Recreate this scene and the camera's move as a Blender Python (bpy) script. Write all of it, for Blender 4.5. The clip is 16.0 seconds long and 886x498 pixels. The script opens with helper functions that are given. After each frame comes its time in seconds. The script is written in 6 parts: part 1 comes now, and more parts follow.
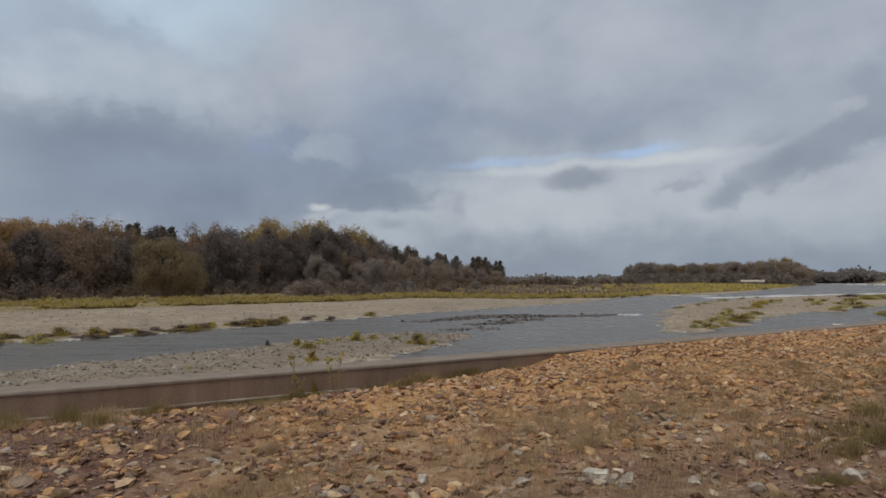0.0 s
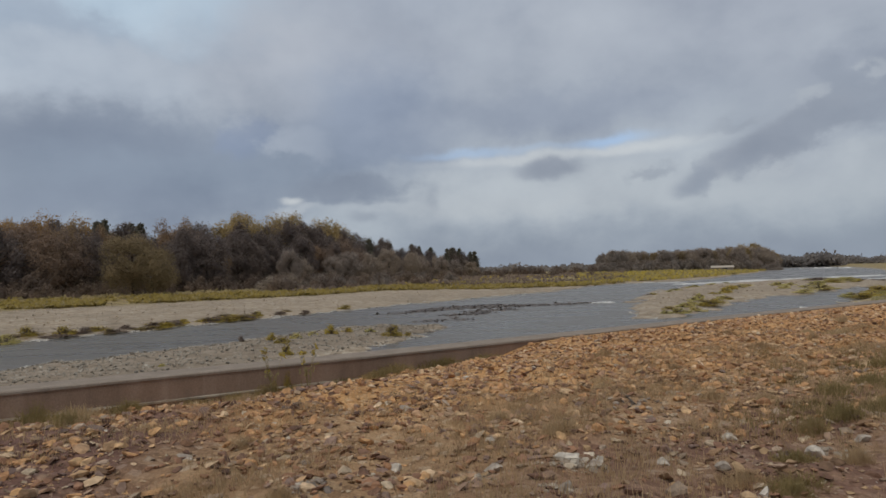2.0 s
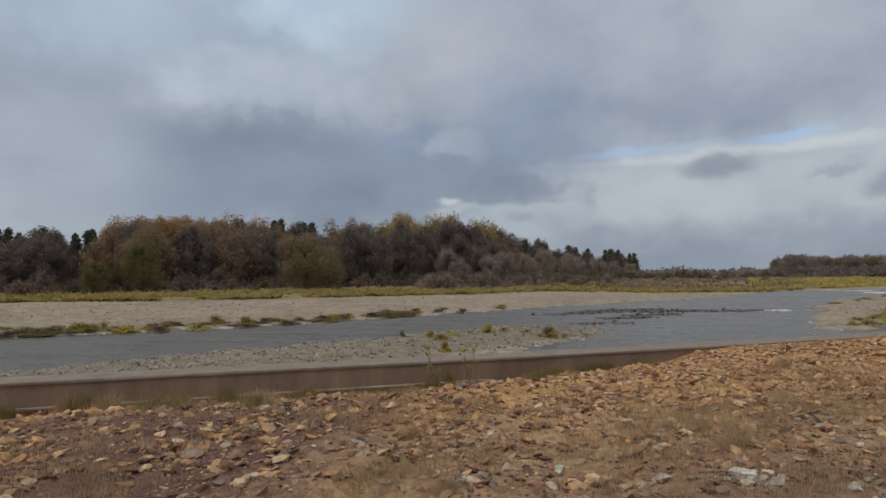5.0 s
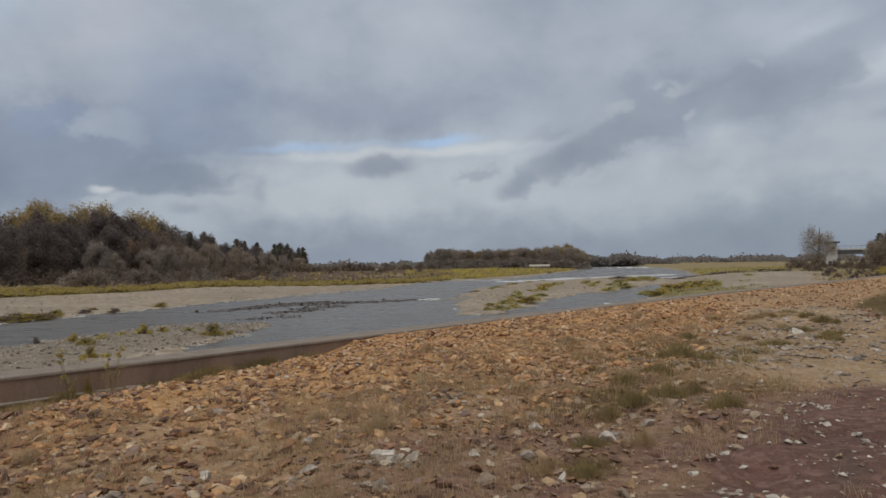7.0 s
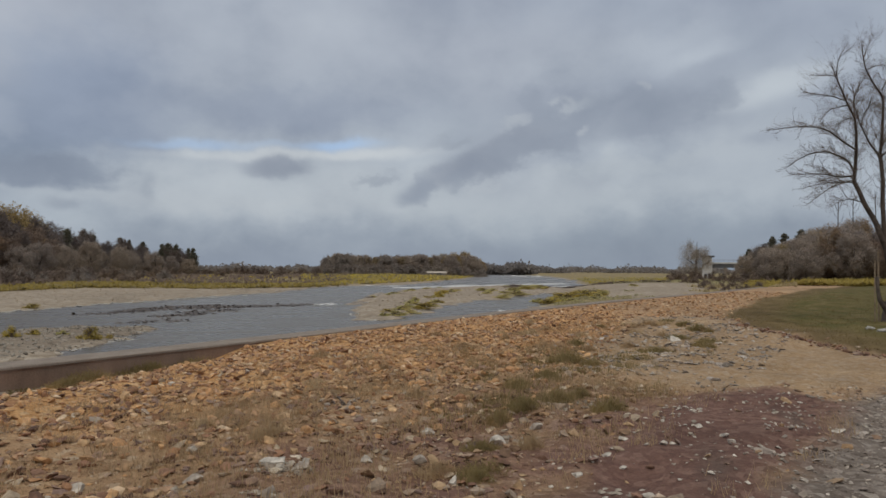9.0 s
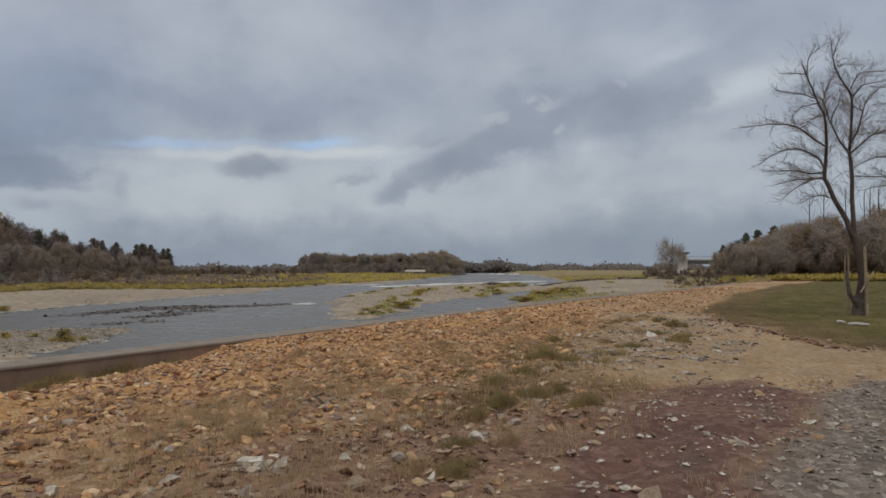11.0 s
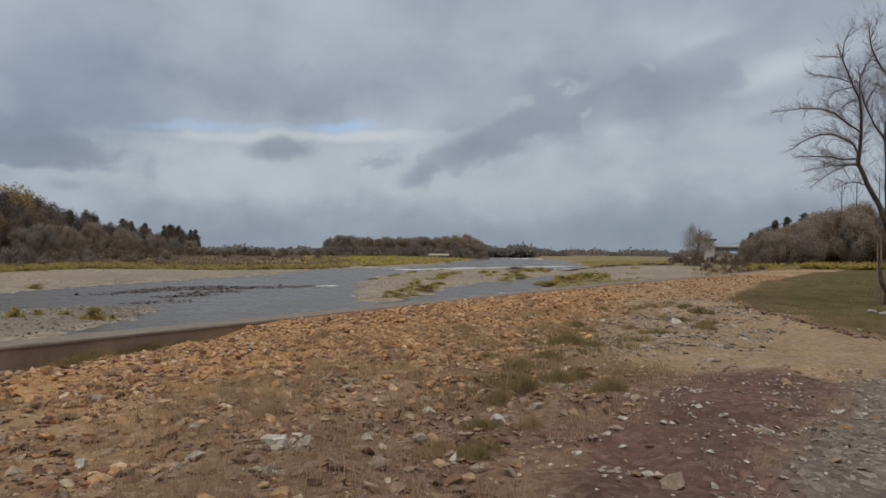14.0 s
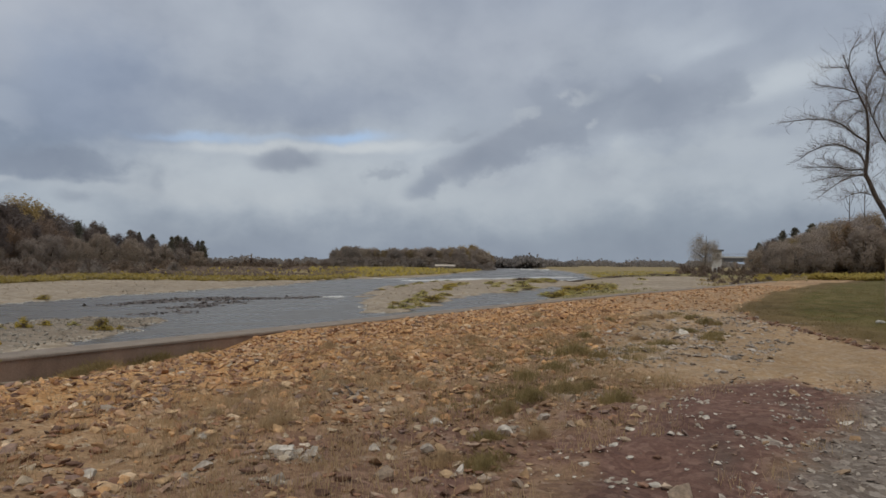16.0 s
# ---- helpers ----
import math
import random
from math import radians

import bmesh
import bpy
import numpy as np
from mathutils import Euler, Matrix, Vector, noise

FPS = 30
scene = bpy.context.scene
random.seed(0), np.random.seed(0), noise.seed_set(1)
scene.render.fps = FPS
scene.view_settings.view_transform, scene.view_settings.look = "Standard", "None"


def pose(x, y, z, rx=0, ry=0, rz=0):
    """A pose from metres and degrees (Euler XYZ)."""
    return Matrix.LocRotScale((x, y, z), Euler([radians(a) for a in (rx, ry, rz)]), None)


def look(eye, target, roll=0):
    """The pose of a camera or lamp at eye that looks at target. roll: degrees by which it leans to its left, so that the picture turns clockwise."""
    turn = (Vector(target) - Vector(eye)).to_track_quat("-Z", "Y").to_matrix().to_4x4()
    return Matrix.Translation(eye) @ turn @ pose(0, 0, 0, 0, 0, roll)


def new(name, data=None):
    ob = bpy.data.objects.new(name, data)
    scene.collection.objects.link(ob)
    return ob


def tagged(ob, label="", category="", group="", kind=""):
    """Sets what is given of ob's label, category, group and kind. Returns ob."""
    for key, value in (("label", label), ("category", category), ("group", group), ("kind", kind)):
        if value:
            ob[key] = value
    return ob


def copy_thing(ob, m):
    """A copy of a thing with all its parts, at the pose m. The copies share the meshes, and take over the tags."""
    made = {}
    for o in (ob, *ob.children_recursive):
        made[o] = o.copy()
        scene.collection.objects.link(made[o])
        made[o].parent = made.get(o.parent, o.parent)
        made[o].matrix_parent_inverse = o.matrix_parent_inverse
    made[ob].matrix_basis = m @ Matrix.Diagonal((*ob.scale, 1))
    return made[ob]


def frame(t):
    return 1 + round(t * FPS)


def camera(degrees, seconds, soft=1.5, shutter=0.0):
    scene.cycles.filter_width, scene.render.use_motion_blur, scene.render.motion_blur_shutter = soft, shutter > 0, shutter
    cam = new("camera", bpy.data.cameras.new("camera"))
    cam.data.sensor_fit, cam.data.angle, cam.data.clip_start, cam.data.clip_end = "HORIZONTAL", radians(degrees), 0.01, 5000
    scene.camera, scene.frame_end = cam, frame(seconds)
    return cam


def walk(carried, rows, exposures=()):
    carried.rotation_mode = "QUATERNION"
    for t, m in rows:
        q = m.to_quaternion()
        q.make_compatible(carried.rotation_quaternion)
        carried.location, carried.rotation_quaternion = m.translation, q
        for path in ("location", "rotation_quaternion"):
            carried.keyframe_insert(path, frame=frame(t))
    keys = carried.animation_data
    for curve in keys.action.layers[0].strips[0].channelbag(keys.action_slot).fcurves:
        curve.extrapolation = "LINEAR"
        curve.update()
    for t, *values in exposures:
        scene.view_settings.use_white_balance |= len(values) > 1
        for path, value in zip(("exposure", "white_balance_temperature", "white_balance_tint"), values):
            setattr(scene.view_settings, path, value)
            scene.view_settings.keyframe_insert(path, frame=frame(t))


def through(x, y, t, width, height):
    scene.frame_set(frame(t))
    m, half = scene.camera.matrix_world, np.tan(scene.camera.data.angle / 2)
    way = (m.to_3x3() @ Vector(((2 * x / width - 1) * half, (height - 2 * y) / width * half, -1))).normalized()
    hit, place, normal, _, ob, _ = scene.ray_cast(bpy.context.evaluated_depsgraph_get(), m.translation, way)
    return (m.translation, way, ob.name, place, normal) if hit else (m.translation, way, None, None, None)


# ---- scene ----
cam = camera(65.0, 16.0, soft=1.6)
PATH = [
    (0, -0.000, 0.000, 0.000, 2.99, 2.50, 0.25),
    (0.5, -0.002, -0.027, 0.001, 2.46, 2.51, 0.40),
    (1, -0.005, -0.039, -0.004, 2.00, 2.50, 0.39),
    (1.5, 0.019, -0.030, -0.008, 2.05, 1.60, 1.24),
    (2, 0.040, -0.014, -0.016, 0.89, 1.78, 1.40),
    (2.5, 0.036, -0.022, -0.017, -0.71, 1.86, 0.71),
    (3, 0.013, -0.030, -0.017, 1.58, 1.84, 0.46),
    (3.5, -0.013, -0.040, -0.011, 9.40, 1.91, 0.78),
    (3.7, -0.016, -0.053, -0.009, 11.06, 1.94, 0.51),
    (5.8, -0.046, -0.077, -0.020, 13.79, 1.98, 0.21),
    (6, -0.031, -0.071, -0.021, 10.73, 1.88, 0.14),
    (6.3, 0.026, -0.030, -0.021, 3.72, 1.43, 0.20),
    (6.5, 0.060, -0.005, -0.021, -2.33, 0.93, 0.08),
    (6.8, 0.103, -0.008, -0.010, -9.48, 1.15, 0.70),
    (7, 0.123, -0.009, -0.003, -13.07, 1.25, 0.82),
    (7.5, 0.143, -0.015, -0.001, -19.18, 1.82, 0.91),
    (8, 0.128, -0.025, -0.003, -21.64, 2.18, -0.32),
    (8.2, 0.126, -0.026, -0.004, -21.44, 2.03, -0.37),
    (10.3, 0.117, -0.034, -0.009, -22.13, 1.48, -0.16),
    (10.5, 0.121, -0.029, -0.017, -22.62, 1.63, 0.07),
    (11, 0.125, -0.040, -0.019, -23.27, 1.58, 0.03),
    (11.5, 0.137, -0.035, -0.022, -23.16, 1.33, 0.46),
    (12, 0.142, -0.027, -0.023, -23.64, 1.08, -0.18),
    (12.5, 0.132, -0.026, -0.026, -23.15, 1.04, -0.78),
    (13, 0.123, -0.018, -0.031, -22.22, 0.37, -0.43),
    (13.5, 0.131, -0.016, -0.031, -21.74, 0.01, -0.82),
    (14, 0.135, -0.021, -0.032, -21.31, 0.25, -0.63),
    (14.5, 0.127, -0.032, -0.023, -21.42, 1.30, -1.02),
    (15, 0.117, -0.043, -0.022, -20.67, 1.28, -0.77),
    (15.5, 0.121, -0.045, -0.027, -20.58, 1.18, -0.57),
    (16, 0.118, -0.049, -0.031, -20.80, 1.14, -0.60),
]
walk(cam, [(t, pose(x, y, 1.6 + z, 90 + pitch, roll, yaw)) for t, x, y, z, yaw, pitch, roll in PATH])

# ---------------------------------------------------------------- sky, sun
SUN_AZ, SUN_EL = 150.0, 56.0      # degrees to the left of +y, above the horizon


def math_node(nt, op, a, b=None, c=None, clamp=False):
    n = nt.nodes.new("ShaderNodeMath")
    n.operation, n.use_clamp = op, clamp
    for i, v in enumerate((a, b, c)):
        if v is None:
            continue
        if isinstance(v, (int, float)):
            n.inputs[i].default_value = v
        else:
            nt.links.new(v, n.inputs[i])
    return n.outputs[0]


def mix_col(nt, fac, a, b, kind="MIX"):
    n = nt.nodes.new("ShaderNodeMix")
    n.data_type, n.blend_type = "RGBA", kind
    for sock, v in ((n.inputs[0], fac), (n.inputs[6], a), (n.inputs[7], b)):
        if isinstance(v, (int, float)):
            sock.default_value = v
        elif isinstance(v, tuple):
            sock.default_value = (*v, 1.0) if len(v) == 3 else v
        else:
            nt.links.new(v, sock)
    return n.outputs[2]


def noise_tex(nt, vec, scale, detail=3.0, rough=0.55, warp=0.0):
    n = nt.nodes.new("ShaderNodeTexNoise")
    n.inputs["Scale"].default_value = scale
    n.inputs["Detail"].default_value = detail
    n.inputs["Roughness"].default_value = rough
    n.inputs["Distortion"].default_value = warp
    if vec is not None:
        nt.links.new(vec, n.inputs["Vector"])
    return n


def ramp(nt, fac, stops):
    n = nt.nodes.new("ShaderNodeValToRGB")
    el = n.color_ramp.elements
    while len(el) < len(stops):
        el.new(0.5)
    for e, (p, c) in zip(el, stops):
        e.position, e.color = p, (*c, 1.0) if len(c) == 3 else c
    nt.links.new(fac, n.inputs[0])
    return n.outputs[0]


def build_sky():
    world = bpy.data.worlds.new("overcast_sky")
    scene.world = world
    world.use_nodes = True
    nt = world.node_tree
    nt.nodes.clear()
    out = nt.nodes.new("ShaderNodeOutputWorld")
    coord = nt.nodes.new("ShaderNodeTexCoord").outputs["Generated"]
    sep = nt.nodes.new("ShaderNodeSeparateXYZ")
    nt.links.new(coord, sep.inputs[0])
    X, Y, Z = sep.outputs
    az = math_node(nt, "MULTIPLY", math_node(nt, "ARCTAN2", X, Y), 57.2958)      # to the right
    el = math_node(nt, "MULTIPLY", math_node(nt, "ARCSINE", Z), 57.2958)
    flat = nt.nodes.new("ShaderNodeCombineXYZ")
    nt.links.new(az, flat.inputs[0])
    nt.links.new(math_node(nt, "MULTIPLY", el, 1.35), flat.inputs[1])
    # ragged edges: both angles are pushed about by noise
    w = noise_tex(nt, flat.outputs[0], 0.24, 5.0, 0.55)
    wsep = nt.nodes.new("ShaderNodeSeparateColor")
    nt.links.new(w.outputs["Color"], wsep.inputs[0])
    azw = math_node(nt, "ADD", az, math_node(nt, "MULTIPLY_ADD", wsep.outputs[0], 6.4, -3.2))
    elw = math_node(nt, "ADD", el, math_node(nt, "MULTIPLY_ADD", wsep.outputs[1], 4.6, -2.3))
    # grey base by elevation: dusky band at the horizon, pale band over it, brighter overhead
    up = math_node(nt, "DIVIDE", math_node(nt, "ADD", elw, 4.0), 94.0, clamp=True)
    base = ramp(nt, up, [(0.0, (0.30, 0.34, 0.40)), (0.05, (0.30, 0.35, 0.42)), (0.085, (0.40, 0.45, 0.51)),
                         (0.13, (0.43, 0.48, 0.54)), (0.19, (0.36, 0.405, 0.475)), (0.27, (0.37, 0.42, 0.50)),
                         (0.5, (0.53, 0.54, 0.55)), (1.0, (0.63, 0.62, 0.61))])
    soft = noise_tex(nt, flat.outputs[0], 0.045, 4.0, 0.5, 0.0)
    base = mix_col(nt, 1.0, base, ramp(nt, soft.outputs[0], [(0.30, (0.80, 0.81, 0.85)), (0.70, (1.18, 1.17, 1.14))]), "MULTIPLY")
    state = [base]

    azf = math_node(nt, "MULTIPLY_ADD", az, 0.65, math_node(nt, "MULTIPLY", azw, 0.35))
    elf = math_node(nt, "MULTIPLY_ADD", el, 0.65, math_node(nt, "MULTIPLY", elw, 0.35))

    def cloud(a, e, wide, high, colour, amount, turn=0.0, hard=1.0, crisp=False):
        """One bank or gap of the cloud cover: a patch at azimuth a (to the right), elevation e, in degrees; crisp: less torn."""
        da, de = math_node(nt, "SUBTRACT", azf if crisp else azw, a), math_node(nt, "SUBTRACT", elf if crisp else elw, e)
        c, s = math.cos(radians(turn)), math.sin(radians(turn))
        p = math_node(nt, "MULTIPLY_ADD", de, s / wide, math_node(nt, "MULTIPLY", da, c / wide))
        q = math_node(nt, "MULTIPLY_ADD", de, c / high, math_node(nt, "MULTIPLY", da, -s / high))
        r2 = math_node(nt, "MULTIPLY_ADD", p, p, math_node(nt, "MULTIPLY", q, q))
        g = math_node(nt, "POWER", 2.718, math_node(nt, "MULTIPLY", math_node(nt, "POWER", r2, hard), -1.0))
        state[0] = mix_col(nt, math_node(nt, "MULTIPLY", g, amount), state[0], colour)

    DARK, MID, PALE, BLUE = (0.21, 0.25, 0.33), (0.28, 0.32, 0.39), (0.47, 0.515, 0.565), (0.40, 0.56, 0.80)
    # left: bright openings high up over a dark bank
    cloud(-23.5, 20.8, 7.5, 4.4, (0.50, 0.63, 0.75), 0.95, 0, 1.7)
    cloud(-34, 18.6, 9, 1.6, (0.36, 0.43, 0.53), 0.8, -8, 2.0)
    cloud(-30, 15.2, 6, 2.4, (0.47, 0.53, 0.61), 0.9, 0, 3.0)
    cloud(-24, 14.6, 4.5, 1.8, (0.45, 0.51, 0.59), 0.85, 0, 3.0)
    cloud(-41, 19, 8, 4, (0.45, 0.55, 0.66), 0.7)
    cloud(-20, 8.6, 20, 4.6, (0.235, 0.285, 0.37), 0.95, 0, 2.2)
    cloud(-28, 11.0, 12, 1.6, (0.21, 0.25, 0.33), 0.6, 0, 1.4)
    cloud(-27, 5.2, 15, 2.4, (0.235, 0.28, 0.365), 0.85, 0, 1.5)
    cloud(-45, 9, 8, 4.0, (0.36, 0.41, 0.49), 0.7)
    cloud(-16.2, 11.2, 2.2, 1.6, (0.23, 0.285, 0.40), 0.85, 0, 2.4)
    cloud(-12.6, 10.4, 2.6, 1.5, (0.37, 0.42, 0.50), 0.85, 0, 3.0)
    # middle
    cloud(-11, 17, 11, 4, (0.45, 0.485, 0.55), 0.85)
    cloud(-6, 13.0, 6, 4.5, (0.275, 0.33, 0.435), 0.85, 0, 1.5)
    cloud(10, 19.5, 10, 4, (0.44, 0.48, 0.545), 0.7)
    cloud(7, 6.4, 15, 2.6, (0.485, 0.53, 0.575), 0.85, 0, 1.5)
    cloud(8, 12.6, 13, 1.9, (0.30, 0.345, 0.43), 0.85, 3, 1.4)
    cloud(10.0, 9.2, 10, 0.5, (0.60, 0.635, 0.66), 0.8, 2, 1.4, True)
    cloud(1.6, 9.6, 4.0, 0.32, BLUE, 0.5, 1, 1.3, True)
    cloud(12.8, 10.05, 3.2, 0.4, BLUE, 0.8, 3, 1.3, True)
    cloud(7.0, 9.9, 2.6, 0.3, (0.44, 0.54, 0.68), 0.5, 1, 1.4, True)
    cloud(-8.3, 7.2, 4.9, 1.25, (0.235, 0.275, 0.35), 0.9, 0, 2.6)
    cloud(-8.0, 5.9, 4.4, 0.35, DARK, 0.6, 0, 1.6, True)
    cloud(-12.6, 5.3, 2.2, 0.5, (0.46, 0.50, 0.55), 0.7, 0, 1.6)
    cloud(-13.0, 6.0, 0.9, 0.35, (0.60, 0.63, 0.65), 0.8, 0, 1.5, True)
    cloud(-7.2, 4.5, 1.1, 0.45, MID, 0.8, 0, 1.5, True)
    cloud(-1.7, 5.8, 0.6, 0.9, MID, 0.6, 0, 1.4, True)
    cloud(8.0, 8.05, 2.6, 0.75, (0.295, 0.33, 0.395), 0.95, 0, 2.0, True)
    cloud(8.0, 8.6, 1.5, 0.5, (0.31, 0.345, 0.41), 0.8, 0, 1.6, True)
    # right: a dark streak that climbs, pale sky under and over it
    cloud(30, 6.0, 17, 2.4, (0.47, 0.515, 0.56), 0.85, 0, 1.5)
    cloud(27, 9.5, 5, 3.8, (0.33, 0.37, 0.44), 0.6, 0, 1.4)
    cloud(47, 9.0, 8, 3.0, (0.43, 0.475, 0.53), 0.7)
    cloud(15.8, 7.4, 1.6, 0.5, (0.34, 0.38, 0.44), 0.8, 35, 2.0)
    cloud(19.2, 6.5, 1.7, 0.9, MID, 0.85, 25, 1.8, True)
    cloud(22, 10.2, 2.2, 0.4, (0.36, 0.40, 0.46), 0.7, 15, 1.5)
    cloud(22.2, 8.2, 3.4, 0.85, (0.30, 0.335, 0.40), 0.85, 26, 1.8, True)
    cloud(27.5, 15.5, 6, 3.6, (0.35, 0.39, 0.46), 0.75, 0, 1.4)
    cloud(27.4, 9.9, 5.6, 1.3, (0.285, 0.32, 0.385), 0.95, 24, 2.0)
    cloud(31.5, 12.8, 3.6, 1.8, (0.31, 0.35, 0.415), 0.9, 14, 2.2, True)
    cloud(39.5, 12.2, 5.5, 1.6, (0.31, 0.35, 0.42), 0.92, 6, 2.2, True)
    cloud(35.2, 11.3, 1.4, 0.8, PALE, 0.7)
    cloud(33.5, 7.0, 2.2, 1.2, (0.38, 0.42, 0.48), 0.6)
    cloud(47, 13.6, 5, 1.0, (0.52, 0.57, 0.62), 0.8, 14, 1.4, True)
    cloud(42.5, 16.6, 3.5, 0.7, (0.50, 0.555, 0.62), 0.7, 16, 1.4, True)
    cloud(41, 17.4, 9, 1.6, (0.44, 0.49, 0.56), 0.75, 10)
    cloud(49, 19, 7, 3.0, (0.345, 0.39, 0.475), 0.7)
    cloud(24, 18.0, 12, 3.5, (0.415, 0.455, 0.525), 0.75)
    cloud(32, 16.5, 5, 1.2, (0.42, 0.465, 0.53), 0.7, 10)
    cloud(34.5, 12.1, 7.2, 1.9, (0.30, 0.34, 0.41), 0.8, 8, 2.2, True)
    cloud(26.0, 9.8, 4.6, 1.1, (0.295, 0.33, 0.395), 0.85, 24, 2.2, True)
    cloud(29.5, 14.0, 3.2, 1.5, (0.32, 0.36, 0.435), 0.7, 22, 1.8)
    cloud(32.6, 13.6, 1.3, 0.5, (0.43, 0.475, 0.53), 0.6, 20, 1.4)
    cloud(36.5, 8.6, 8, 0.8, (0.47, 0.515, 0.56), 0.6, 5, 1.5)
    for a, e, wide, high, turn in ((19.6, 6.9, 1.3, 1.0, 40), (23.2, 8.2, 2.0, 0.9, 25), (27.2, 9.7, 2.4, 1.2, 15), (30.8, 10.3, 1.6, 1.0, 0), (29.2, 13.2, 1.5, 1.6, 20), (33.8, 12.7, 1.6, 1.6, 0), (37.3, 11.7, 1.9, 1.3, 10), (40.4, 12.4, 2.0, 1.5, 15), (43, 13.2, 1.5, 0.9, 20)):
        cloud(a, e, wide, high, (0.285, 0.325, 0.395), 0.5, turn, 2.6)
    for a, e, wide, high in ((32.7, 10.9, 0.7, 0.4), (37.2, 14.5, 0.6, 0.5), (31.4, 13.6, 0.45, 0.7), (27.2, 11.6, 1.3, 0.4), (25.2, 7.2, 1.6, 0.35)):
        cloud(a, e, wide, high, (0.44, 0.48, 0.53), 0.6, 20, 1.5)
    cloud(46.4, 10.1, 1.6, 0.4, (0.33, 0.37, 0.44), 0.7, 8, 1.6, True)
    # dusky band over the horizon
    cloud(22, 0.6, 60, 1.9, (0.275, 0.32, 0.395), 0.75, 0, 1.1)
    cloud(4, 5.2, 12, 0.9, (0.46, 0.50, 0.545), 0.6, 0, 1.3)
    cloud(40, 2.0, 14, 3.4, (0.25, 0.295, 0.365), 0.85, 0, 1.5)
    puff = noise_tex(nt, flat.outputs[0], 0.12, 5.0, 0.52, 0.0)
    state[0] = mix_col(nt, 1.0, state[0], ramp(nt, puff.outputs[0], [(0.32, (0.87, 0.88, 0.90)), (0.5, (1.0, 1.0, 1.0)), (0.68, (1.09, 1.085, 1.07))]), "MULTIPLY")
    sky = nt.nodes.new("ShaderNodeTexSky")
    sky.sky_type, sky.sun_disc = "NISHITA", False
    sky.sun_elevation, sky.sun_rotation = radians(SUN_EL), radians(-SUN_AZ)
    clear = nt.nodes.new("ShaderNodeBackground")
    nt.links.new(sky.outputs[0], clear.inputs[0])
    clear.inputs[1].default_value = 0.05
    cover = nt.nodes.new("ShaderNodeBackground")
    nt.links.new(state[0], cover.inputs[0])
    cover.inputs[1].default_value = SKY_STRENGTH
    mix = nt.nodes.new("ShaderNodeMixShader")
    mix.inputs[0].default_value = 0.93
    nt.links.new(clear.outputs[0], mix.inputs[1])
    nt.links.new(cover.outputs[0], mix.inputs[2])
    nt.links.new(mix.outputs[0], out.inputs[0])


SKY_STRENGTH = 1.0
build_sky()
lamp = bpy.data.lights.new("sun", "SUN")
lamp.energy, lamp.angle, lamp.color = 1.08, radians(40), (1.0, 0.93, 0.82)
sun = new("sun", lamp)
_d = Vector((-math.sin(radians(SUN_AZ)) * math.cos(radians(SUN_EL)), math.cos(radians(SUN_AZ)) * math.cos(radians(SUN_EL)), math.sin(radians(SUN_EL))))
sun.matrix_world = look(_d * 60, (0, 0, 0))
scene.view_settings.exposure = 0.0


# ---------------------------------------------------------------- materials
def material(name, rough=0.85, metal=0.0, spec=0.3):
    m = bpy.data.materials.new(name)
    m.use_nodes = True
    nt = m.node_tree
    b = nt.nodes["Principled BSDF"]
    b.inputs["Roughness"].default_value, b.inputs["Metallic"].default_value = rough, metal
    b.inputs["Specular IOR Level"].default_value = spec
    return m, nt, b


def object_coord(nt):
    return nt.nodes.new("ShaderNodeTexCoord").outputs["Object"]


def bump(nt, b, height, strength, distance):
    n = nt.nodes.new("ShaderNodeBump")
    n.inputs["Strength"].default_value, n.inputs["Distance"].default_value = strength, distance
    nt.links.new(height, n.inputs["Height"])
    nt.links.new(n.outputs[0], b.inputs["Normal"])


def scatter_material(name, stops, rough=0.85, grain=20.0, per="island", wear=0.35, relief=0.01, spec=0.25):
    """Colour picked by piece (mesh island or object), with grain and blotches over it."""
    m, nt, b = material(name, rough, 0.0, spec)
    if per == "island":
        pick = nt.nodes.new("ShaderNodeNewGeometry").outputs["Random Per Island"]
    else:
        pick = nt.nodes.new("ShaderNodeObjectInfo").outputs["Random"]
    col = ramp(nt, pick, stops)
    co = object_coord(nt)
    g = noise_tex(nt, co, grain, 4.0, 0.6)
    big = noise_tex(nt, co, grain * 0.17, 2.0, 0.5)
    col = mix_col(nt, 1.0, col, ramp(nt, g.outputs[0], [(0.3, (1 - wear,) * 3), (0.7, (1 + wear,) * 3)]), "MULTIPLY")
    col = mix_col(nt, 1.0, col, ramp(nt, big.outputs[0], [(0.3, (1 - wear * 0.6,) * 3), (0.7, (1 + wear * 0.6,) * 3)]), "MULTIPLY")
    nt.links.new(col, b.inputs["Base Color"])
    if relief:
        bump(nt, b, g.outputs[0], 0.6, relief)
    return m


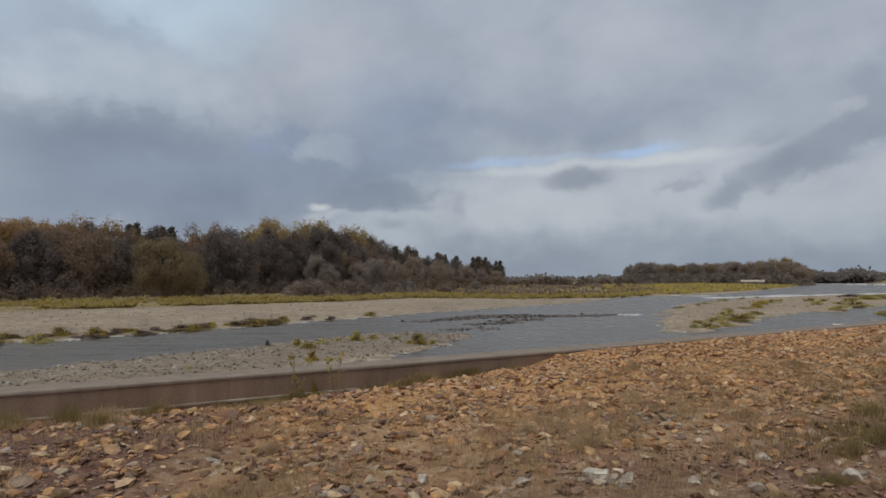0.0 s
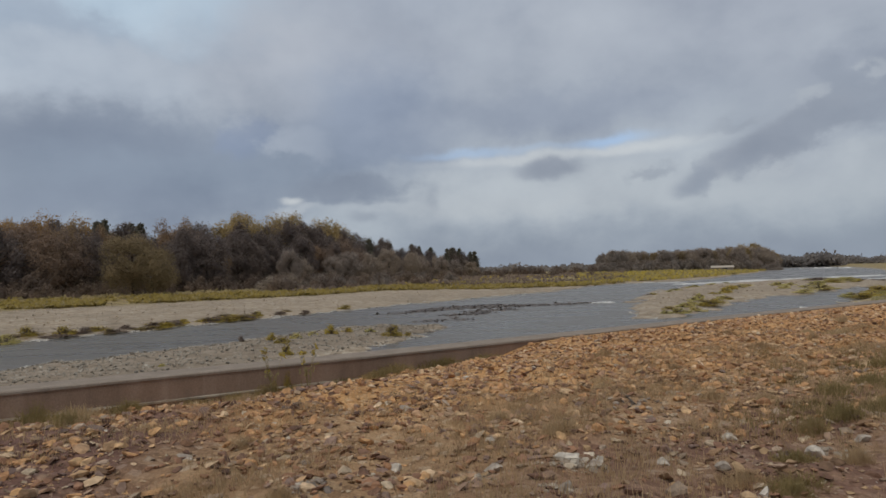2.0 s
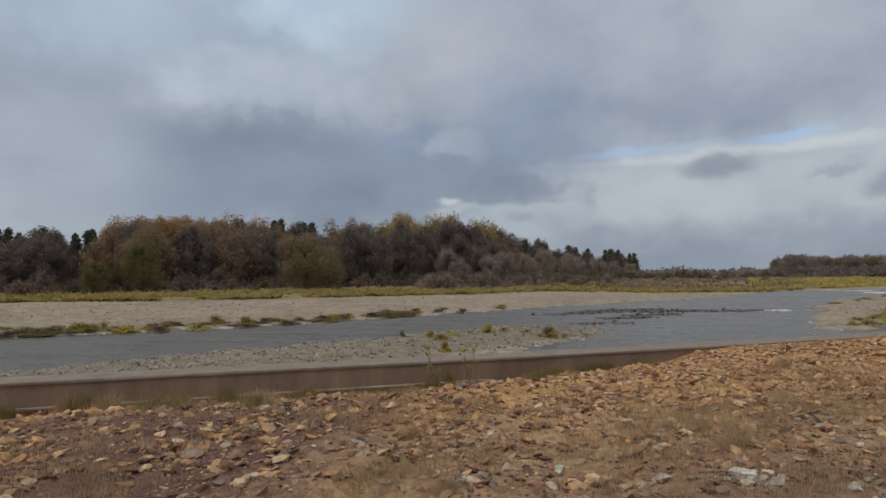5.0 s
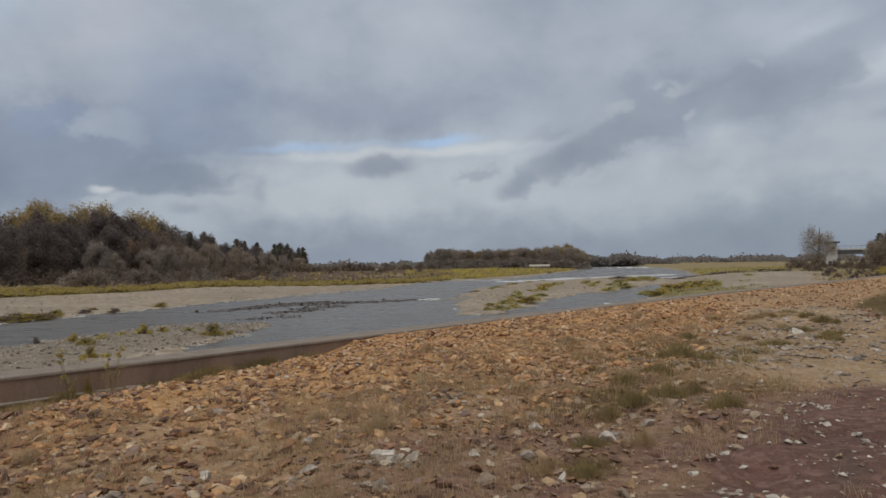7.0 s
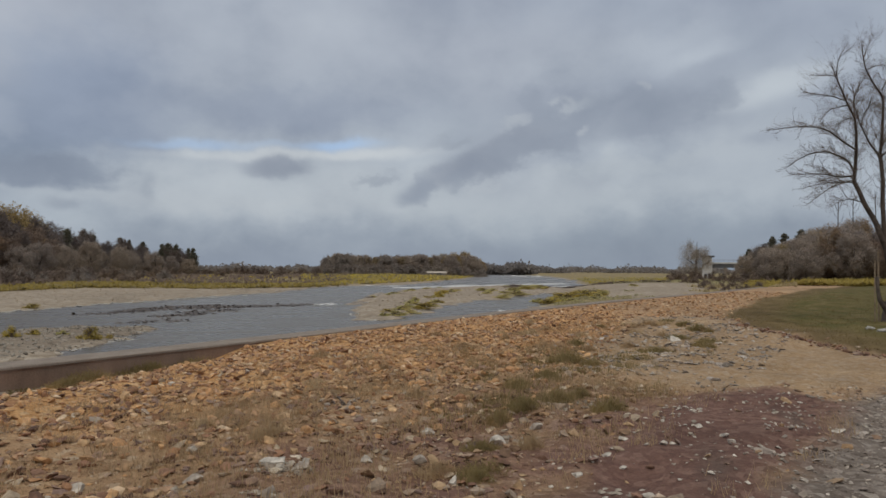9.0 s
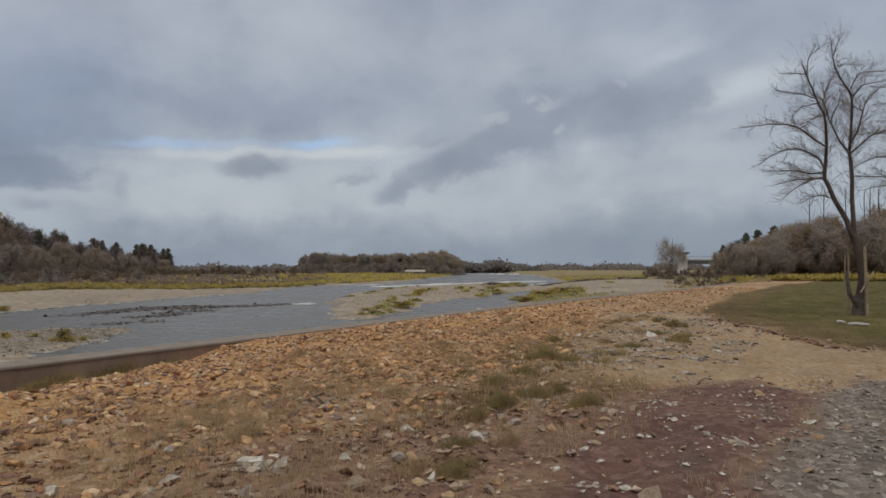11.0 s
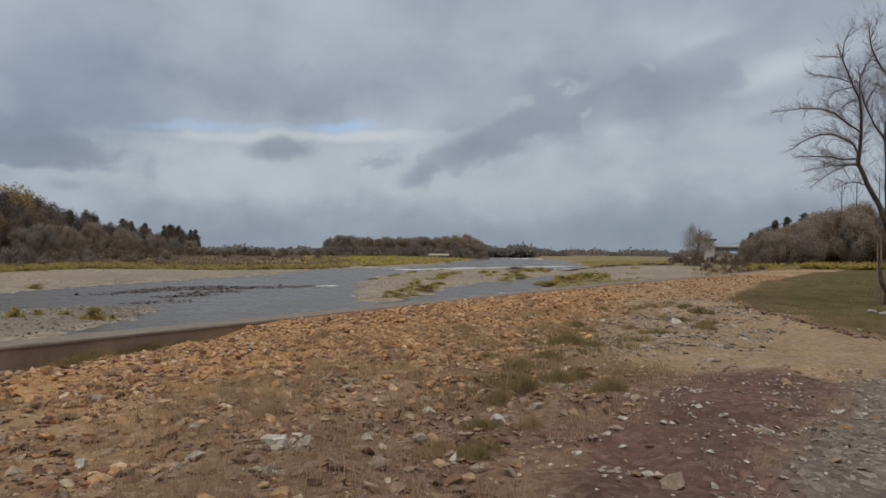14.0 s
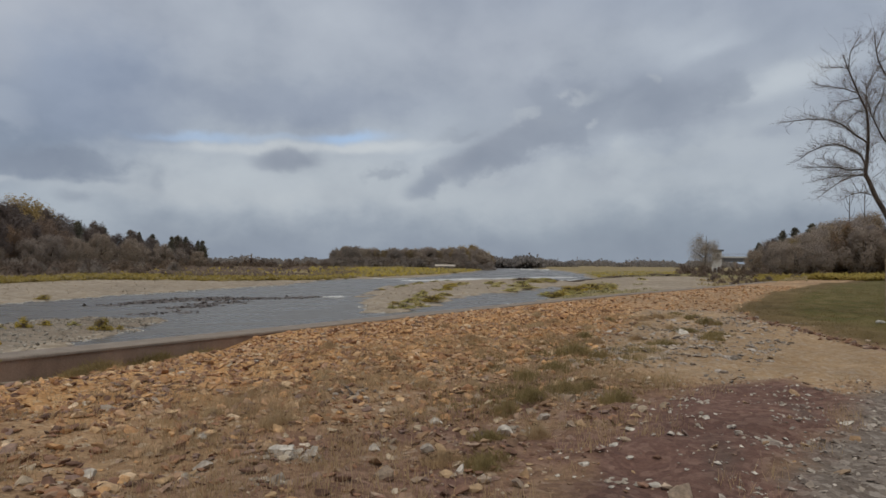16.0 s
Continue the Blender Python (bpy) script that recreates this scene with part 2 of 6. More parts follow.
def leaf_material(name, stops, through=0.25):
    """Leaves: hue by tree and by leaf clump, some light passing through."""
    m, nt, b = material(name, 0.75, 0.0, 0.15)
    info = nt.nodes.new("ShaderNodeObjectInfo").outputs["Random"]
    isl = nt.nodes.new("ShaderNodeNewGeometry").outputs["Random Per Island"]
    pick = math_node(nt, "MULTIPLY_ADD", isl, 0.25, math_node(nt, "MULTIPLY", info, 0.75))
    col = ramp(nt, pick, stops)
    g = noise_tex(nt, object_coord(nt), 0.9, 3.0, 0.6)
    col = mix_col(nt, 1.0, col, ramp(nt, g.outputs[0], [(0.3, (0.82, 0.82, 0.82)), (0.7, (1.2, 1.18, 1.12))]), "MULTIPLY")
    nt.links.new(col, b.inputs["Base Color"])
    t = nt.nodes.new("ShaderNodeBsdfTranslucent")
    nt.links.new(col, t.inputs[0])
    mx = nt.nodes.new("ShaderNodeMixShader")
    mx.inputs[0].default_value = through
    nt.links.new(b.outputs[0], mx.inputs[1])
    nt.links.new(t.outputs[0], mx.inputs[2])
    nt.links.new(mx.outputs[0], nt.nodes["Material Output"].inputs[0])
    return m


def ground_material():
    """Gravel bank, soil, sand, lawn, bars and meadow, laid out by the zone weights on the sheet."""
    m, nt, b = material("river_ground", 0.95, 0.0, 0.15)
    co = object_coord(nt)

    def zone(layer):
        a = nt.nodes.new("ShaderNodeAttribute")
        a.attribute_name = layer
        s = nt.nodes.new("ShaderNodeSeparateColor")
        nt.links.new(a.outputs["Color"], s.inputs[0])
        return (*s.outputs[:3], a.outputs["Alpha"])

    orange, soil, grey, sand = zone("zone_a")
    lawn, bar, meadow, mud = zone("zone_b")
    pebble = nt.nodes.new("ShaderNodeTexVoronoi")
    pebble.inputs["Scale"].default_value = 13.0
    nt.links.new(co, pebble.inputs["Vector"])
    psep = nt.nodes.new("ShaderNodeSeparateColor")
    nt.links.new(pebble.outputs["Color"], psep.inputs[0])
    coarse = nt.nodes.new("ShaderNodeTexVoronoi")
    coarse.inputs["Scale"].default_value = 2.6
    nt.links.new(co, coarse.inputs["Vector"])
    csep = nt.nodes.new("ShaderNodeSeparateColor")
    nt.links.new(coarse.outputs["Color"], csep.inputs[0])
    fine = noise_tex(nt, co, 34.0, 4.0, 0.65)
    blot = noise_tex(nt, co, 0.9, 4.0, 0.6)
    wide = noise_tex(nt, co, 0.12, 3.0, 0.55)

    def edge(w, k=0.5, sharp=3.0):
        """A zone's border, frayed by the blotches."""
        v = math_node(nt, "ADD", w, math_node(nt, "MULTIPLY_ADD", blot.outputs[0], k, -k / 2))
        return math_node(nt, "MULTIPLY_ADD", v, sharp, 0.5 - sharp / 2, clamp=True)

    tan = ramp(nt, psep.outputs[0], [(0.0, (0.31, 0.195, 0.112)), (0.5, (0.42, 0.272, 0.156)), (0.85, (0.475, 0.325, 0.19)), (1.0, (0.52, 0.405, 0.29))])
    rust = ramp(nt, psep.outputs[1], [(0.0, (0.37, 0.205, 0.09)), (0.4, (0.54, 0.305, 0.135)), (0.8, (0.61, 0.365, 0.17)), (1.0, (0.58, 0.40, 0.235))])
    red = ramp(nt, psep.outputs[0], [(0.0, (0.142, 0.080, 0.064)), (0.6, (0.19, 0.109, 0.086)), (1.0, (0.245, 0.152, 0.120))])
    ash = ramp(nt, psep.outputs[1], [(0.0, (0.165, 0.132, 0.108)), (0.5, (0.225, 0.186, 0.155)), (0.85, (0.30, 0.255, 0.215)), (1.0, (0.37, 0.325, 0.28))])
    sandc = ramp(nt, psep.outputs[2], [(0.0, (0.35, 0.235, 0.135)), (0.6, (0.42, 0.295, 0.175)), (1.0, (0.45, 0.35, 0.255))])
    grassc = ramp(nt, fine.outputs[0], [(0.3, (0.080, 0.080, 0.022)), (0.55, (0.122, 0.112, 0.034)), (0.8, (0.18, 0.14, 0.06))])
    grassc = mix_col(nt, ramp(nt, lawn, [(0.5, (0.95, 0.95, 0.95)), (0.8, (0.75, 0.75, 0.75)), (1.0, (0.10, 0.10, 0.10))]), grassc, (0.15, 0.104, 0.05))
    grassc = mix_col(nt, ramp(nt, blot.outputs[0], [(0.42, (0, 0, 0)), (0.66, (0.55, 0.55, 0.55))]), grassc, (0.20, 0.145, 0.075))
    barc = ramp(nt, csep.outputs[0], [(0.0, (0.285, 0.232, 0.172)), (0.5, (0.36, 0.298, 0.228)), (0.9, (0.395, 0.336, 0.264)), (1.0, (0.45, 0.40, 0.33))])
    mead = ramp(nt, blot.outputs[0], [(0.3, (0.21, 0.165, 0.10)), (0.5, (0.28, 0.22, 0.115)), (0.7, (0.36, 0.30, 0.13))])
    mudc = ramp(nt, blot.outputs[0], [(0.3, (0.075, 0.06, 0.05)), (0.7, (0.125, 0.10, 0.083))])
    col = tan
    for w, c, k in ((orange, rust, 0.5), (grey, ash, 0.6), (sand, sandc, 0.6), (soil, red, 0.9), (bar, barc, 0.5), (meadow, mead, 0.5), (lawn, grassc, 0.3)):
        col = mix_col(nt, edge(w, k, 8.0 if c is grassc else 3.0), col, c)
    col = mix_col(nt, edge(mud, 0.25), col, mudc)
    col = mix_col(nt, 1.0, col, ramp(nt, blot.outputs[0], [(0.25, (0.76, 0.76, 0.77)), (0.75, (1.2, 1.19, 1.17))]), "MULTIPLY")
    col = mix_col(nt, 1.0, col, ramp(nt, wide.outputs[0], [(0.3, (0.86, 0.86, 0.86)), (0.7, (1.12, 1.12, 1.12))]), "MULTIPLY")
    col = mix_col(nt, 1.0, col, ramp(nt, fine.outputs[0], [(0.3, (0.75, 0.75, 0.75)), (0.7, (1.22, 1.22, 1.22))]), "MULTIPLY")
    nt.links.new(col, b.inputs["Base Color"])
    h = math_node(nt, "MULTIPLY_ADD", pebble.outputs["Distance"], -0.8, fine.outputs[0])
    bump(nt, b, h, 0.9, 0.03)
    return m


def concrete_material(name, stops, streak=True):
    m, nt, b = material(name, 0.9, 0.0, 0.2)
    co = object_coord(nt)
    mp = nt.nodes.new("ShaderNodeMapping")
    mp.inputs["Scale"].default_value = (1.2, 1.2, 0.25)
    nt.links.new(co, mp.inputs[0])
    run = noise_tex(nt, mp.outputs[0], 2.2, 5.0, 0.65)
    g = noise_tex(nt, co, 45.0, 3.0, 0.6)
    col = ramp(nt, run.outputs[0], stops)
    col = mix_col(nt, 1.0, col, ramp(nt, g.outputs[0], [(0.3, (0.85, 0.85, 0.85)), (0.7, (1.15, 1.15, 1.15))]), "MULTIPLY")
    nt.links.new(col, b.inputs["Base Color"])
    bump(nt, b, g.outputs[0], 0.5, 0.006)
    return m


def water_material():
    m, nt, b = material("river_water", 0.2, 0.0, 0.26)
    co = object_coord(nt)
    mp = nt.nodes.new("ShaderNodeMapping")
    mp.inputs["Rotation"].default_value = (0, 0, radians(-50))
    mp.inputs["Scale"].default_value = (0.45, 1.4, 1.0)
    nt.links.new(co, mp.inputs[0])
    big = noise_tex(nt, mp.outputs[0], 0.35, 3.0, 0.6, 0.5)
    small = noise_tex(nt, mp.outputs[0], 2.4, 4.0, 0.65, 0.8)
    col = ramp(nt, big.outputs[0], [(0.3, (0.095, 0.083, 0.067)), (0.7, (0.14, 0.122, 0.10))])
    nt.links.new(col, b.inputs["Base Color"])
    nt.links.new(math_node(nt, "MULTIPLY_ADD", big.outputs[0], 0.3, 0.14), b.inputs["Roughness"])
    h = math_node(nt, "MULTIPLY_ADD", small.outputs[0], 0.35, big.outputs[0])
    bump(nt, b, h, 0.6, 0.2)
    b.inputs["IOR"].default_value = 1.33
    return m


MAT_GROUND, MAT_WATER = ground_material(), water_material()
MAT_WALL = concrete_material("stained_concrete", [(0.25, (0.19, 0.13, 0.095)), (0.5, (0.255, 0.175, 0.13)), (0.75, (0.32, 0.235, 0.18))])
MAT_COPING = concrete_material("weathered_concrete", [(0.25, (0.20, 0.165, 0.135)), (0.6, (0.28, 0.235, 0.195)), (0.8, (0.35, 0.30, 0.255))])
MAT_LIP = concrete_material("mossy_pale_concrete", [(0.3, (0.20, 0.175, 0.135)), (0.5, (0.34, 0.295, 0.235)), (0.75, (0.44, 0.385, 0.31))])
MAT_PALE = concrete_material("pale_concrete", [(0.3, (0.42, 0.41, 0.39)), (0.7, (0.58, 0.57, 0.55))])
MAT_ORANGE = scatter_material("rusty_stone", [(0.0, (0.18, 0.098, 0.06)), (0.2, (0.32, 0.172, 0.09)), (0.3, (0.44, 0.245, 0.12)), (0.58, (0.55, 0.33, 0.158)), (0.7, (0.37, 0.235, 0.155)), (0.86, (0.53, 0.345, 0.185)), (1.0, (0.62, 0.47, 0.32))])
MAT_RUSTROCK = scatter_material("rusty_rock", [(0.0, (0.180, 0.099, 0.059)), (0.4, (0.360, 0.203, 0.104)), (0.75, (0.450, 0.279, 0.140)), (1.0, (0.378, 0.270, 0.180))], per="object")
MAT_GREYROCK = scatter_material("mauve_grey_rock", [(0.0, (0.125, 0.088, 0.072)), (0.5, (0.215, 0.158, 0.128)), (1.0, (0.35, 0.29, 0.235))], per="object")
MAT_BUFF = scatter_material("buff_stone", [(0.0, (0.155, 0.094, 0.06)), (0.3, (0.33, 0.21, 0.115)), (0.5, (0.25, 0.165, 0.115)), (0.7, (0.42, 0.285, 0.16)), (0.85, (0.28, 0.21, 0.155)), (1.0, (0.48, 0.385, 0.27))])
MAT_MAUVE = scatter_material("mauve_stone", [(0.0, (0.10, 0.058, 0.042)), (0.3, (0.20, 0.113, 0.076)), (0.55, (0.31, 0.168, 0.098)), (0.75, (0.20, 0.14, 0.118)), (0.92, (0.32, 0.21, 0.145)), (1.0, (0.42, 0.33, 0.25))])
MAT_GREYSTONE = scatter_material("grey_stone", [(0.0, (0.16, 0.13, 0.11)), (0.5, (0.26, 0.215, 0.175)), (0.85, (0.36, 0.31, 0.26)), (1.0, (0.50, 0.44, 0.37))])
MAT_BLUESTONE = scatter_material("cool_grey_stone", [(0.0, (0.18, 0.15, 0.125)), (0.5, (0.29, 0.25, 0.21)), (1.0, (0.45, 0.40, 0.345))])
MAT_WHITESTONE = scatter_material("pale_stone", [(0.0, (0.33, 0.28, 0.225)), (0.6, (0.44, 0.39, 0.325)), (1.0, (0.58, 0.53, 0.46))], wear=0.35)
MAT_CRUMB = scatter_material("crumbled_pale_stone", [(0.0, (0.23, 0.185, 0.14)), (0.5, (0.34, 0.285, 0.225)), (1.0, (0.48, 0.425, 0.35))])
MAT_TRACKSTONE = scatter_material("pale_track_stone", [(0.0, (0.19, 0.15, 0.125)), (0.4, (0.30, 0.25, 0.21)), (0.8, (0.40, 0.345, 0.295)), (1.0, (0.52, 0.46, 0.40))])
MAT_WASHED = scatter_material("washed_shingle", [(0.0, (0.36, 0.34, 0.31)), (0.6, (0.47, 0.45, 0.415)), (1.0, (0.60, 0.58, 0.545))], wear=0.25)
MAT_PALEBUFF = scatter_material("pale_buff_stone", [(0.0, (0.33, 0.255, 0.175)), (0.5, (0.44, 0.355, 0.255)), (1.0, (0.56, 0.485, 0.385))])
MAT_BARSTONE = scatter_material("river_cobble", [(0.0, (0.270, 0.206, 0.144)), (0.5, (0.380, 0.298, 0.211)), (1.0, (0.480, 0.394, 0.297))])
MAT_SHOALSTONE = scatter_material("grey_river_cobble", [(0.0, (0.20, 0.18, 0.15)), (0.5, (0.29, 0.26, 0.215)), (1.0, (0.40, 0.365, 0.31))])
MAT_WETSTONE = scatter_material("wet_river_stone", [(0.0, (0.06, 0.05, 0.045)), (1.0, (0.14, 0.115, 0.10))], rough=0.4)
MAT_BARK = scatter_material("bark", [(0.0, (0.075, 0.058, 0.048)), (1.0, (0.11, 0.088, 0.072))], per="object", grain=9.0)
MAT_TWIG = scatter_material("twigs", [(0.0, (0.13, 0.10, 0.085)), (1.0, (0.19, 0.15, 0.12))], relief=0)
MAT_STAKE = scatter_material("stake_wood", [(0.0, (0.26, 0.19, 0.13)), (1.0, (0.36, 0.28, 0.19))], per="object", grain=14.0)
MAT_BROWNLEAF = leaf_material("autumn_leaves", [(0.0, (0.244, 0.189, 0.159)), (0.35, (0.287, 0.213, 0.165)), (0.6, (0.323, 0.220, 0.140)), (0.8, (0.299, 0.232, 0.152)), (1.0, (0.354, 0.238, 0.128))], 0.5)
MAT_RUSTLEAF = leaf_material("rust_leaves", [(0.0, (0.286, 0.198, 0.121)), (0.5, (0.352, 0.231, 0.116)), (1.0, (0.396, 0.275, 0.127))], 0.5)
MAT_OLIVELEAF = leaf_material("olive_leaves", [(0.0, (0.17, 0.155, 0.085)), (1.0, (0.22, 0.195, 0.09))], 0.5)
MAT_GOLDLEAF = leaf_material("golden_leaves", [(0.0, (0.336, 0.273, 0.163)), (0.5, (0.389, 0.299, 0.152)), (1.0, (0.420, 0.315, 0.147))], 0.5)
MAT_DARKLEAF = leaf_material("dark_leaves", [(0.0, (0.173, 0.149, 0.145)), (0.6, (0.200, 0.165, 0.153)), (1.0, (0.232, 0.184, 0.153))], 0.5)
# bare-twig colour with some distance haze blended in, paler and less saturated
MAT_HAZE = leaf_material("hazed_bare_twigs", [(0.0, (0.315, 0.272, 0.25)), (0.5, (0.365, 0.308, 0.268)), (1.0, (0.40, 0.332, 0.265))], 0.5)
# distance haze is put into this leaf colour: paler and greyer
MAT_FARHAZE = leaf_material("far_haze_leaves", [(0.0, (0.27, 0.24, 0.222)), (0.6, (0.315, 0.272, 0.24)), (1.0, (0.37, 0.31, 0.245))], 0.5)
MAT_FEATHER = leaf_material("feathery_twigs", [(0.0, (0.36, 0.315, 0.27)), (1.0, (0.42, 0.36, 0.30))], 0.5)
# grey of these leaves carries the haze over the horizon woods
MAT_HORIZONHAZE = leaf_material("horizon_haze_leaves", [(0.0, (0.24, 0.225, 0.22)), (1.0, (0.30, 0.268, 0.248))], 0.5)
MAT_NEEDLE = leaf_material("pine_needles", [(0.0, (0.150, 0.144, 0.119)), (1.0, (0.188, 0.181, 0.138))], 0.4)
MAT_SHRUB = leaf_material("dry_shrub", [(0.0, (0.20, 0.158, 0.135)), (0.5, (0.235, 0.182, 0.15)), (1.0, (0.27, 0.205, 0.15))], 0.45)
MAT_YELLOW = leaf_material("yellow_weeds", [(0.0, (0.30, 0.235, 0.085)), (0.5, (0.45, 0.355, 0.085)), (1.0, (0.56, 0.44, 0.095))], 0.4)
MAT_OLIVE = leaf_material("olive_weeds", [(0.0, (0.27, 0.235, 0.12)), (0.5, (0.35, 0.295, 0.155)), (1.0, (0.44, 0.35, 0.20))], 0.45)
MAT_TUFT = leaf_material("bank_weeds", [(0.0, (0.23, 0.185, 0.085)), (0.5, (0.31, 0.245, 0.115)), (1.0, (0.41, 0.31, 0.165))], 0.5)
MAT_FLATWEED = leaf_material("flat_weeds", [(0.0, (0.30, 0.275, 0.16)), (0.5, (0.36, 0.33, 0.19)), (1.0, (0.42, 0.365, 0.21))], 0.45)
MAT_DULLLEAF = leaf_material("dull_golden_leaves", [(0.0, (0.255, 0.20, 0.135)), (1.0, (0.31, 0.245, 0.145))], 0.5)
MAT_BARWEED = leaf_material("bar_weeds", [(0.0, (0.432, 0.396, 0.180)), (0.5, (0.564, 0.516, 0.216)), (1.0, (0.672, 0.576, 0.276))], 0.55)
MAT_STRAW = leaf_material("dry_grass", [(0.0, (0.36, 0.25, 0.145)), (0.5, (0.50, 0.37, 0.225)), (1.0, (0.62, 0.49, 0.315))], 0.4)
MAT_LAWN = leaf_material("lawn_grass", [(0.0, (0.13, 0.108, 0.036)), (0.45, (0.185, 0.142, 0.054)), (0.8, (0.255, 0.175, 0.085)), (1.0, (0.32, 0.225, 0.115))], 0.4)
MAT_FOAM = scatter_material("white_water", [(0.0, (0.48, 0.48, 0.47)), (1.0, (0.70, 0.70, 0.69))], rough=0.6, relief=0)
MAT_ROOF = scatter_material("dark_roof", [(0.0, (0.08, 0.08, 0.085)), (1.0, (0.11, 0.11, 0.115))], per="object")

# ---------------------------------------------------------------- plan of river and banks
TX, TY = 0.817, 0.577            # along the river wall; across it, towards the river, is (-TY, TX)
OX, OY = 1.9, 15.1
WATER = -2.2


def wall_offset(s):
    """The wall's slight curve, across its own line."""
    return np.interp(s, [-60, -12, -4, 2, 13, 25, 44, 90], [2.6, 0.62, 0.5, 0.58, 0.98, 1.15, 0.5, 0.2])


def to_xy(s, n):
    n = n + wall_offset(s)
    return OX + s * TX - n * TY, OY + s * TY + n * TX


def to_sn(x, y):
    dx, dy = np.asarray(x, float) - OX, np.asarray(y, float) - OY
    s = dx * TX + dy * TY
    return s, -dx * TY + dy * TX - wall_offset(s)


def inside(x, y, poly):
    """Signed distance to a closed outline: positive within."""
    p = np.array(poly, float)
    q = np.roll(p, -1, 0)
    best = np.full(np.shape(x), 1e9)
    odd = np.zeros(np.shape(x), bool)
    for (ax, ay), (bx, by) in zip(p, q):
        ex, ey = bx - ax, by - ay
        k = np.clip(((x - ax) * ex + (y - ay) * ey) / (ex * ex + ey * ey + 1e-9), 0, 1)
        best = np.minimum(best, np.hypot(x - ax - k * ex, y - ay - k * ey))
        cross = (ay > y) != (by > y)
        odd ^= cross & (x < ax + (y - ay) * ex / np.where(abs(ey) < 1e-9, 1e-9, ey))
    return np.where(odd, best, -best)


def step(a, b, v):
    k = np.clip((v - a) / (b - a), 0, 1)
    return k * k * (3 - 2 * k)


def waves(x, y, size, seed):
    """Cheap smooth random relief, about -1 to 1."""
    r = np.random.RandomState(seed)
    v = 0
    for _ in range(7):
        a, ph, k = r.uniform(0, 6.283), r.uniform(0, 6.283), r.uniform(0.6, 1.7) * 6.283 / size
        v = v + np.sin((x * math.cos(a) + y * math.sin(a)) * k + ph)
    return v / 3.2


NEAR_BAR = [(-21.8, 22.9), (-20.2, 27.4), (-17.4, 32.2), (-13.4, 37.5), (-9.4, 45.5), (-5, 48.8), (-0.2, 47), (-2.0, 41), (-3.7, 36.4), (-5.2, 32.5), (-9, 24), (-20, 8), (-45, -5), (-45, 10), (-27, 14)]
FAR_BANK = [(-130, -40), (-60, 14), (-34, 35.7), (-27, 42.3), (-22, 50), (-16.3, 60.6), (-7.6, 76), (5.5, 96), (14.7, 111), (22, 125), (30, 145), (36, 150), (46.5, 156), (54, 163), (71, 190), (92, 226), (120, 280), (156, 357), (223, 492), (900, 2000), (0, 3500), (-3500, 3500), (-3500, -300)]
MEADOW = [(-150, 0), (-62, 65), (-50, 68), (-41, 76), (-31, 88), (-20, 101), (-12, 117), (7, 120), (22, 133), (29, 152), (36, 156), (46, 163), (56, 176), (70, 198), (90, 236), (117, 290), (152, 366), (218, 500), (890, 2010), (0, 3500), (-3500, 3500), (-3500, 0)]
ISLE_BAR = [(13.2, 50.8), (16.4, 63), (22.1, 83.2), (29.5, 101), (36, 110.5), (43.5, 125), (51, 132), (61, 138.5), (76, 149), (80, 140), (74.9, 130.8), (58.4, 104.6), (47.3, 89.7), (39.5, 80.5), (35.3, 78.0), (30.5, 72.9), (26.5, 66.7), (19.8, 55.8), (15.0, 49.2)]
RIGHT_BANK = [(30, 38), (35.9, 63.6), (43.2, 74), (54.5, 88.9), (71.3, 109.6), (87.7, 124.9), (94.6, 139.3), (102.4, 157.5), (138.6, 219.7), (184, 306.7), (228.8, 402), (334, 674), (1000, 2050), (3500, 3500), (3500, 600), (200, 150), (60, 58)]
SOIL = [(6.54, 7.08), (7.62, 7.12), (7.74, 6.32), (7.61, 6.04), (6.76, 5.53), (6.13, 5.01), (5.67, 4.79), (5.17, 4.64), (4.65, 4.14), (4.26, 4.04), (3.86, 3.61), (3.0, 2.6), (1.9, 3.2), (2.47, 4.21), (3.17, 4.6), (3.82, 5.11), (4.61, 5.81), (5.57, 6.61)]
WET_SOIL = [[(6.71, 6.54), (7.06, 6.39), (6.76, 5.53), (5.99, 4.92), (5.65, 4.8), (6.17, 5.61)], [(4.8, 5.44), (4.9, 5.26), (4.61, 4.45), (5.0, 4.49), (4.22, 4.06), (3.65, 3.7), (3.38, 3.82)]]
GREY = [(9.2, 6.7), (7.7, 6.1), (6.85, 5.5), (6.2, 5.0), (5.7, 4.75), (5.15, 4.6), (4.65, 4.1), (4.26, 4.0), (3.86, 3.55), (3, 1.5), (2, -6), (30, -10), (18, 4), (12.5, 6.3)]
SAND = [(6.6, 8.0), (6.4, 9.4), (7.2, 11.0), (9.4, 13.6), (12.4, 17), (14.7, 20), (18.0, 19.4), (15.1, 14.7), (13.5, 10.8), (13.8, 9.2), (13.3, 8.2), (12, 6.8), (8.9, 6.6), (7.2, 7.2)]
RUBBLE = [(6.7, 9.6), (9.3, 13.2), (12.0, 16), (14.9, 15.0), (13.9, 12.5), (13.2, 10.6), (12.5, 9.2), (10.8, 8.5), (9.4, 8.3), (8.3, 8.8), (6.8, 8.7)]
FLAT = [(52, 76), (60, 90), (70, 104), (78, 118), (88, 113), (92, 108), (88, 94), (80, 82), (66, 66), (58, 64)]
SHOAL = [(-6.0, 62.5), (-1, 70), (9, 76), (9.3, 68), (4.5, 59.5), (0.5, 50.5), (-2.2, 50.0), (-4.5, 54)]
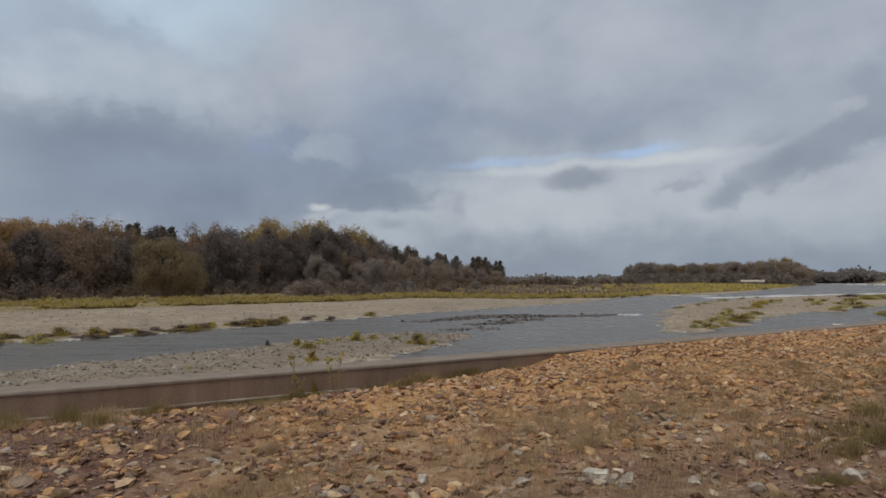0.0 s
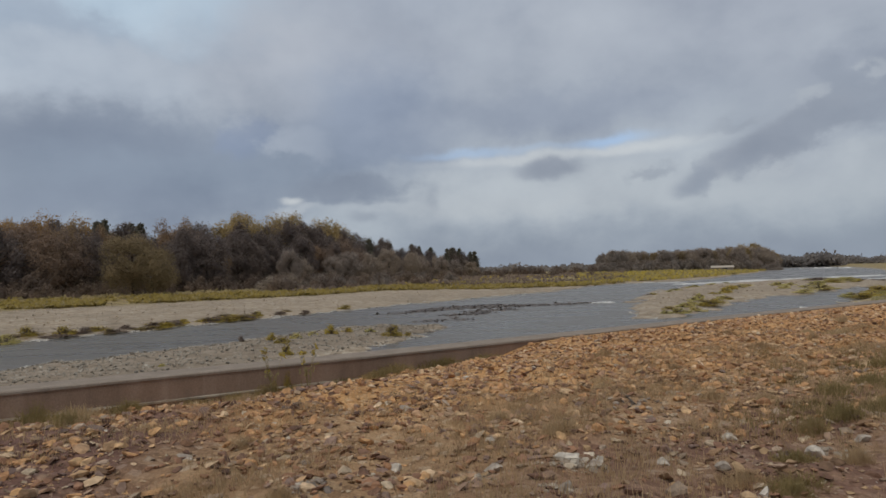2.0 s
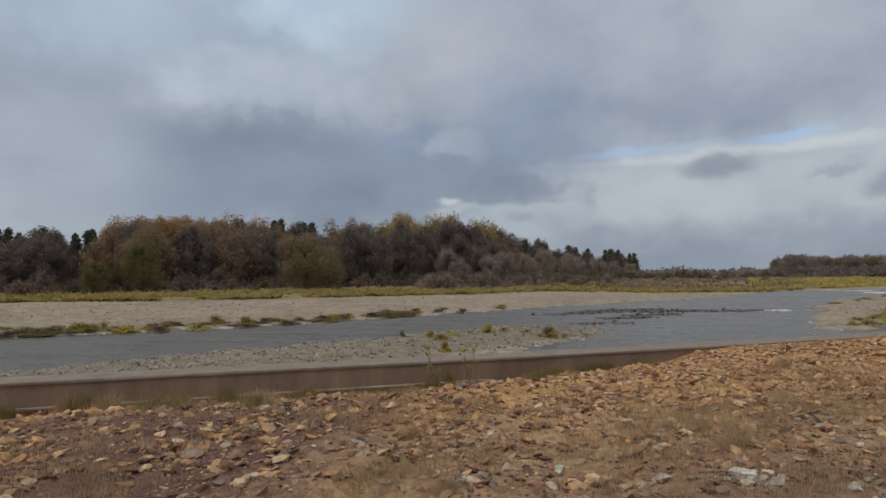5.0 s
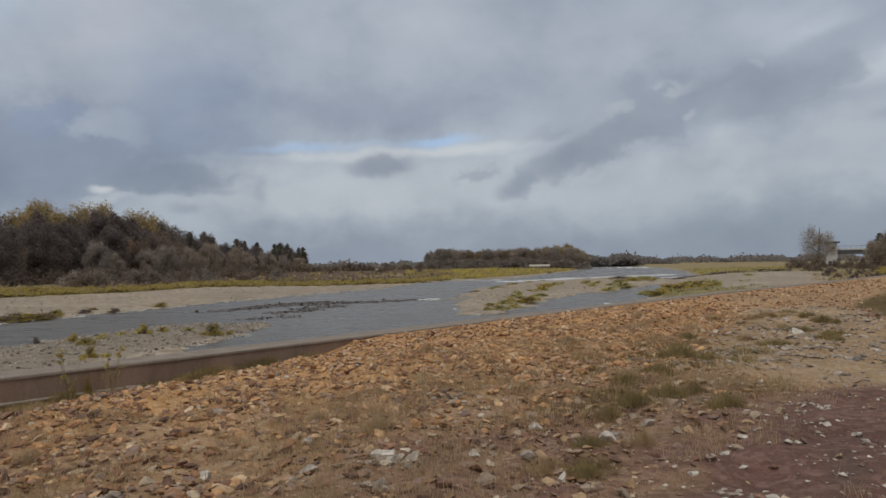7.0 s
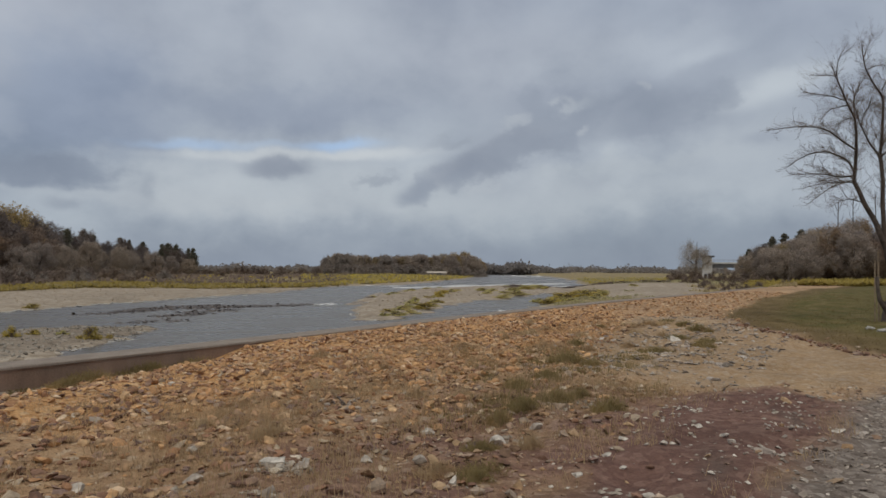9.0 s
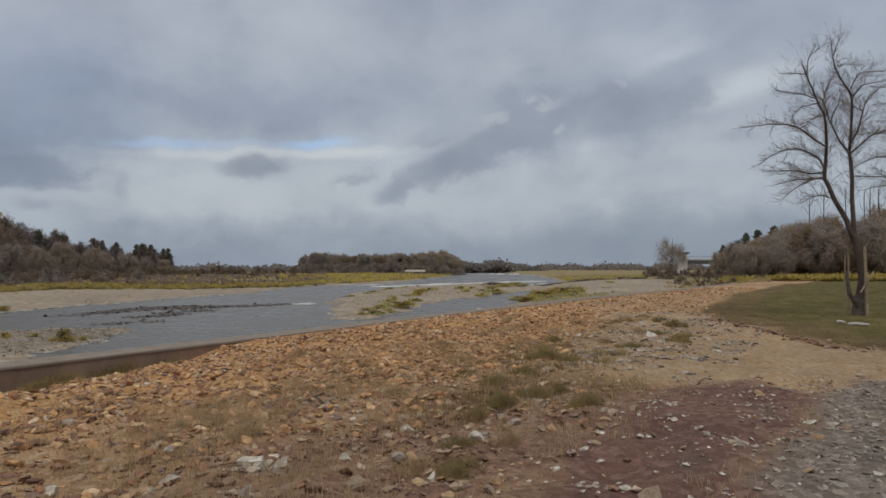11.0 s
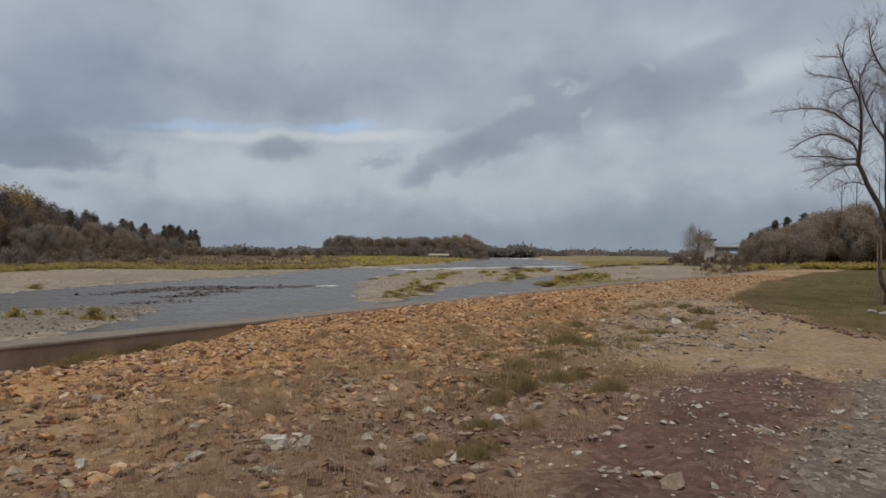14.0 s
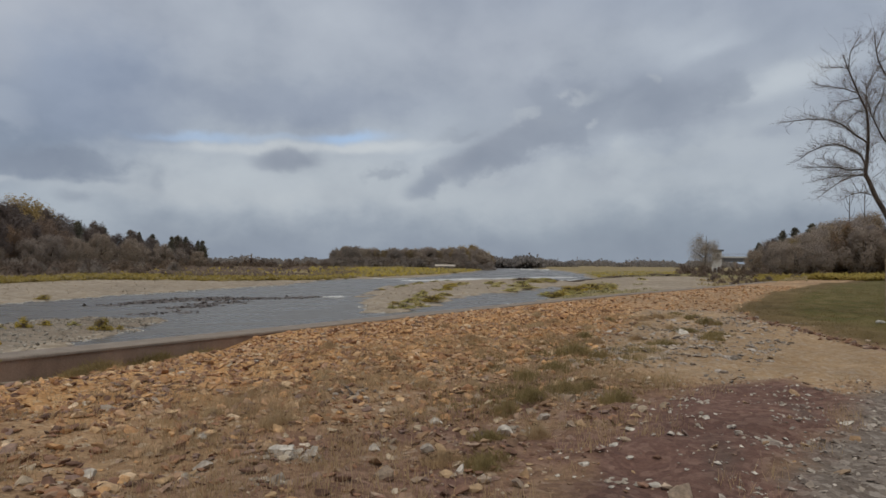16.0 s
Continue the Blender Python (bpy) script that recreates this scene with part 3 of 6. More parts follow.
LAWN = [(16.85, 17.7), (19.7, 20.5), (24.9, 25.0), (33.8, 32.0), (48, 42.5), (61, 50.8), (83, 63.3), (140, 60), (80, -10), (30, -8), (15.5, 5), (13.3, 8.8), (13.15, 9.3), (13.4, 10.3), (13.75, 11.6), (14.4, 12.7), (14.25, 13.4), (14.8, 14.7)]


def ground_height(x, y):
    s, n = to_sn(x, y)
    # the bank on the camera's side
    fall = step(2.5, -7.0, s) * 0.46 * step(-3.4, -0.35, n)
    fall = fall + 0.035 * step(-2.2, -0.3, n) * step(-4, 4, s)
    fall = np.maximum(fall, 0.34 * step(0.9, -1.5, s) * step(-1.9, -0.2, n))
    fall = fall + 0.10 * step(-0.35, -0.12, n) * step(2.0, -5.0, s)
    bank = 0.035 * waves(x, y, 2.3, 1) * (1 - 0.7 * step(-2, -0.5, n)) + 0.03 * waves(x, y, 0.8, 2) * (1 - step(-2, -0.5, n)) + 0.10 * waves(x, y, 14.0, 3) * step(9, 25, np.hypot(x, y)) * (1 - step(-5, -0.5, n)) - fall
    # the river's bed and its bars
    bed = WATER - 0.7 + 0.08 * waves(x, y, 6.0, 4)
    rag = 0.8 * waves(x, y, 5.0, 5) + 0.35 * waves(x, y, 1.7, 6)
    bed = np.where(inside(x, y, SHOAL) > 0, np.maximum(bed, WATER - 0.05 + 0.034 * waves(x * 1.6, y, 5.0, 9)), bed)
    for poly, rise, reach in ((NEAR_BAR, 0.32, 5.0), (ISLE_BAR, 0.45, 9.0), (RIGHT_BANK, 0.8, 22.0), (FAR_BANK, 0.7, 30.0)):
        d = inside(x, y, poly) + rag * np.clip(np.hypot(x, y) / 60, 0.5, 6)
        bed = np.maximum(bed, np.where(d > 0, WATER + 0.02 + rise * np.clip(d / reach, 0, 1) ** 0.6, WATER - np.minimum(0.7, -d * 0.25)))
    bed = bed + 0.05 * waves(x, y, 3.0, 7) * (bed > WATER)
    bed = bed + 0.5 * step(0, 25, inside(x, y, MEADOW))
    high = step(70, 130, s) * (1 - step(25, 60, n))
    z = np.where(n < 0.3, bank, bed * (1 - high) + (-0.6) * high)
    z = np.where(n < 0.3, z * (1 - step(90, 200, np.hypot(x, y))) - 0.8 * step(90, 200, np.hypot(x, y)), z)
    return z


def spread(fine_a, fine_b, pitch, far_a, far_b, grow):
    """Grid lines: even between fine_a and fine_b, then wider and wider out to far_a and far_b."""
    mid = list(np.arange(fine_a, fine_b, pitch))
    lo, hi, p, v = [], [], pitch, fine_a
    while v > far_a:
        p *= grow
        v -= p
        lo.append(v)
    p, v = pitch, mid[-1]
    while v < far_b:
        p *= grow
        v += p
        hi.append(v)
    return np.array(lo[::-1] + mid + hi)


def mesh_object(name, verts, faces, mat, smooth=False, parent=None):
    me = bpy.data.meshes.new(name)
    me.from_pydata(verts if isinstance(verts, list) else verts.tolist(), [], faces if isinstance(faces, list) else faces.tolist())
    me.materials.append(mat)
    if smooth:
        me.polygons.foreach_set("use_smooth", np.ones(len(me.polygons), bool))
    ob = new(name, me)
    ob.parent = parent
    return ob


def grid_faces(rows, cols):
    a = np.arange(rows * cols).reshape(rows, cols)
    return np.stack([a[:-1, :-1], a[:-1, 1:], a[1:, 1:], a[1:, :-1]], -1).reshape(-1, 4)


def build_ground():
    ss = spread(-17, 18, 0.16, -3400, 3400, 1.035)
    nn = np.concatenate([spread(-13, -0.02, 0.14, -1500, -0.02, 1.06), [0.02, 0.29, 0.31, 0.6], spread(0.9, 40, 0.8, 0.9, 3400, 1.035)])
    nn = np.unique(nn.round(3))
    S, N = np.meshgrid(ss, nn)
    x, y = to_xy(S, N)
    z = ground_height(x, y)
    ob = mesh_object("ground", np.stack([x, y, z], -1).reshape(-1, 3), grid_faces(len(nn), len(ss)), MAT_GROUND, True)
    s, n = to_sn(x, y)
    river = (n > 0.3) * 1.0
    bank = 1 - river
    soft = lambda poly, k: np.clip(0.5 + inside(x, y, poly) / k, 0, 1)  # noqa: E731
    orange = bank * np.clip(step(-7.6, -3.6, n + 0.10 * s) * (1 - step(6, 22, s)) + 0.35 * step(-6, -1, n) * step(6, 22, s), 0, 1)
    a = np.stack([orange, bank * np.maximum(np.maximum(np.clip(0.6 + inside(x, y, SOIL) / 1.6, 0, 1) * (1 - np.clip(inside(x, y, GREY) / 0.6, 0, 1)), np.clip(0.95 + inside(x, y, SOIL) / 5.0, 0, 0.56) * (1 - soft(SAND, 2.0)) * (1 - np.clip(inside(x, y, GREY) / 0.7, 0, 1))), np.maximum(0.48 * step(-7.4, -9.4, n), 0.8 * step(-0.6, -3.8, x) * step(-1.2, -4.2, n)) * (1 - soft(SAND, 2.0)) * (1 - np.clip(inside(x, y, GREY) / 0.7, 0, 1))), bank * np.maximum(soft(GREY, 1.4), 0.60 * soft(RUBBLE, 3.0)), bank * soft(SAND, 2.2)], -1)
    bar = river
    green = river * np.maximum(soft(MEADOW, 12.0), np.clip(0.45 + inside(x, y, RIGHT_BANK) / 16, 0, 0.66) * (1 - 0.75 * soft(FLAT, 6.0)))
    far_bank = bank * step(90, 160, np.hypot(x, y))
    wet = river * (1 - step(WATER - 0.09, WATER + 0.03, z))
    damp = np.maximum.reduce([np.clip(0.25 + inside(x, y, q) / 1.0, 0, 0.58) for q in WET_SOIL])
    b = np.stack([bank * soft(LAWN, 4.5), bar, np.maximum(green, far_bank), np.maximum.reduce([wet, 0.43 * river * soft(NEAR_BAR, 2.0), bank * damp])], -1)
    for layer, v in (("zone_a", a), ("zone_b", b)):
        at = ob.data.color_attributes.new(layer, "FLOAT_COLOR", "POINT")
        at.data.foreach_set("color", v.reshape(-1).astype(np.float32))
    tagged(ob, "gravel river bank, sand bars and weedy flood meadow", "ground", kind="structure")
    return ob


build_ground()

water = mesh_object("water", [(-3400, -400, WATER), (3400, -400, WATER), (3400, 3400, WATER), (-3400, 3400, WATER)], [(0, 1, 2, 3)], MAT_WATER)
tagged(water, "grey rippled shallow river water under a cloudy sky", "river", kind="structure")


# ---------------------------------------------------------------- river wall
def sweep(name, profile, stations, mat, parent, jitter=0.0):
    """A run of wall: a closed outline (n, z) carried along the wall's line."""
    r = np.random.RandomState(len(name))
    vs, k = [], len(profile)
    for s in stations:
        for n, z in profile:
            x, y = to_xy(np.float64(s), np.float64(n + r.uniform(-jitter, jitter)))
            vs.append((float(x), float(y), z + r.uniform(-jitter, jitter)))
    fs = []
    for i in range(len(stations) - 1):
        for j in range(k):
            fs.append((i * k + j, i * k + (j + 1) % k, (i + 1) * k + (j + 1) % k, (i + 1) * k + j))
    fs += [tuple(range(k - 1, -1, -1)), tuple((len(stations) - 1) * k + j for j in range(k))]
    ob = mesh_object(name, vs, fs, mat, False, parent)
    bm = bmesh.new()
    bm.from_mesh(ob.data)
    bmesh.ops.recalc_face_normals(bm, faces=bm.faces)
    bm.to_mesh(ob.data)
    bm.free()
    return ob


def river_wall():
    wall = tagged(new("river_wall"), "low stained concrete river wall with pale weathered coping", "wall", kind="structure")
    wall.location = (0, 0, 0)
    cuts = [-58] + list(range(-50, 71, 5))
    for a, b in zip(cuts[:-1], cuts[1:]):
        st = np.linspace(a, b, 4)
        sweep("wall_panel", [(0.0, -0.9), (0.0, -0.05), (0.58, -0.05), (0.75, -3.2), (0.1, -3.2)], st, MAT_WALL, wall)
        sweep("coping", [(-0.03, -0.046), (-0.03, -0.012), (-0.012, 0.004), (0.62, 0.004), (0.65, -0.014), (0.65, -0.046)], np.linspace(a + 0.001, b - 0.001, 6), MAT_COPING, wall, 0.004)
    for a, b in zip(cuts[:11], cuts[1:12]):
        st = np.linspace(a + 0.02, b - 0.02, 9)
        sweep("footing", [(-0.055, -0.415), (-0.06, -0.392), (-0.004, -0.384), (-0.004, -0.415)], st, MAT_LIP, wall, 0.010)
    return wall


river_wall()

# ---------------------------------------------------------------- vegetation builders
def part(name, verts, faces, mat, parent, label="", smooth=False):
    ob = mesh_object(name, verts, faces, mat, smooth, parent)
    if label:
        ob["label"] = label
    return ob


def quads(r, centres, wide, high, upright=0.0, facing=None):
    """Small four-cornered leaves or blades at the centres, turned at random or roughly facing outwards."""
    n = len(centres)
    if facing is not None:
        f = facing + r.normal(size=(n, 3)) * 0.38
        a = np.cross(f, r.normal(size=(n, 3)))
        a /= np.linalg.norm(a, axis=1)[:, None] + 1e-9
        b = np.cross(f, a)
        b /= np.linalg.norm(b, axis=1)[:, None] + 1e-9
        w, h = (wide * r.uniform(0.6, 1.4, n))[:, None] * a / 2, (high * r.uniform(0.6, 1.4, n))[:, None] * b / 2
        v = np.stack([centres - w - h * 0.7, centres + w - h * 0.6, centres + w * 0.2 + h], 1).reshape(-1, 3)
        return v, np.arange(3 * n).reshape(-1, 3)
    a = r.normal(size=(n, 3))
    a[:, 2] *= 1 - upright
    a /= np.linalg.norm(a, axis=1)[:, None] + 1e-9
    b = r.normal(size=(n, 3))
    b[:, :2] *= 1 - 0.85 * upright
    b[:, 2] += 2.0 * upright
    b -= a * (a * b).sum(1)[:, None]
    b /= np.linalg.norm(b, axis=1)[:, None] + 1e-9
    w = (wide * r.uniform(0.6, 1.4, n))[:, None] * a / 2
    h = (high * r.uniform(0.6, 1.4, n))[:, None] * b / 2
    v = np.stack([centres - w - h, centres + w - h * 0.8, centres + w * 0.7 + h, centres - w * 0.8 + h * 0.9], 1).reshape(-1, 3)
    return v, np.arange(4 * n).reshape(-1, 4)


def tube(path, radii, sides=6):
    """A tapered limb along a list of points."""
    path = [Vector(p) for p in path]
    vs, fs = [], []
    for i, p in enumerate(path):
        d = (path[min(i + 1, len(path) - 1)] - path[max(i - 1, 0)]).normalized()
        u = d.cross(Vector((0.31, 0.95, 0.02))).normalized()
        w = d.cross(u)
        for k in range(sides):
            a = 6.2832 * k / sides
            vs.append(tuple(p + (u * math.cos(a) + w * math.sin(a)) * radii[i]))
    for i in range(len(path) - 1):
        for k in range(sides):
            k2 = (k + 1) % sides
            fs.append((i * sides + k, i * sides + k2, (i + 1) * sides + k2, (i + 1) * sides + k))
    fs.append(tuple(range(sides - 1, -1, -1)))
    fs.append(tuple((len(path) - 1) * sides + k for k in range(sides)))
    return vs, fs


def joined(pieces):
    vs, fs = [], []
    for v, f in pieces:
        base = len(vs)
        vs.extend(v)
        fs.extend(tuple(i + base for i in face) for face in f)
    return vs, fs


def crown_points(r, n, height, radius, low, lumps):
    """Points over the skins of many lumps that make up a crown."""
    c = r.normal(size=(lumps, 3))
    c /= np.linalg.norm(c, axis=1)[:, None]
    c *= (r.uniform(0.25, 0.85, lumps) ** 0.6)[:, None]
    mid, half = (height + low) / 2, (height - low) / 2
    size = r.uniform(0.22, 0.42, lumps)
    pick = r.randint(0, lumps, n)
    d = r.normal(size=(n, 3))
    d /= np.linalg.norm(d, axis=1)[:, None]
    p = c[pick] + d * (size[pick] * r.uniform(0.45, 1.05, n))[:, None]
    taper = 1 - 0.22 * np.clip(p[:, 2], 0, 1.2)
    return np.stack([p[:, 0] * radius * taper, p[:, 1] * radius * taper, mid + p[:, 2] * half], 1), d + 0.5 * p


def broadleaf(seed, leaf, count=12000, height=10.0, radius=4.0, low=0.4, size=0.24, label="", category="tree"):
    r = np.random.RandomState(seed)
    tree = tagged(new("broadleaf_tree"), label, category)
    lean = r.uniform(-0.4, 0.4, 2)
    pieces = [tube([(0, 0, -0.4), (lean[0] * 0.3, lean[1] * 0.3, height * 0.3), (lean[0], lean[1], height * 0.62), (lean[0] * 1.4, lean[1], height * 0.9)], [0.22, 0.17, 0.10, 0.03])]
    part("trunk", *pieces[0], MAT_BARK, tree)
    limbs = []
    for k in range(9):
        a, z = r.uniform(0, 6.28), r.uniform(0.22, 0.6) * height
        e = np.array([math.cos(a), math.sin(a)]) * radius * r.uniform(0.5, 0.9)
        limbs.append(tube([(lean[0] * 0.5, lean[1] * 0.5, z), (e[0] * 0.5, e[1] * 0.5, z + height * 0.10), (e[0], e[1], z + height * r.uniform(0.14, 0.28))], [0.09, 0.055, 0.02], 5))
    part("branch_framework", *joined(limbs), MAT_BARK, tree)
    p, d = crown_points(r, count, height, radius, low, 48)
    part("crown", *quads(r, p, size, size, 0.0, d), leaf, tree)
    return tree


def pine(seed, height=11.0, label="dark green pine on the far bank"):
    r = np.random.RandomState(seed)
    tree = tagged(new("pine_tree"), label, "tree")
    part("trunk", *tube([(0, 0, -0.4), (0.1, 0, height * 0.5), (0.0, 0.1, height * 0.97)], [0.2, 0.13, 0.03]), MAT_BARK, tree)
    limbs, pts = [], []
    for k in range(70):
        f = 0.22 + 0.77 * (k + r.uniform()) / 70
        a = r.uniform(0, 6.28)
        reach = height * 0.27 * (1.02 - f) ** 0.85 * r.uniform(0.55, 1.2) * min(1.0, 0.4 + 2.0 * (f - 0.2)) + 0.1
        z = f * height
        e = np.array([math.cos(a) * reach, math.sin(a) * reach, z + 0.12 * reach])
        limbs.append(tube([(0, 0, z - 0.25), tuple(e)], [0.045, 0.015], 4))
        m = 46
        k2 = r.uniform(0.1, 1.1, m)[:, None]
        pts.append(np.array([0, 0, z]) * (1 - k2) + e * k2 + r.normal(size=(m, 3)) * (0.20, 0.20, 0.14))
    part("branch_framework", *joined(limbs), MAT_BARK, tree)
    part("crown", *quads(r, np.concatenate(pts), 0.30, 0.22), MAT_NEEDLE, tree)
    return tree


def shrub(seed, leaf, height=2.2, radius=1.7, count=1300, size=0.18, label="", name="shrub", category="shrub"):
    r = np.random.RandomState(seed)
    bush = tagged(new(name), label, category)
    stems = []
    for k in range(16):
        a, q = r.uniform(0, 6.28), r.uniform(0.2, 1.0)
        stems.append(tube([(math.cos(a) * 0.12, math.sin(a) * 0.12, -0.15), (math.cos(a) * radius * q * 0.4, math.sin(a) * radius * q * 0.4, height * 0.55), (math.cos(a) * radius * q, math.sin(a) * radius * q, height * r.uniform(0.75, 1.05))], [0.03, 0.02, 0.006], 4))
    part("stem_framework", *joined(stems), MAT_TWIG, bush)
    p, d = crown_points(r, count, height, radius, height * 0.02, 16)
    p[:, 2] = np.abs(p[:, 2] * 2 - height) * r.uniform(0.8, 1.0, count)
    part("foliage", *quads(r, p, size, size * 1.2, 0.0, np.abs(d) * (0.3, 0.3, 1.0) + d * (0.7, 0.7, 0)), leaf, bush)
    return bush


def weed_clump(seed, leaf, height=0.45, radius=0.32, count=90, label="", name="weed_clump"):
    """A tuft of narrow blades from one root."""
    r = np.random.RandomState(seed)
    tuft = tagged(new(name), label, "weeds")
    vs, fs = [], []
    for k in range(count):
        a, q = r.uniform(0, 6.28), r.uniform(0.0, 1.0) ** 0.6
        h = height * r.uniform(0.25, 1.1) * (1.1 - 0.6 * q)
        bx, by = math.cos(a) * radius * q, math.sin(a) * radius * q
        tx, ty = bx + r.normal(0, 0.11), by + r.normal(0, 0.11)
        w = r.uniform(0.003, 0.007)
        px, py = -math.sin(a + 0.7) * w, math.cos(a + 0.7) * w
        b = len(vs)
        vs += [(bx - px, by - py, -0.03), (bx + px, by + py, -0.03), ((bx + tx) / 2 + px, (by + ty) / 2 + py, h * 0.6), ((bx + tx) / 2 - px, (by + ty) / 2 - py, h * 0.6), (tx, ty, h)]
        fs += [(b, b + 1, b + 2, b + 3), (b + 3, b + 2, b + 4)]
    part("blade_tuft", vs, fs, leaf, tuft)
    return tuft


def polar(az, dist):
    """Place at an azimuth (degrees to the right of +y) and a distance from the view point."""
    return dist * math.sin(radians(az)), dist * math.cos(radians(az))


def ground_at(x, y):
    return float(ground_height(np.array([float(x)]), np.array([float(y)]))[0])




def plant(kinds, x, y, height, r, native, sink=0.1, group=""):
    """A copy of one of the kinds, scaled to a height."""
    src = kinds[r.randint(len(kinds))]
    k = height / native
    w = k * r.uniform(0.85, 1.2)
    ob = copy_thing(src, Matrix.Translation((x, y, ground_at(x, y) - sink)) @ Matrix.Rotation(r.uniform(0, 6.28), 4, "Z"))
    ob.scale = (w, w, k)
    if group:
        ob["group"] = group
    return ob


def settle(kinds, x, y):
    """Stands the pattern trees somewhere real, well behind the camera."""
    for i, k in enumerate(kinds):
        px, py = x + 9 * i, y - 5 * i
        k.location = (px, py, ground_at(px, py))


# ---------------------------------------------------------------- woods
BROWN = [broadleaf(11 + i, MAT_BROWNLEAF, label="tall broadleaf tree with thin brown autumn leaves") for i in range(4)]
GOLD = [broadleaf(31 + i, MAT_GOLDLEAF, label="broadleaf tree with dull golden autumn crown") for i in range(2)]
FAR = [broadleaf(151 + i, MAT_FARHAZE, label="tree of the river copse with haze in its grey-brown leaf colour") for i in range(3)]
RUST = [broadleaf(41 + i, MAT_RUSTLEAF, label="broadleaf tree with rusty brown autumn crown") for i in range(3)]
OLIVE = [broadleaf(47, MAT_OLIVELEAF, label="rounded tree with dull olive green leaves")]
DULL = [broadleaf(44, MAT_DULLLEAF, label="broad tree with thin dull golden leaves", radius=4.6)]
HAZE = [broadleaf(131 + i, MAT_HAZE, label="half-bare tree with grey-brown twiggy crown, paled for haze") for i in range(3)]
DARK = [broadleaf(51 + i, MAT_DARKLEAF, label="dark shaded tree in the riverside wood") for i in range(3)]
PINES = [pine(71 + i) for i in range(3)]
SHRUBS = [shrub(91 + i, MAT_SHRUB, label="low leafless brown shrub at the wood's edge") for i in range(3)]
COPSE_EDGE = [shrub(96 + i, MAT_FARHAZE, label="tall dark thicket at the copse's edge, leaves greyed for haze") for i in range(2)]
for i, kinds in enumerate((BROWN, GOLD, DARK, PINES, SHRUBS, HAZE, COPSE_EDGE, FAR, RUST, OLIVE, DULL)):
    settle(kinds, -60 + 45 * i, -120 - 14 * i)


def skyline(az):
    """Elevation of the tree tops on the far bank, by azimuth to the right."""
    return np.interp(az, [-75, -46, -42, -39.6, -38.5, -37.2, -28.8, -25.2, -22.4, -19.7, -18.3, -13.3, -10, -7.9, -6.3, -4.4, -1.7, 0, 1.9, 2.4, 6],
                     [3.0, 3.1, 3.2, 3.3, 4.0, 4.2, 4.15, 4.2, 4.0, 4.1, 4.4, 4.25, 3.7, 3.0, 2.45, 2.3, 1.8, 1.7, 1.3, 0.45, 0.4])


def edge_distance(az):
    return np.interp(az, [-80, -44, -30, -20, -10, -3, 3], [105, 112, 118, 135, 175, 235, 320])


WOOD_TOP = 1.09


def plant_far_wood():
    r = np.random.RandomState(5)
    az = -74.0
    while az < 2.2:
        near = float(edge_distance(az))
        for row in range(4):
            a = az + r.uniform(-0.9, 0.9)
            d = near + row * r.uniform(7, 11) + r.uniform(-3, 3)
            golden = -19.5 < a < -9.5
            low = (0.62, 0.78, 0.88, 1.0)[row] if golden else (0.80, 0.90, 1.0, 1.0)[row]
            top = float(skyline(a)) * low * r.uniform(0.93, 1.0)
            h = (d * math.tan(radians(max(top, 0.3))) + 3.0) * WOOD_TOP
            x, y = polar(a, d)
            roll = r.uniform()
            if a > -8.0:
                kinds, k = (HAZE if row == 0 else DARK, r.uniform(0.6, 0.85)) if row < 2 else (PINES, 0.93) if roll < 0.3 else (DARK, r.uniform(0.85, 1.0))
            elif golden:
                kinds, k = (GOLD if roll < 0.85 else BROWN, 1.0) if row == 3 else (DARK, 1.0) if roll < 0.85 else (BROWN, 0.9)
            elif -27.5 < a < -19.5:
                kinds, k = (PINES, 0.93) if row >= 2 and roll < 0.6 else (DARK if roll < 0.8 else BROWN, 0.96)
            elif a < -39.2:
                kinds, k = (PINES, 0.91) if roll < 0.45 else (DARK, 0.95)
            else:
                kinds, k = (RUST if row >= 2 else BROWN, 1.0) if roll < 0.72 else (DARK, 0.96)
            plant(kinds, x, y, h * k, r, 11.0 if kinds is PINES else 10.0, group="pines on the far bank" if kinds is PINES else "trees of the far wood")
        az += math.degrees(4.6 / near) * 1.05
    # single trees that stand out before the wood
    for a, d, e, kinds in ((-0.1, 290, 1.75, PINES), (0.5, 292, 1.7, PINES), (1.75, 300, 1.45, PINES), (-24.9, 109, 3.6, DULL), (-23.5, 108, 2.6, DULL), (-37.0, 105, 2.5, OLIVE), (-40.3, 103, 1.1, OLIVE),
                           (-13.3, 146, 2.0, HAZE), (-12.4, 150, 1.2, HAZE), (-9.9, 160, 1.4, HAZE), (-8.6, 168, 1.75, HAZE), (-6.9, 180, 1.5, HAZE), (-5.4, 195, 1.95, HAZE), (-3.4, 215, 1.6, HAZE), (-1.0, 240, 1.2, HAZE)):
        x, y = polar(a, d)
        plant(kinds, x, y, d * math.tan(radians(e)) + 3.0, r, 11.0 if kinds is PINES else 10.0, group="trees of the far wood")
    # scrub along the wood's foot
    az = -74.0
    while az < 12:
        near = edge_distance(az) - 8
        a = az + r.uniform(-0.4, 0.4)
        x, y = polar(a, near + r.uniform(-5, 5))
        plant(SHRUBS, x, y, r.uniform(1.7, 3.4) * (1 + 0.3 * (az > -10)), r, 2.2, group="scrub at the wood's foot")
        if az < 2:
            x, y = polar(a + r.uniform(-0.3, 0.3), near + 7 + r.uniform(-2, 3))
            plant(SHRUBS, x, y, r.uniform(3.0, 5.0), r, 2.2, group="scrub at the wood's foot")
        az += math.degrees(3.0 / near)


plant_far_wood()


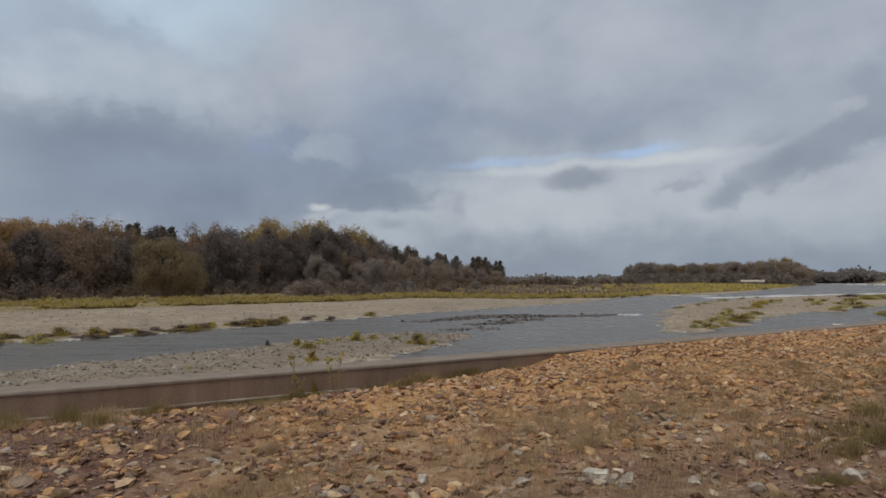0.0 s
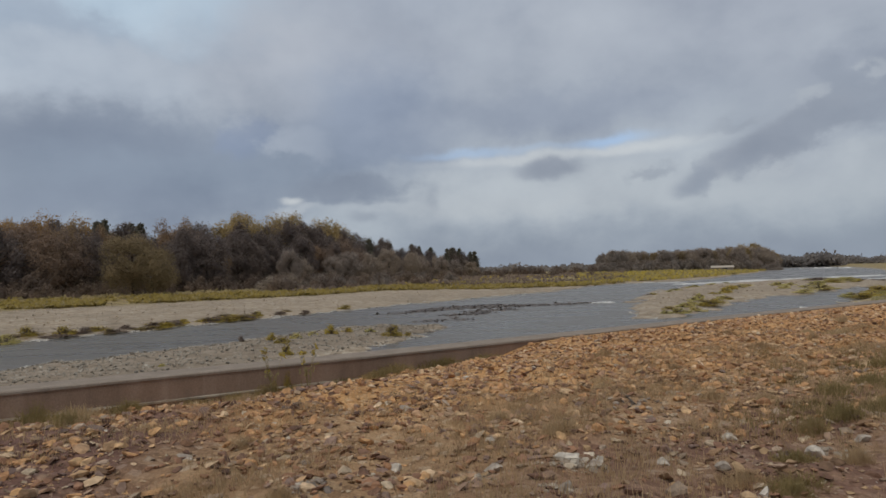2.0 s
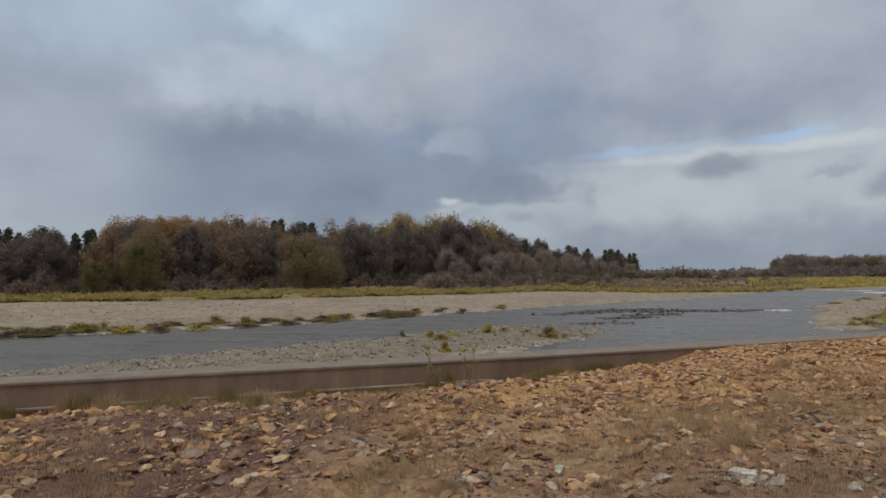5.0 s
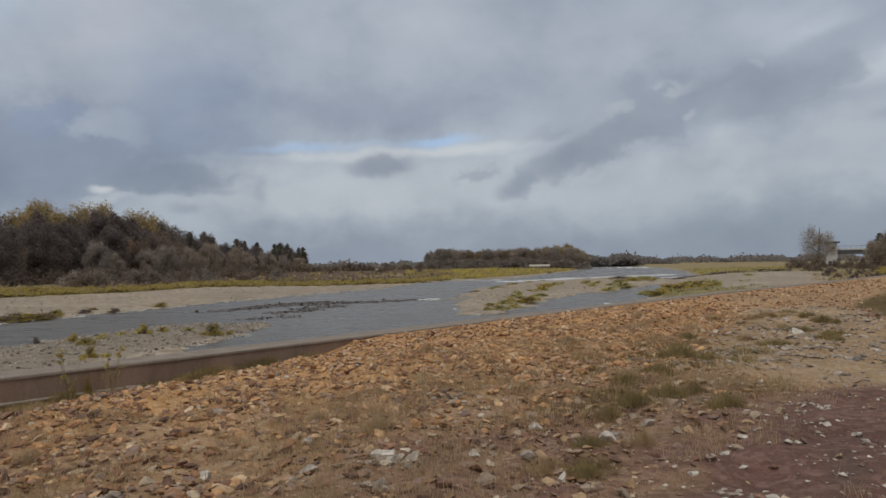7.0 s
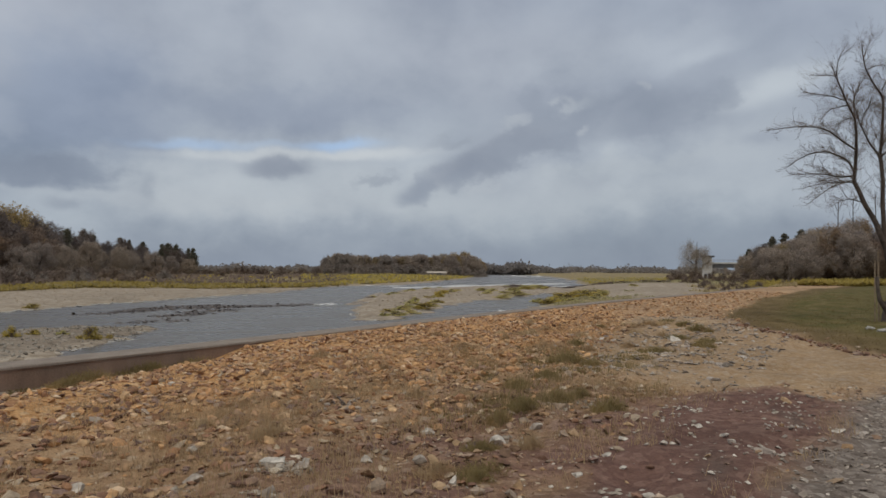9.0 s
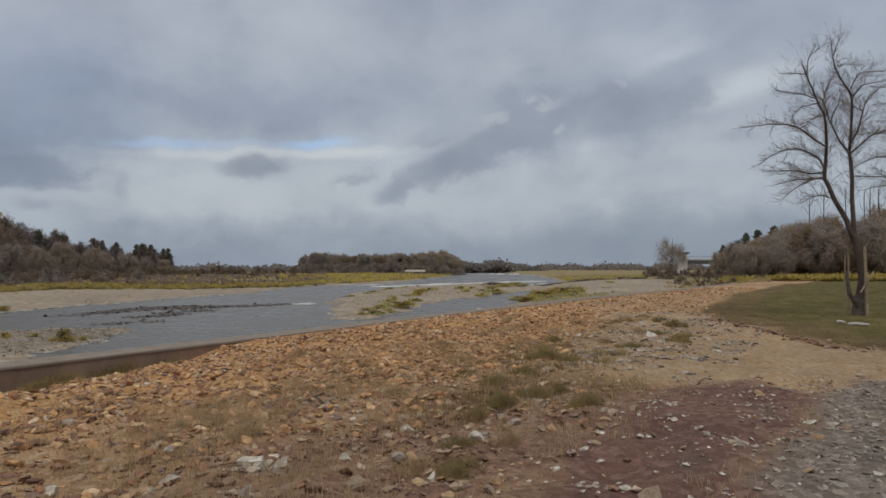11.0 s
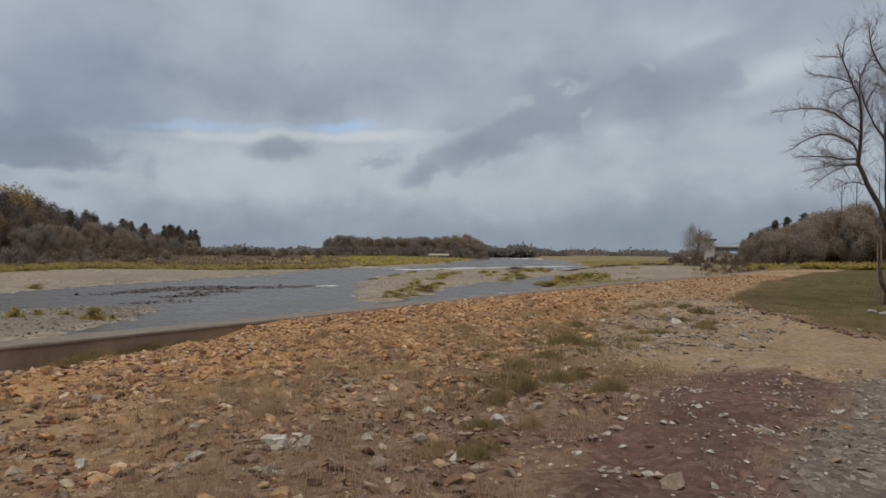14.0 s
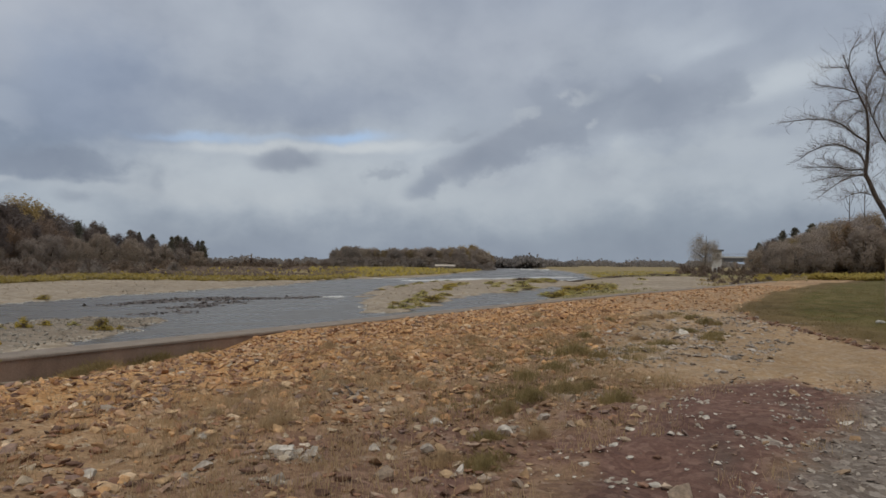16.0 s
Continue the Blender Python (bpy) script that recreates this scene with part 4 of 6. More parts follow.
def plant_isle_wood():
    """The dark copse farther up the river, and the lower woods right of it."""
    r = np.random.RandomState(8)
    for k in range(120):
        a = r.uniform(11.9, 24.8)
        d = 335 + 40 * r.uniform() + 6 * (a - 12)
        top = np.interp(a, [11.6, 12.1, 13.9, 18.4, 19.6, 21.6, 22.75, 24.1, 24.7], [0.6, 1.1, 1.15, 1.03, 1.2, 1.25, 1.5, 1.35, 0.8])
        h = (d * math.tan(radians(top)) + 3.2) * r.uniform(0.89, 1.05)
        x, y = polar(a, d)
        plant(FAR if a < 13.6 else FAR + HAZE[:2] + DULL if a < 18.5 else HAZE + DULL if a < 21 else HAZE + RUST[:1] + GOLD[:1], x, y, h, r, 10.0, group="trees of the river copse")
    x, y = polar(23.4, 372)
    plant(HAZE, x, y, 7.2, r, 10.0, group="trees of the river copse")
    for k in range(64):
        a = 11.9 + 12.9 * (k + r.uniform(0, 0.9)) / 64
        x, y = polar(a, 322 + 6 * (a - 12) + r.uniform(-4, 4))
        plant(COPSE_EDGE, x, y, r.uniform(4.2, 6.4), r, 2.2, group="scrub round the river copse")


plant_isle_wood()


def meadow_scrub():
    r = np.random.RandomState(19)
    for k in range(90):
        a = r.uniform(-15, 0)
        near = float(np.interp(a, [-19.6, -11, -5.7, 3.3], [94, 103, 118, 119])) + 17
        far = float(edge_distance(a))
        x, y = polar(a, near + (far - near) * r.uniform() ** 1.3)
        plant(SHRUBS + COPSE_EDGE, x, y, r.uniform(1.8, 3.4), r, 2.2, group="scrub on the flood meadow")
    for k in range(40):
        a, d = r.uniform(-9, 12), r.uniform(175, 420)
        x, y = polar(a, d)
        if inside(np.float64(x), np.float64(y), MEADOW) > 6:
            plant(SHRUBS, x, y, r.uniform(1.4, 3.4), r, 2.2, group="scrub on the flood meadow")


meadow_scrub()


def plant_right_hill():
    """Wooded rise beyond the lawn."""
    r = np.random.RandomState(12)
    for k in range(80):
        a = r.uniform(44.5, 70)
        d = r.uniform(150, 215)
        top = np.interp(a, [44.5, 46.4, 48, 50.3, 53.5, 56, 62, 74], [1.3, 2.3, 2.5, 3.7, 4.1, 4.3, 4.6, 4.2]) * np.interp(d, [150, 200, 215], [0.72, 1.0, 1.0])
        h = (d * math.tan(radians(top)) + 2.6) * r.uniform(0.86, 1.03)
        x, y = polar(a, d)
        pick = r.uniform()
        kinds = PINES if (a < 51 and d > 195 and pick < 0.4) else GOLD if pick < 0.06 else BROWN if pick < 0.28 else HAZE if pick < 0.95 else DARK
        plant(kinds, x, y, h, r, 10.0, group="trees of the wooded rise")
    for k in range(26):
        a, d = r.uniform(44.9, 52.5), r.uniform(158, 200)
        top = np.interp(a, [44.5, 46.4, 48, 50.3, 53.5], [1.2, 2.2, 2.45, 3.5, 4.0]) * np.interp(d, [158, 200], [0.78, 1.0])
        x, y = polar(a, d)
        plant(HAZE, x, y, (d * math.tan(radians(top)) + 2.6) * r.uniform(0.9, 1.02), r, 10.0, group="trees of the wooded rise")
    a = 44.0
    while a < 74:
        x, y = polar(a, 156 + r.uniform(-5, 5))
        plant(SHRUBS, x, y, r.uniform(1.8, 3.2), r, 2.2, group="scrub below the rise")
        a += 0.9


plant_right_hill()


def bare_pole(seed):
    """A slender leafless tree with a few upright side shoots."""
    r = np.random.RandomState(seed)
    tree = tagged(new("bare_sapling"), "slender leafless grey tree on the wooded rise", "tree", "bare trees of the rise")
    part("trunk", *tube([(0, 0, -0.4), (0.1, 0, 5), (0.0, 0.1, 10)], [0.10, 0.075, 0.03], 5), MAT_BARK, tree)
    for k in range(7):
        z, a = r.uniform(4.5, 9.2), r.uniform(0, 6.28)
        q = r.uniform(0.4, 0.9)
        part("branch", *tube([(0.05, 0, z), (math.cos(a) * q * 0.7, math.sin(a) * q * 0.7, z + 0.6), (math.cos(a) * q, math.sin(a) * q, z + 1.5)], [0.03, 0.02, 0.008], 4), MAT_BARK, tree)
    return tree


POLES = [bare_pole(161), bare_pole(162)]
settle(POLES, 150, -90)
_r = np.random.RandomState(15)
for _a, _e in ((51.1, 5.1), (52.1, 5.5), (53.4, 5.8), (54.6, 5.4), (54.9, 5.8), (55.4, 5.6), (56.3, 5.9), (57.5, 5.7)):
    _x, _y = polar(_a, 196)
    plant(POLES, _x, _y, 196 * math.tan(radians(_e)) + 2.2, _r, 10.0, group="bare trees of the rise")


def far_woods():
    """Thin line of woods at the horizon: many small clumps."""
    r = np.random.RandomState(17)
    pts = []
    for a0, a1, d0, d1, e, n in ((-3, 13, 520, 700, 0.42, 2600), (24.2, 28.6, 560, 640, 0.72, 7200), (28.6, 31.5, 760, 860, 0.42, 2600), (28, 47, 950, 1250, 0.52, 7000), (-80, -60, 700, 900, 1.0, 2500), (60, 85, 600, 800, 1.0, 2500)):
        for k in range(n // 12):
            a, d = r.uniform(a0, a1), r.uniform(d0, d1)
            h = d * math.tan(radians(e)) * (0.62 + 0.38 * math.sin(a * 2.1) * math.sin(a * 0.73 + 1)) * r.uniform(0.7, 1.1) + 3
            x, y = polar(a, d)
            p = r.normal(size=(12, 3)) * (h * 0.45, h * 0.45, h * 0.22) + (x, y, h * 0.48 - 1.6)
            p[:, 2] = np.clip(p[:, 2], -1.2, None)
            pts.append(p)
    p = np.concatenate(pts)
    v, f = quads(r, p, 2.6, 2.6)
    ob = mesh_object("far_woods", v, f, MAT_HORIZONHAZE)
    tagged(ob, "distant low line of dark woods on the horizon, greyed for haze", "woods", kind="stuff")


far_woods()


def meadow_weeds():
    """Yellow flowering weeds over the flood meadow of the far bank and the right bank."""
    r = np.random.RandomState(23)

    def fill(name, mat, n, az0, az1, near, depth, high, label, keep=None):
        a = r.uniform(az0, az1, n)
        d = near(a) + depth * r.uniform(0, 1, n) ** 1.6
        x, y = d * np.sin(np.radians(a)), d * np.cos(np.radians(a))
        ok = waves(x, y, 16.0, 41) + 0.6 * waves(x, y, 5.0, 42) > -0.55
        if keep is not None:
            ok &= keep(x, y)
        x, y, d = x[ok], y[ok], d[ok]
        z = ground_height(x, y)
        hh = high * r.uniform(0.5, 1.15, len(x)) * (0.8 + 0.3 * waves(x, y, 9.0, 43))
        c = np.stack([x, y, z + hh * 0.42], 1)
        v, f = quads(r, c, np.clip(0.004 * d, 0.25, 1.2), hh, 0.0, np.array([0, -0.5, 0.8]) + r.normal(0, 0.35, (len(x), 3)))
        tagged(mesh_object(name, v, f, mat), label, "weeds", kind="stuff")

    edge = lambda a: np.interp(a, [-80, -60, -43.5, -36.4, -28.4, -19.6, -11, -5.7, 3.3, 10, 14], [88, 88, 90, 85, 87, 94, 103, 118, 119, 136, 160])  # noqa: E731
    fill("yellow_weeds", MAT_YELLOW, 26000, -76, 13, edge, 16, 0.8, "band of yellow flowering weeds along the far bank")
    fill("olive_weeds", MAT_OLIVE, 9000, -76, 13, edge, 26, 0.8, "olive rank grass along the far bank")
    fill("yellow_weeds", MAT_YELLOW, 2600, -9, 14, lambda a: edge(a) + 14, 110, 0.8, "scattered yellow weeds over the flood meadow", lambda x, y: waves(x, y, 12.0, 45) > 0.3)
    fill("brown_weeds", MAT_SHRUB, 9000, -14, 14, lambda a: edge(a) + 13, 110, 1.15, "brown dead weeds over the flood meadow", lambda x, y: waves(x, y, 14.0, 46) > -0.2)
    up = lambda a: np.interp(a, [10, 13, 16.5, 20, 22, 23.3, 24.5], [140, 156, 172, 210, 255, 315, 420])  # noqa: E731
    fill("yellow_weeds", MAT_YELLOW, 7000, 10, 24.4, up, 130, 0.9, "yellow weeds before the river copse")
    fill("olive_weeds", MAT_OLIVE, 6000, 10, 24.4, up, 140, 0.9, "olive weeds before the river copse")
    rb = lambda a: np.interp(a, [29, 33, 37, 41, 46, 75], [290, 175, 112, 82, 78, 82])  # noqa: E731
    low = lambda x, y: (inside(x, y, RIGHT_BANK) > 1.5) & (to_sn(x, y)[1] > 2)  # noqa: E731
    fill("olive_weeds", MAT_FLATWEED, 34000, 27, 50, lambda a: 0 * a + 62, 230, 0.36, "low olive grass on the gravel flat", lambda x, y: low(x, y) & (inside(x, y, FLAT) < 4 * waves(x, y, 6.0, 47) - 1))
    fill("yellow_weeds", MAT_YELLOW, 40000, 45, 76, lambda a: np.interp(a, [45, 47, 50, 76], [118, 98, 92, 88]), 52, 0.95, "yellow weeds below the wooded rise")
    fill("yellow_weeds", MAT_YELLOW, 16000, 46.5, 76, lambda a: 0 * a + 112, 40, 1.2, "taller yellow weeds at the foot of the wooded rise")
    fill("olive_weeds", MAT_OLIVE, 7000, 39, 48.5, lambda a: 0 * a + 84, 44, 0.55, "olive weeds below the wooded rise", lambda x, y: waves(x, y, 7.0, 48) + 0.5 * waves(x, y, 2.5, 49) + 0.9 * (np.degrees(np.arctan2(x, y)) - 42.2) > 0)
    fill("yellow_weeds", MAT_YELLOW, 2200, 27, 42, lambda a: 0 * a + 190, 120, 0.6, "pale yellow weeds over the gravel flat", low)


meadow_weeds()

# ---------------------------------------------------------------- stones
def stone_shape(seed, detail):
    """An angular stone: a faceted ball, knocked out of shape."""
    bm = bmesh.new()
    bmesh.ops.create_icosphere(bm, subdivisions=detail, radius=0.5)
    r = np.random.RandomState(seed)
    cuts = [(Vector(r.normal(size=3)).normalized(), r.uniform(0.13, 0.38)) for _ in range(6 + 3 * detail)]
    for v in bm.verts:
        for d, k in cuts:
            over = v.co.dot(d) - k
            if over > 0:
                v.co -= d * over
        v.co *= 1 + (r.uniform(-0.06, 0.06) if detail < 3 else 0.10 * noise.noise(v.co * 5 + Vector((seed % 97, 0, 0))))
    co = np.array([v.co[:] for v in bm.verts])
    fs = np.array([[v.index for v in f.verts] for f in bm.faces])
    bm.free()
    return co / (co.max(0) - co.min(0)), fs


def pebble_shape(seed):
    """A six-cornered chip of stone."""
    r = np.random.RandomState(seed)
    co = np.array([(1, 0, 0), (0, 1, 0), (-1, 0, 0), (0, -1, 0), (0, 0, 1), (0, 0, -1)]) * 0.5 + r.uniform(-0.16, 0.16, (6, 3))
    fs = np.array([(0, 1, 4), (1, 2, 4), (2, 3, 4), (3, 0, 4), (1, 0, 5), (2, 1, 5), (3, 2, 5), (0, 3, 5)])
    return co / (co.max(0) - co.min(0)), fs


SHAPES = {d: [stone_shape(200 + 10 * d + i, d) for i in range(6)] for d in (1, 2)}
SHAPES[0] = [pebble_shape(400 + i) for i in range(6)]


def rock(x, y, wide, high, mat, label):
    """A single larger stone, bedded a little in the ground."""
    r = np.random.RandomState(int(abs(x * 977 + y * 131)) % 100000)
    co, fs = stone_shape(r.randint(9999), 3)
    ob = mesh_object("rock", co * (wide, wide * r.uniform(0.6, 0.95), max(high * 1.2, 0.16 * wide)), fs.tolist(), mat)
    ob.matrix_world = pose(x, y, ground_at(x, y) + high * 0.22, r.uniform(-12, 12), r.uniform(-12, 12), r.uniform(-25, 25))
    return tagged(ob, label, "rock", "larger stones on the bank")


def stones(name, mat, x, y, size, label, seed, flat=0.55, detail=1, sunk=0.12, z=None):
    """Loose stones too many to count, in one mesh."""
    r = np.random.RandomState(seed)
    n = len(x)
    z = ground_height(x, y) if z is None else z
    vs, fs, base = [], [], 0
    kind = r.randint(0, 6, n)
    for k in range(6):
        co, fa = SHAPES[detail][k]
        pick = np.where(kind == k)[0]
        m = len(pick)
        if not m:
            continue
        a, tip = r.uniform(0, 6.283, m), r.normal(0, 0.22, (m, 2))
        sc = size[pick][:, None] * np.stack([r.uniform(0.75, 1.35, m), r.uniform(0.6, 1.0, m), flat * r.uniform(0.6, 1.4, m)], 1)
        p = co[None] * sc[:, None]
        px, py = p[..., 0] * np.cos(a)[:, None] - p[..., 1] * np.sin(a)[:, None], p[..., 0] * np.sin(a)[:, None] + p[..., 1] * np.cos(a)[:, None]
        pz = p[..., 2] + px * tip[:, :1] + py * tip[:, 1:] + (sc[:, 2] * (0.5 - sunk * 2))[:, None]
        vs.append(np.stack([px + x[pick][:, None], py + y[pick][:, None], pz + z[pick][:, None]], -1).reshape(-1, 3))
        fs.append((fa[None] + (np.arange(m) * len(co))[:, None, None] + base).reshape(-1, 3))
        base += m * len(co)
    ob = mesh_object(name, np.concatenate(vs), np.concatenate(fs), mat)
    return tagged(ob, label, "stones", kind="stuff")


def scatter(r, n, s0, s1, n0, n1):
    s, k = r.uniform(s0, s1, n), r.uniform(n0, n1, n)
    return to_xy(s, k)


def lay_bank_stones():
    r = np.random.RandomState(61)

    def lay(name, mat, count, box, weight, lo, hi, label, seed, flat=0.55, power=2.2, detail=1):
        x, y = scatter(r, count, *box)
        w = weight(x, y)
        ok = (r.uniform(size=count) < w) & (np.hypot(x, y) > 0.5)
        x, y = x[ok], y[ok]
        size = lo + (hi - lo) * r.uniform(size=len(x)) ** power
        stones(name, mat, x, y, size, label, seed, flat, detail)

    s_n = lambda x, y: to_sn(x, y)  # noqa: E731
    soft = lambda x, y, poly, k: np.clip(0.5 + inside(x, y, poly) / k, 0, 1)  # noqa: E731
    clear = lambda x, y: (1 - np.clip(0.85 + inside(x, y, SOIL) / 0.6, 0, 0.97)) * (1 - np.clip(0.8 + inside(x, y, GREY) / 0.6, 0, 0.95)) * (1 - soft(x, y, SAND, 1.0)) * (1 - soft(x, y, LAWN, 1.0))  # noqa: E731
    patch = lambda x, y: np.clip(0.55 + 0.5 * waves(x, y, 2.6, 77) + 0.35 * waves(x, y, 1.0, 78), 0.05, 1)  # noqa: E731
    orange = lambda x, y: clear(x, y) * step(-9.5, -5.0, s_n(x, y)[1] + 0.10 * s_n(x, y)[0]) * (0.35 + 0.65 * patch(x, y)) * (1 - 0.55 * step(-2.5, -7.0, s_n(x, y)[0]))  # noqa: E731
    buff = lambda x, y: clear(x, y) * (1 - 0.5 * step(-2.0, -6.5, s_n(x, y)[0])) * (1 - 0.75 * step(-8.0, -4.0, s_n(x, y)[1] + 0.10 * s_n(x, y)[0])) * patch(x, y)  # noqa: E731
    lay("rusty_gravel", MAT_ORANGE, 40000, (-20, 16, -9, -0.12), orange, 0.022, 0.15, "rusty orange broken stones covering the bank", 1, 0.38, 2.3)
    lay("mauve_gravel", MAT_MAUVE, 21000, (-19, 0, -11, -0.3), lambda x, y: clear(x, y) * step(-1.0, -5.5, s_n(x, y)[0]) * patch(x, y), 0.025, 0.125, "mauve brown broken stones on the bank", 17, 0.45, 2.2)
    # dark brown stones; some only stand in for shade in the gaps
    lay("dark_rubble", MAT_MAUVE, 5200, (-4, 14, -7.5, -0.4), lambda x, y: orange(x, y) * np.clip(0.4 + 0.9 * waves(x, y, 1.2, 88), 0.05, 1), 0.03, 0.12, "dark brown broken stones between the rusty ones, partly gap shade", 20, 0.5, 2.0)
    lay("rusty_rubble", MAT_ORANGE, 11500, (-12, 14, -7.5, -0.4), lambda x, y: orange(x, y) * np.clip(0.5 + 0.8 * waves(x, y, 1.5, 84), 0.1, 1), 0.05, 0.145, "larger rusty broken stones lying proud", 12, 0.6, 2.0)
    lay("rusty_gravel", MAT_ORANGE, 7000, (16, 50, -8, -0.3), orange, 0.05, 0.18, "rusty orange broken stones farther along", 2, 0.4)
    lay("buff_gravel", MAT_BUFF, 44000, (-18, 9, -18, -3), buff, 0.025, 0.135, "buff and brown stones among dry grass", 3, 0.42, 2.4)
    lay("fine_gravel", MAT_BUFF, 88000, (-16, 6, -18, -2), lambda x, y: clear(x, y) * (0.25 + 0.75 * patch(x, y)), 0.012, 0.05, "fine brown gravel over the whole bank", 8, 0.5, 2.0, 0)
    lay("fine_gravel", MAT_ORANGE, 30000, (-16, 10, -8, -0.3), orange, 0.015, 0.06, "fine rusty gravel near the wall", 9, 0.5, 2.0, 0)
    lay("pale_pebbles", MAT_PALEBUFF, 9000, (-18, 9, -13, -1.5), lambda x, y: clear(x, y) * patch(x, y) * 0.6 * (1 - 0.75 * step(-1.5, -6.0, s_n(x, y)[0])), 0.022, 0.10, "scattered pale stones on the bank", 4, 0.5, 2.5)
    lay("pale_pebbles", MAT_WHITESTONE, 30000, (-12, 4, -13, -5), lambda x, y: soft(x, y, SOIL, 1.6) * (0.10 + 0.75 * (waves(x, y, 0.9, 90) > 0.45)) * np.clip(1.7 - 1.1 * (x * 0.68 - y * 0.73), 0.12, 1), 0.016, 0.075, "white pebbles strewn over red soil", 5, 0.4, 2.4, 0)
    lay("grey_gravel", MAT_GREYSTONE, 32000, (-12, 8, -15, -6), lambda x, y: soft(x, y, GREY, 1.2), 0.016, 0.075, "fine grey gravel of a track", 6, 0.5, 3.0, 0)
    lay("track_stones", MAT_TRACKSTONE, 5200, (-12, 8, -15, -6), lambda x, y: soft(x, y, GREY, 0.6) * np.clip(0.35 + 0.7 * waves(x, y, 0.9, 86), 0.05, 1), 0.028, 0.10, "pale flat stones lying on the grey track", 18, 0.32, 2.0)
    lay("grey_rubble", MAT_BLUESTONE, 18000, (-5, 16, -10, -1), lambda x, y: np.maximum(soft(x, y, SAND, 2.0), soft(x, y, RUBBLE, 3.0)) * np.clip(0.2 + 0.9 * waves(x, y, 2.0, 79), 0.04, 0.9) * (1 - soft(x, y, LAWN, 1.0)), 0.02, 0.12, "grey stones strewn over the sandy strip", 10, 0.45, 2.2, 0)
    lay("rusty_gravel", MAT_BUFF, 9000, (-5, 16, -10, -1), lambda x, y: soft(x, y, SAND, 3.0) * np.clip(0.15 + 0.8 * waves(x, y, 1.7, 80), 0.05, 0.8) * (1 - soft(x, y, LAWN, 1.0)), 0.015, 0.08, "brown stones strewn over the sandy strip", 13, 0.45, 2.2, 0)
    lay("grey_rubble", MAT_BARSTONE, 6000, (-3, 14, -9, -1), lambda x, y: soft(x, y, RUBBLE, 4.0) * patch(x, y) * 0.8, 0.03, 0.16, "grey rubble patch beside the lawn", 7, 0.4)
    lay("grey_rubble", MAT_TRACKSTONE, 9000, (-3, 14, -10, -1), lambda x, y: soft(x, y, RUBBLE, 2.0) * np.clip(0.3 + 0.9 * waves(x, y, 1.3, 87), 0.0, 0.9), 0.03, 0.17, "flat pale grey stones of the rubble patch", 19, 0.28, 2.2)
    q = r.uniform(0, 1, 320)
    x = np.interp(q, [0, 0.2, 0.45, 0.7, 1], [16.5, 14.7, 14.2, 13.5, 13.0]) + r.normal(0, 0.16, 320) - 0.15
    y = np.interp(q, [0, 0.2, 0.45, 0.7, 1], [17.5, 14.7, 13.0, 11.0, 9.0]) + r.normal(0, 0.2, 320)
    stones("rim_stones", MAT_MAUVE, x, y, 0.03 + 0.12 * r.uniform(size=320) ** 2, "dark stones strewn along the lawn's rim", 21, 0.4, 1)


def lay_river_stones():
    r = np.random.RandomState(62)

    def on_bar(poly, count, box, lo, hi, mat, name, label, seed, margin=0.0):
        x, y = r.uniform(box[0], box[1], count), r.uniform(box[2], box[3], count)
        z = ground_height(x, y)
        ok = (inside(x, y, poly) > margin) & (z > WATER) & (to_sn(x, y)[1] > 3)
        x, y, z = x[ok], y[ok], z[ok]
        stones(name, mat, x, y, lo + (hi - lo) * r.uniform(size=len(x)) ** 2.5, label, seed, 0.55, 1, 0.12, z)

    on_bar(NEAR_BAR, 16000, (-30, 1, 16, 50), 0.04, 0.18, MAT_SHOALSTONE, "bar_cobbles", "rounded river cobbles on the near gravel bar", 11)
    on_bar(ISLE_BAR, 3000, (12, 80, 48, 145), 0.08, 0.25, MAT_BARSTONE, "bar_cobbles", "rounded river cobbles on the middle bar", 12)
    on_bar(FAR_BANK, 7000, (-62, 30, 30, 130), 0.06, 0.22, MAT_BARSTONE, "beach_cobbles", "pale cobbles of the far gravel beach", 13)
    # dark stones breaking the surface of the riffle, in low streaks
    px, py = [], []
    for x0, y0, x1, y1, n in ((-3, 69, 5, 74, 760), (3, 70, 9.5, 72, 820), (9, 71, 14.5, 74, 260), (-4, 66, 3, 70, 420), (-6, 62, -1, 67, 180), (1, 63, 6, 66, 260), (-1, 58, 3, 61, 180), (-3, 52, 1, 54, 90)):
        k = r.uniform(0, 1, n)
        px.append(x0 + (x1 - x0) * k + r.normal(0, 0.5, n))
        py.append(y0 + (y1 - y0) * k + r.normal(0, 0.9, n))
    x, y = np.concatenate(px), np.concatenate(py)
    stones("riffle_stones", MAT_WETSTONE, x, y, 0.12 + 0.34 * r.uniform(0, 1, len(x)) ** 2, "dark wet stones breaking the shallow riffle", 14, 0.3, 1, 0.2, np.maximum(ground_height(x, y), WATER - 0.015))


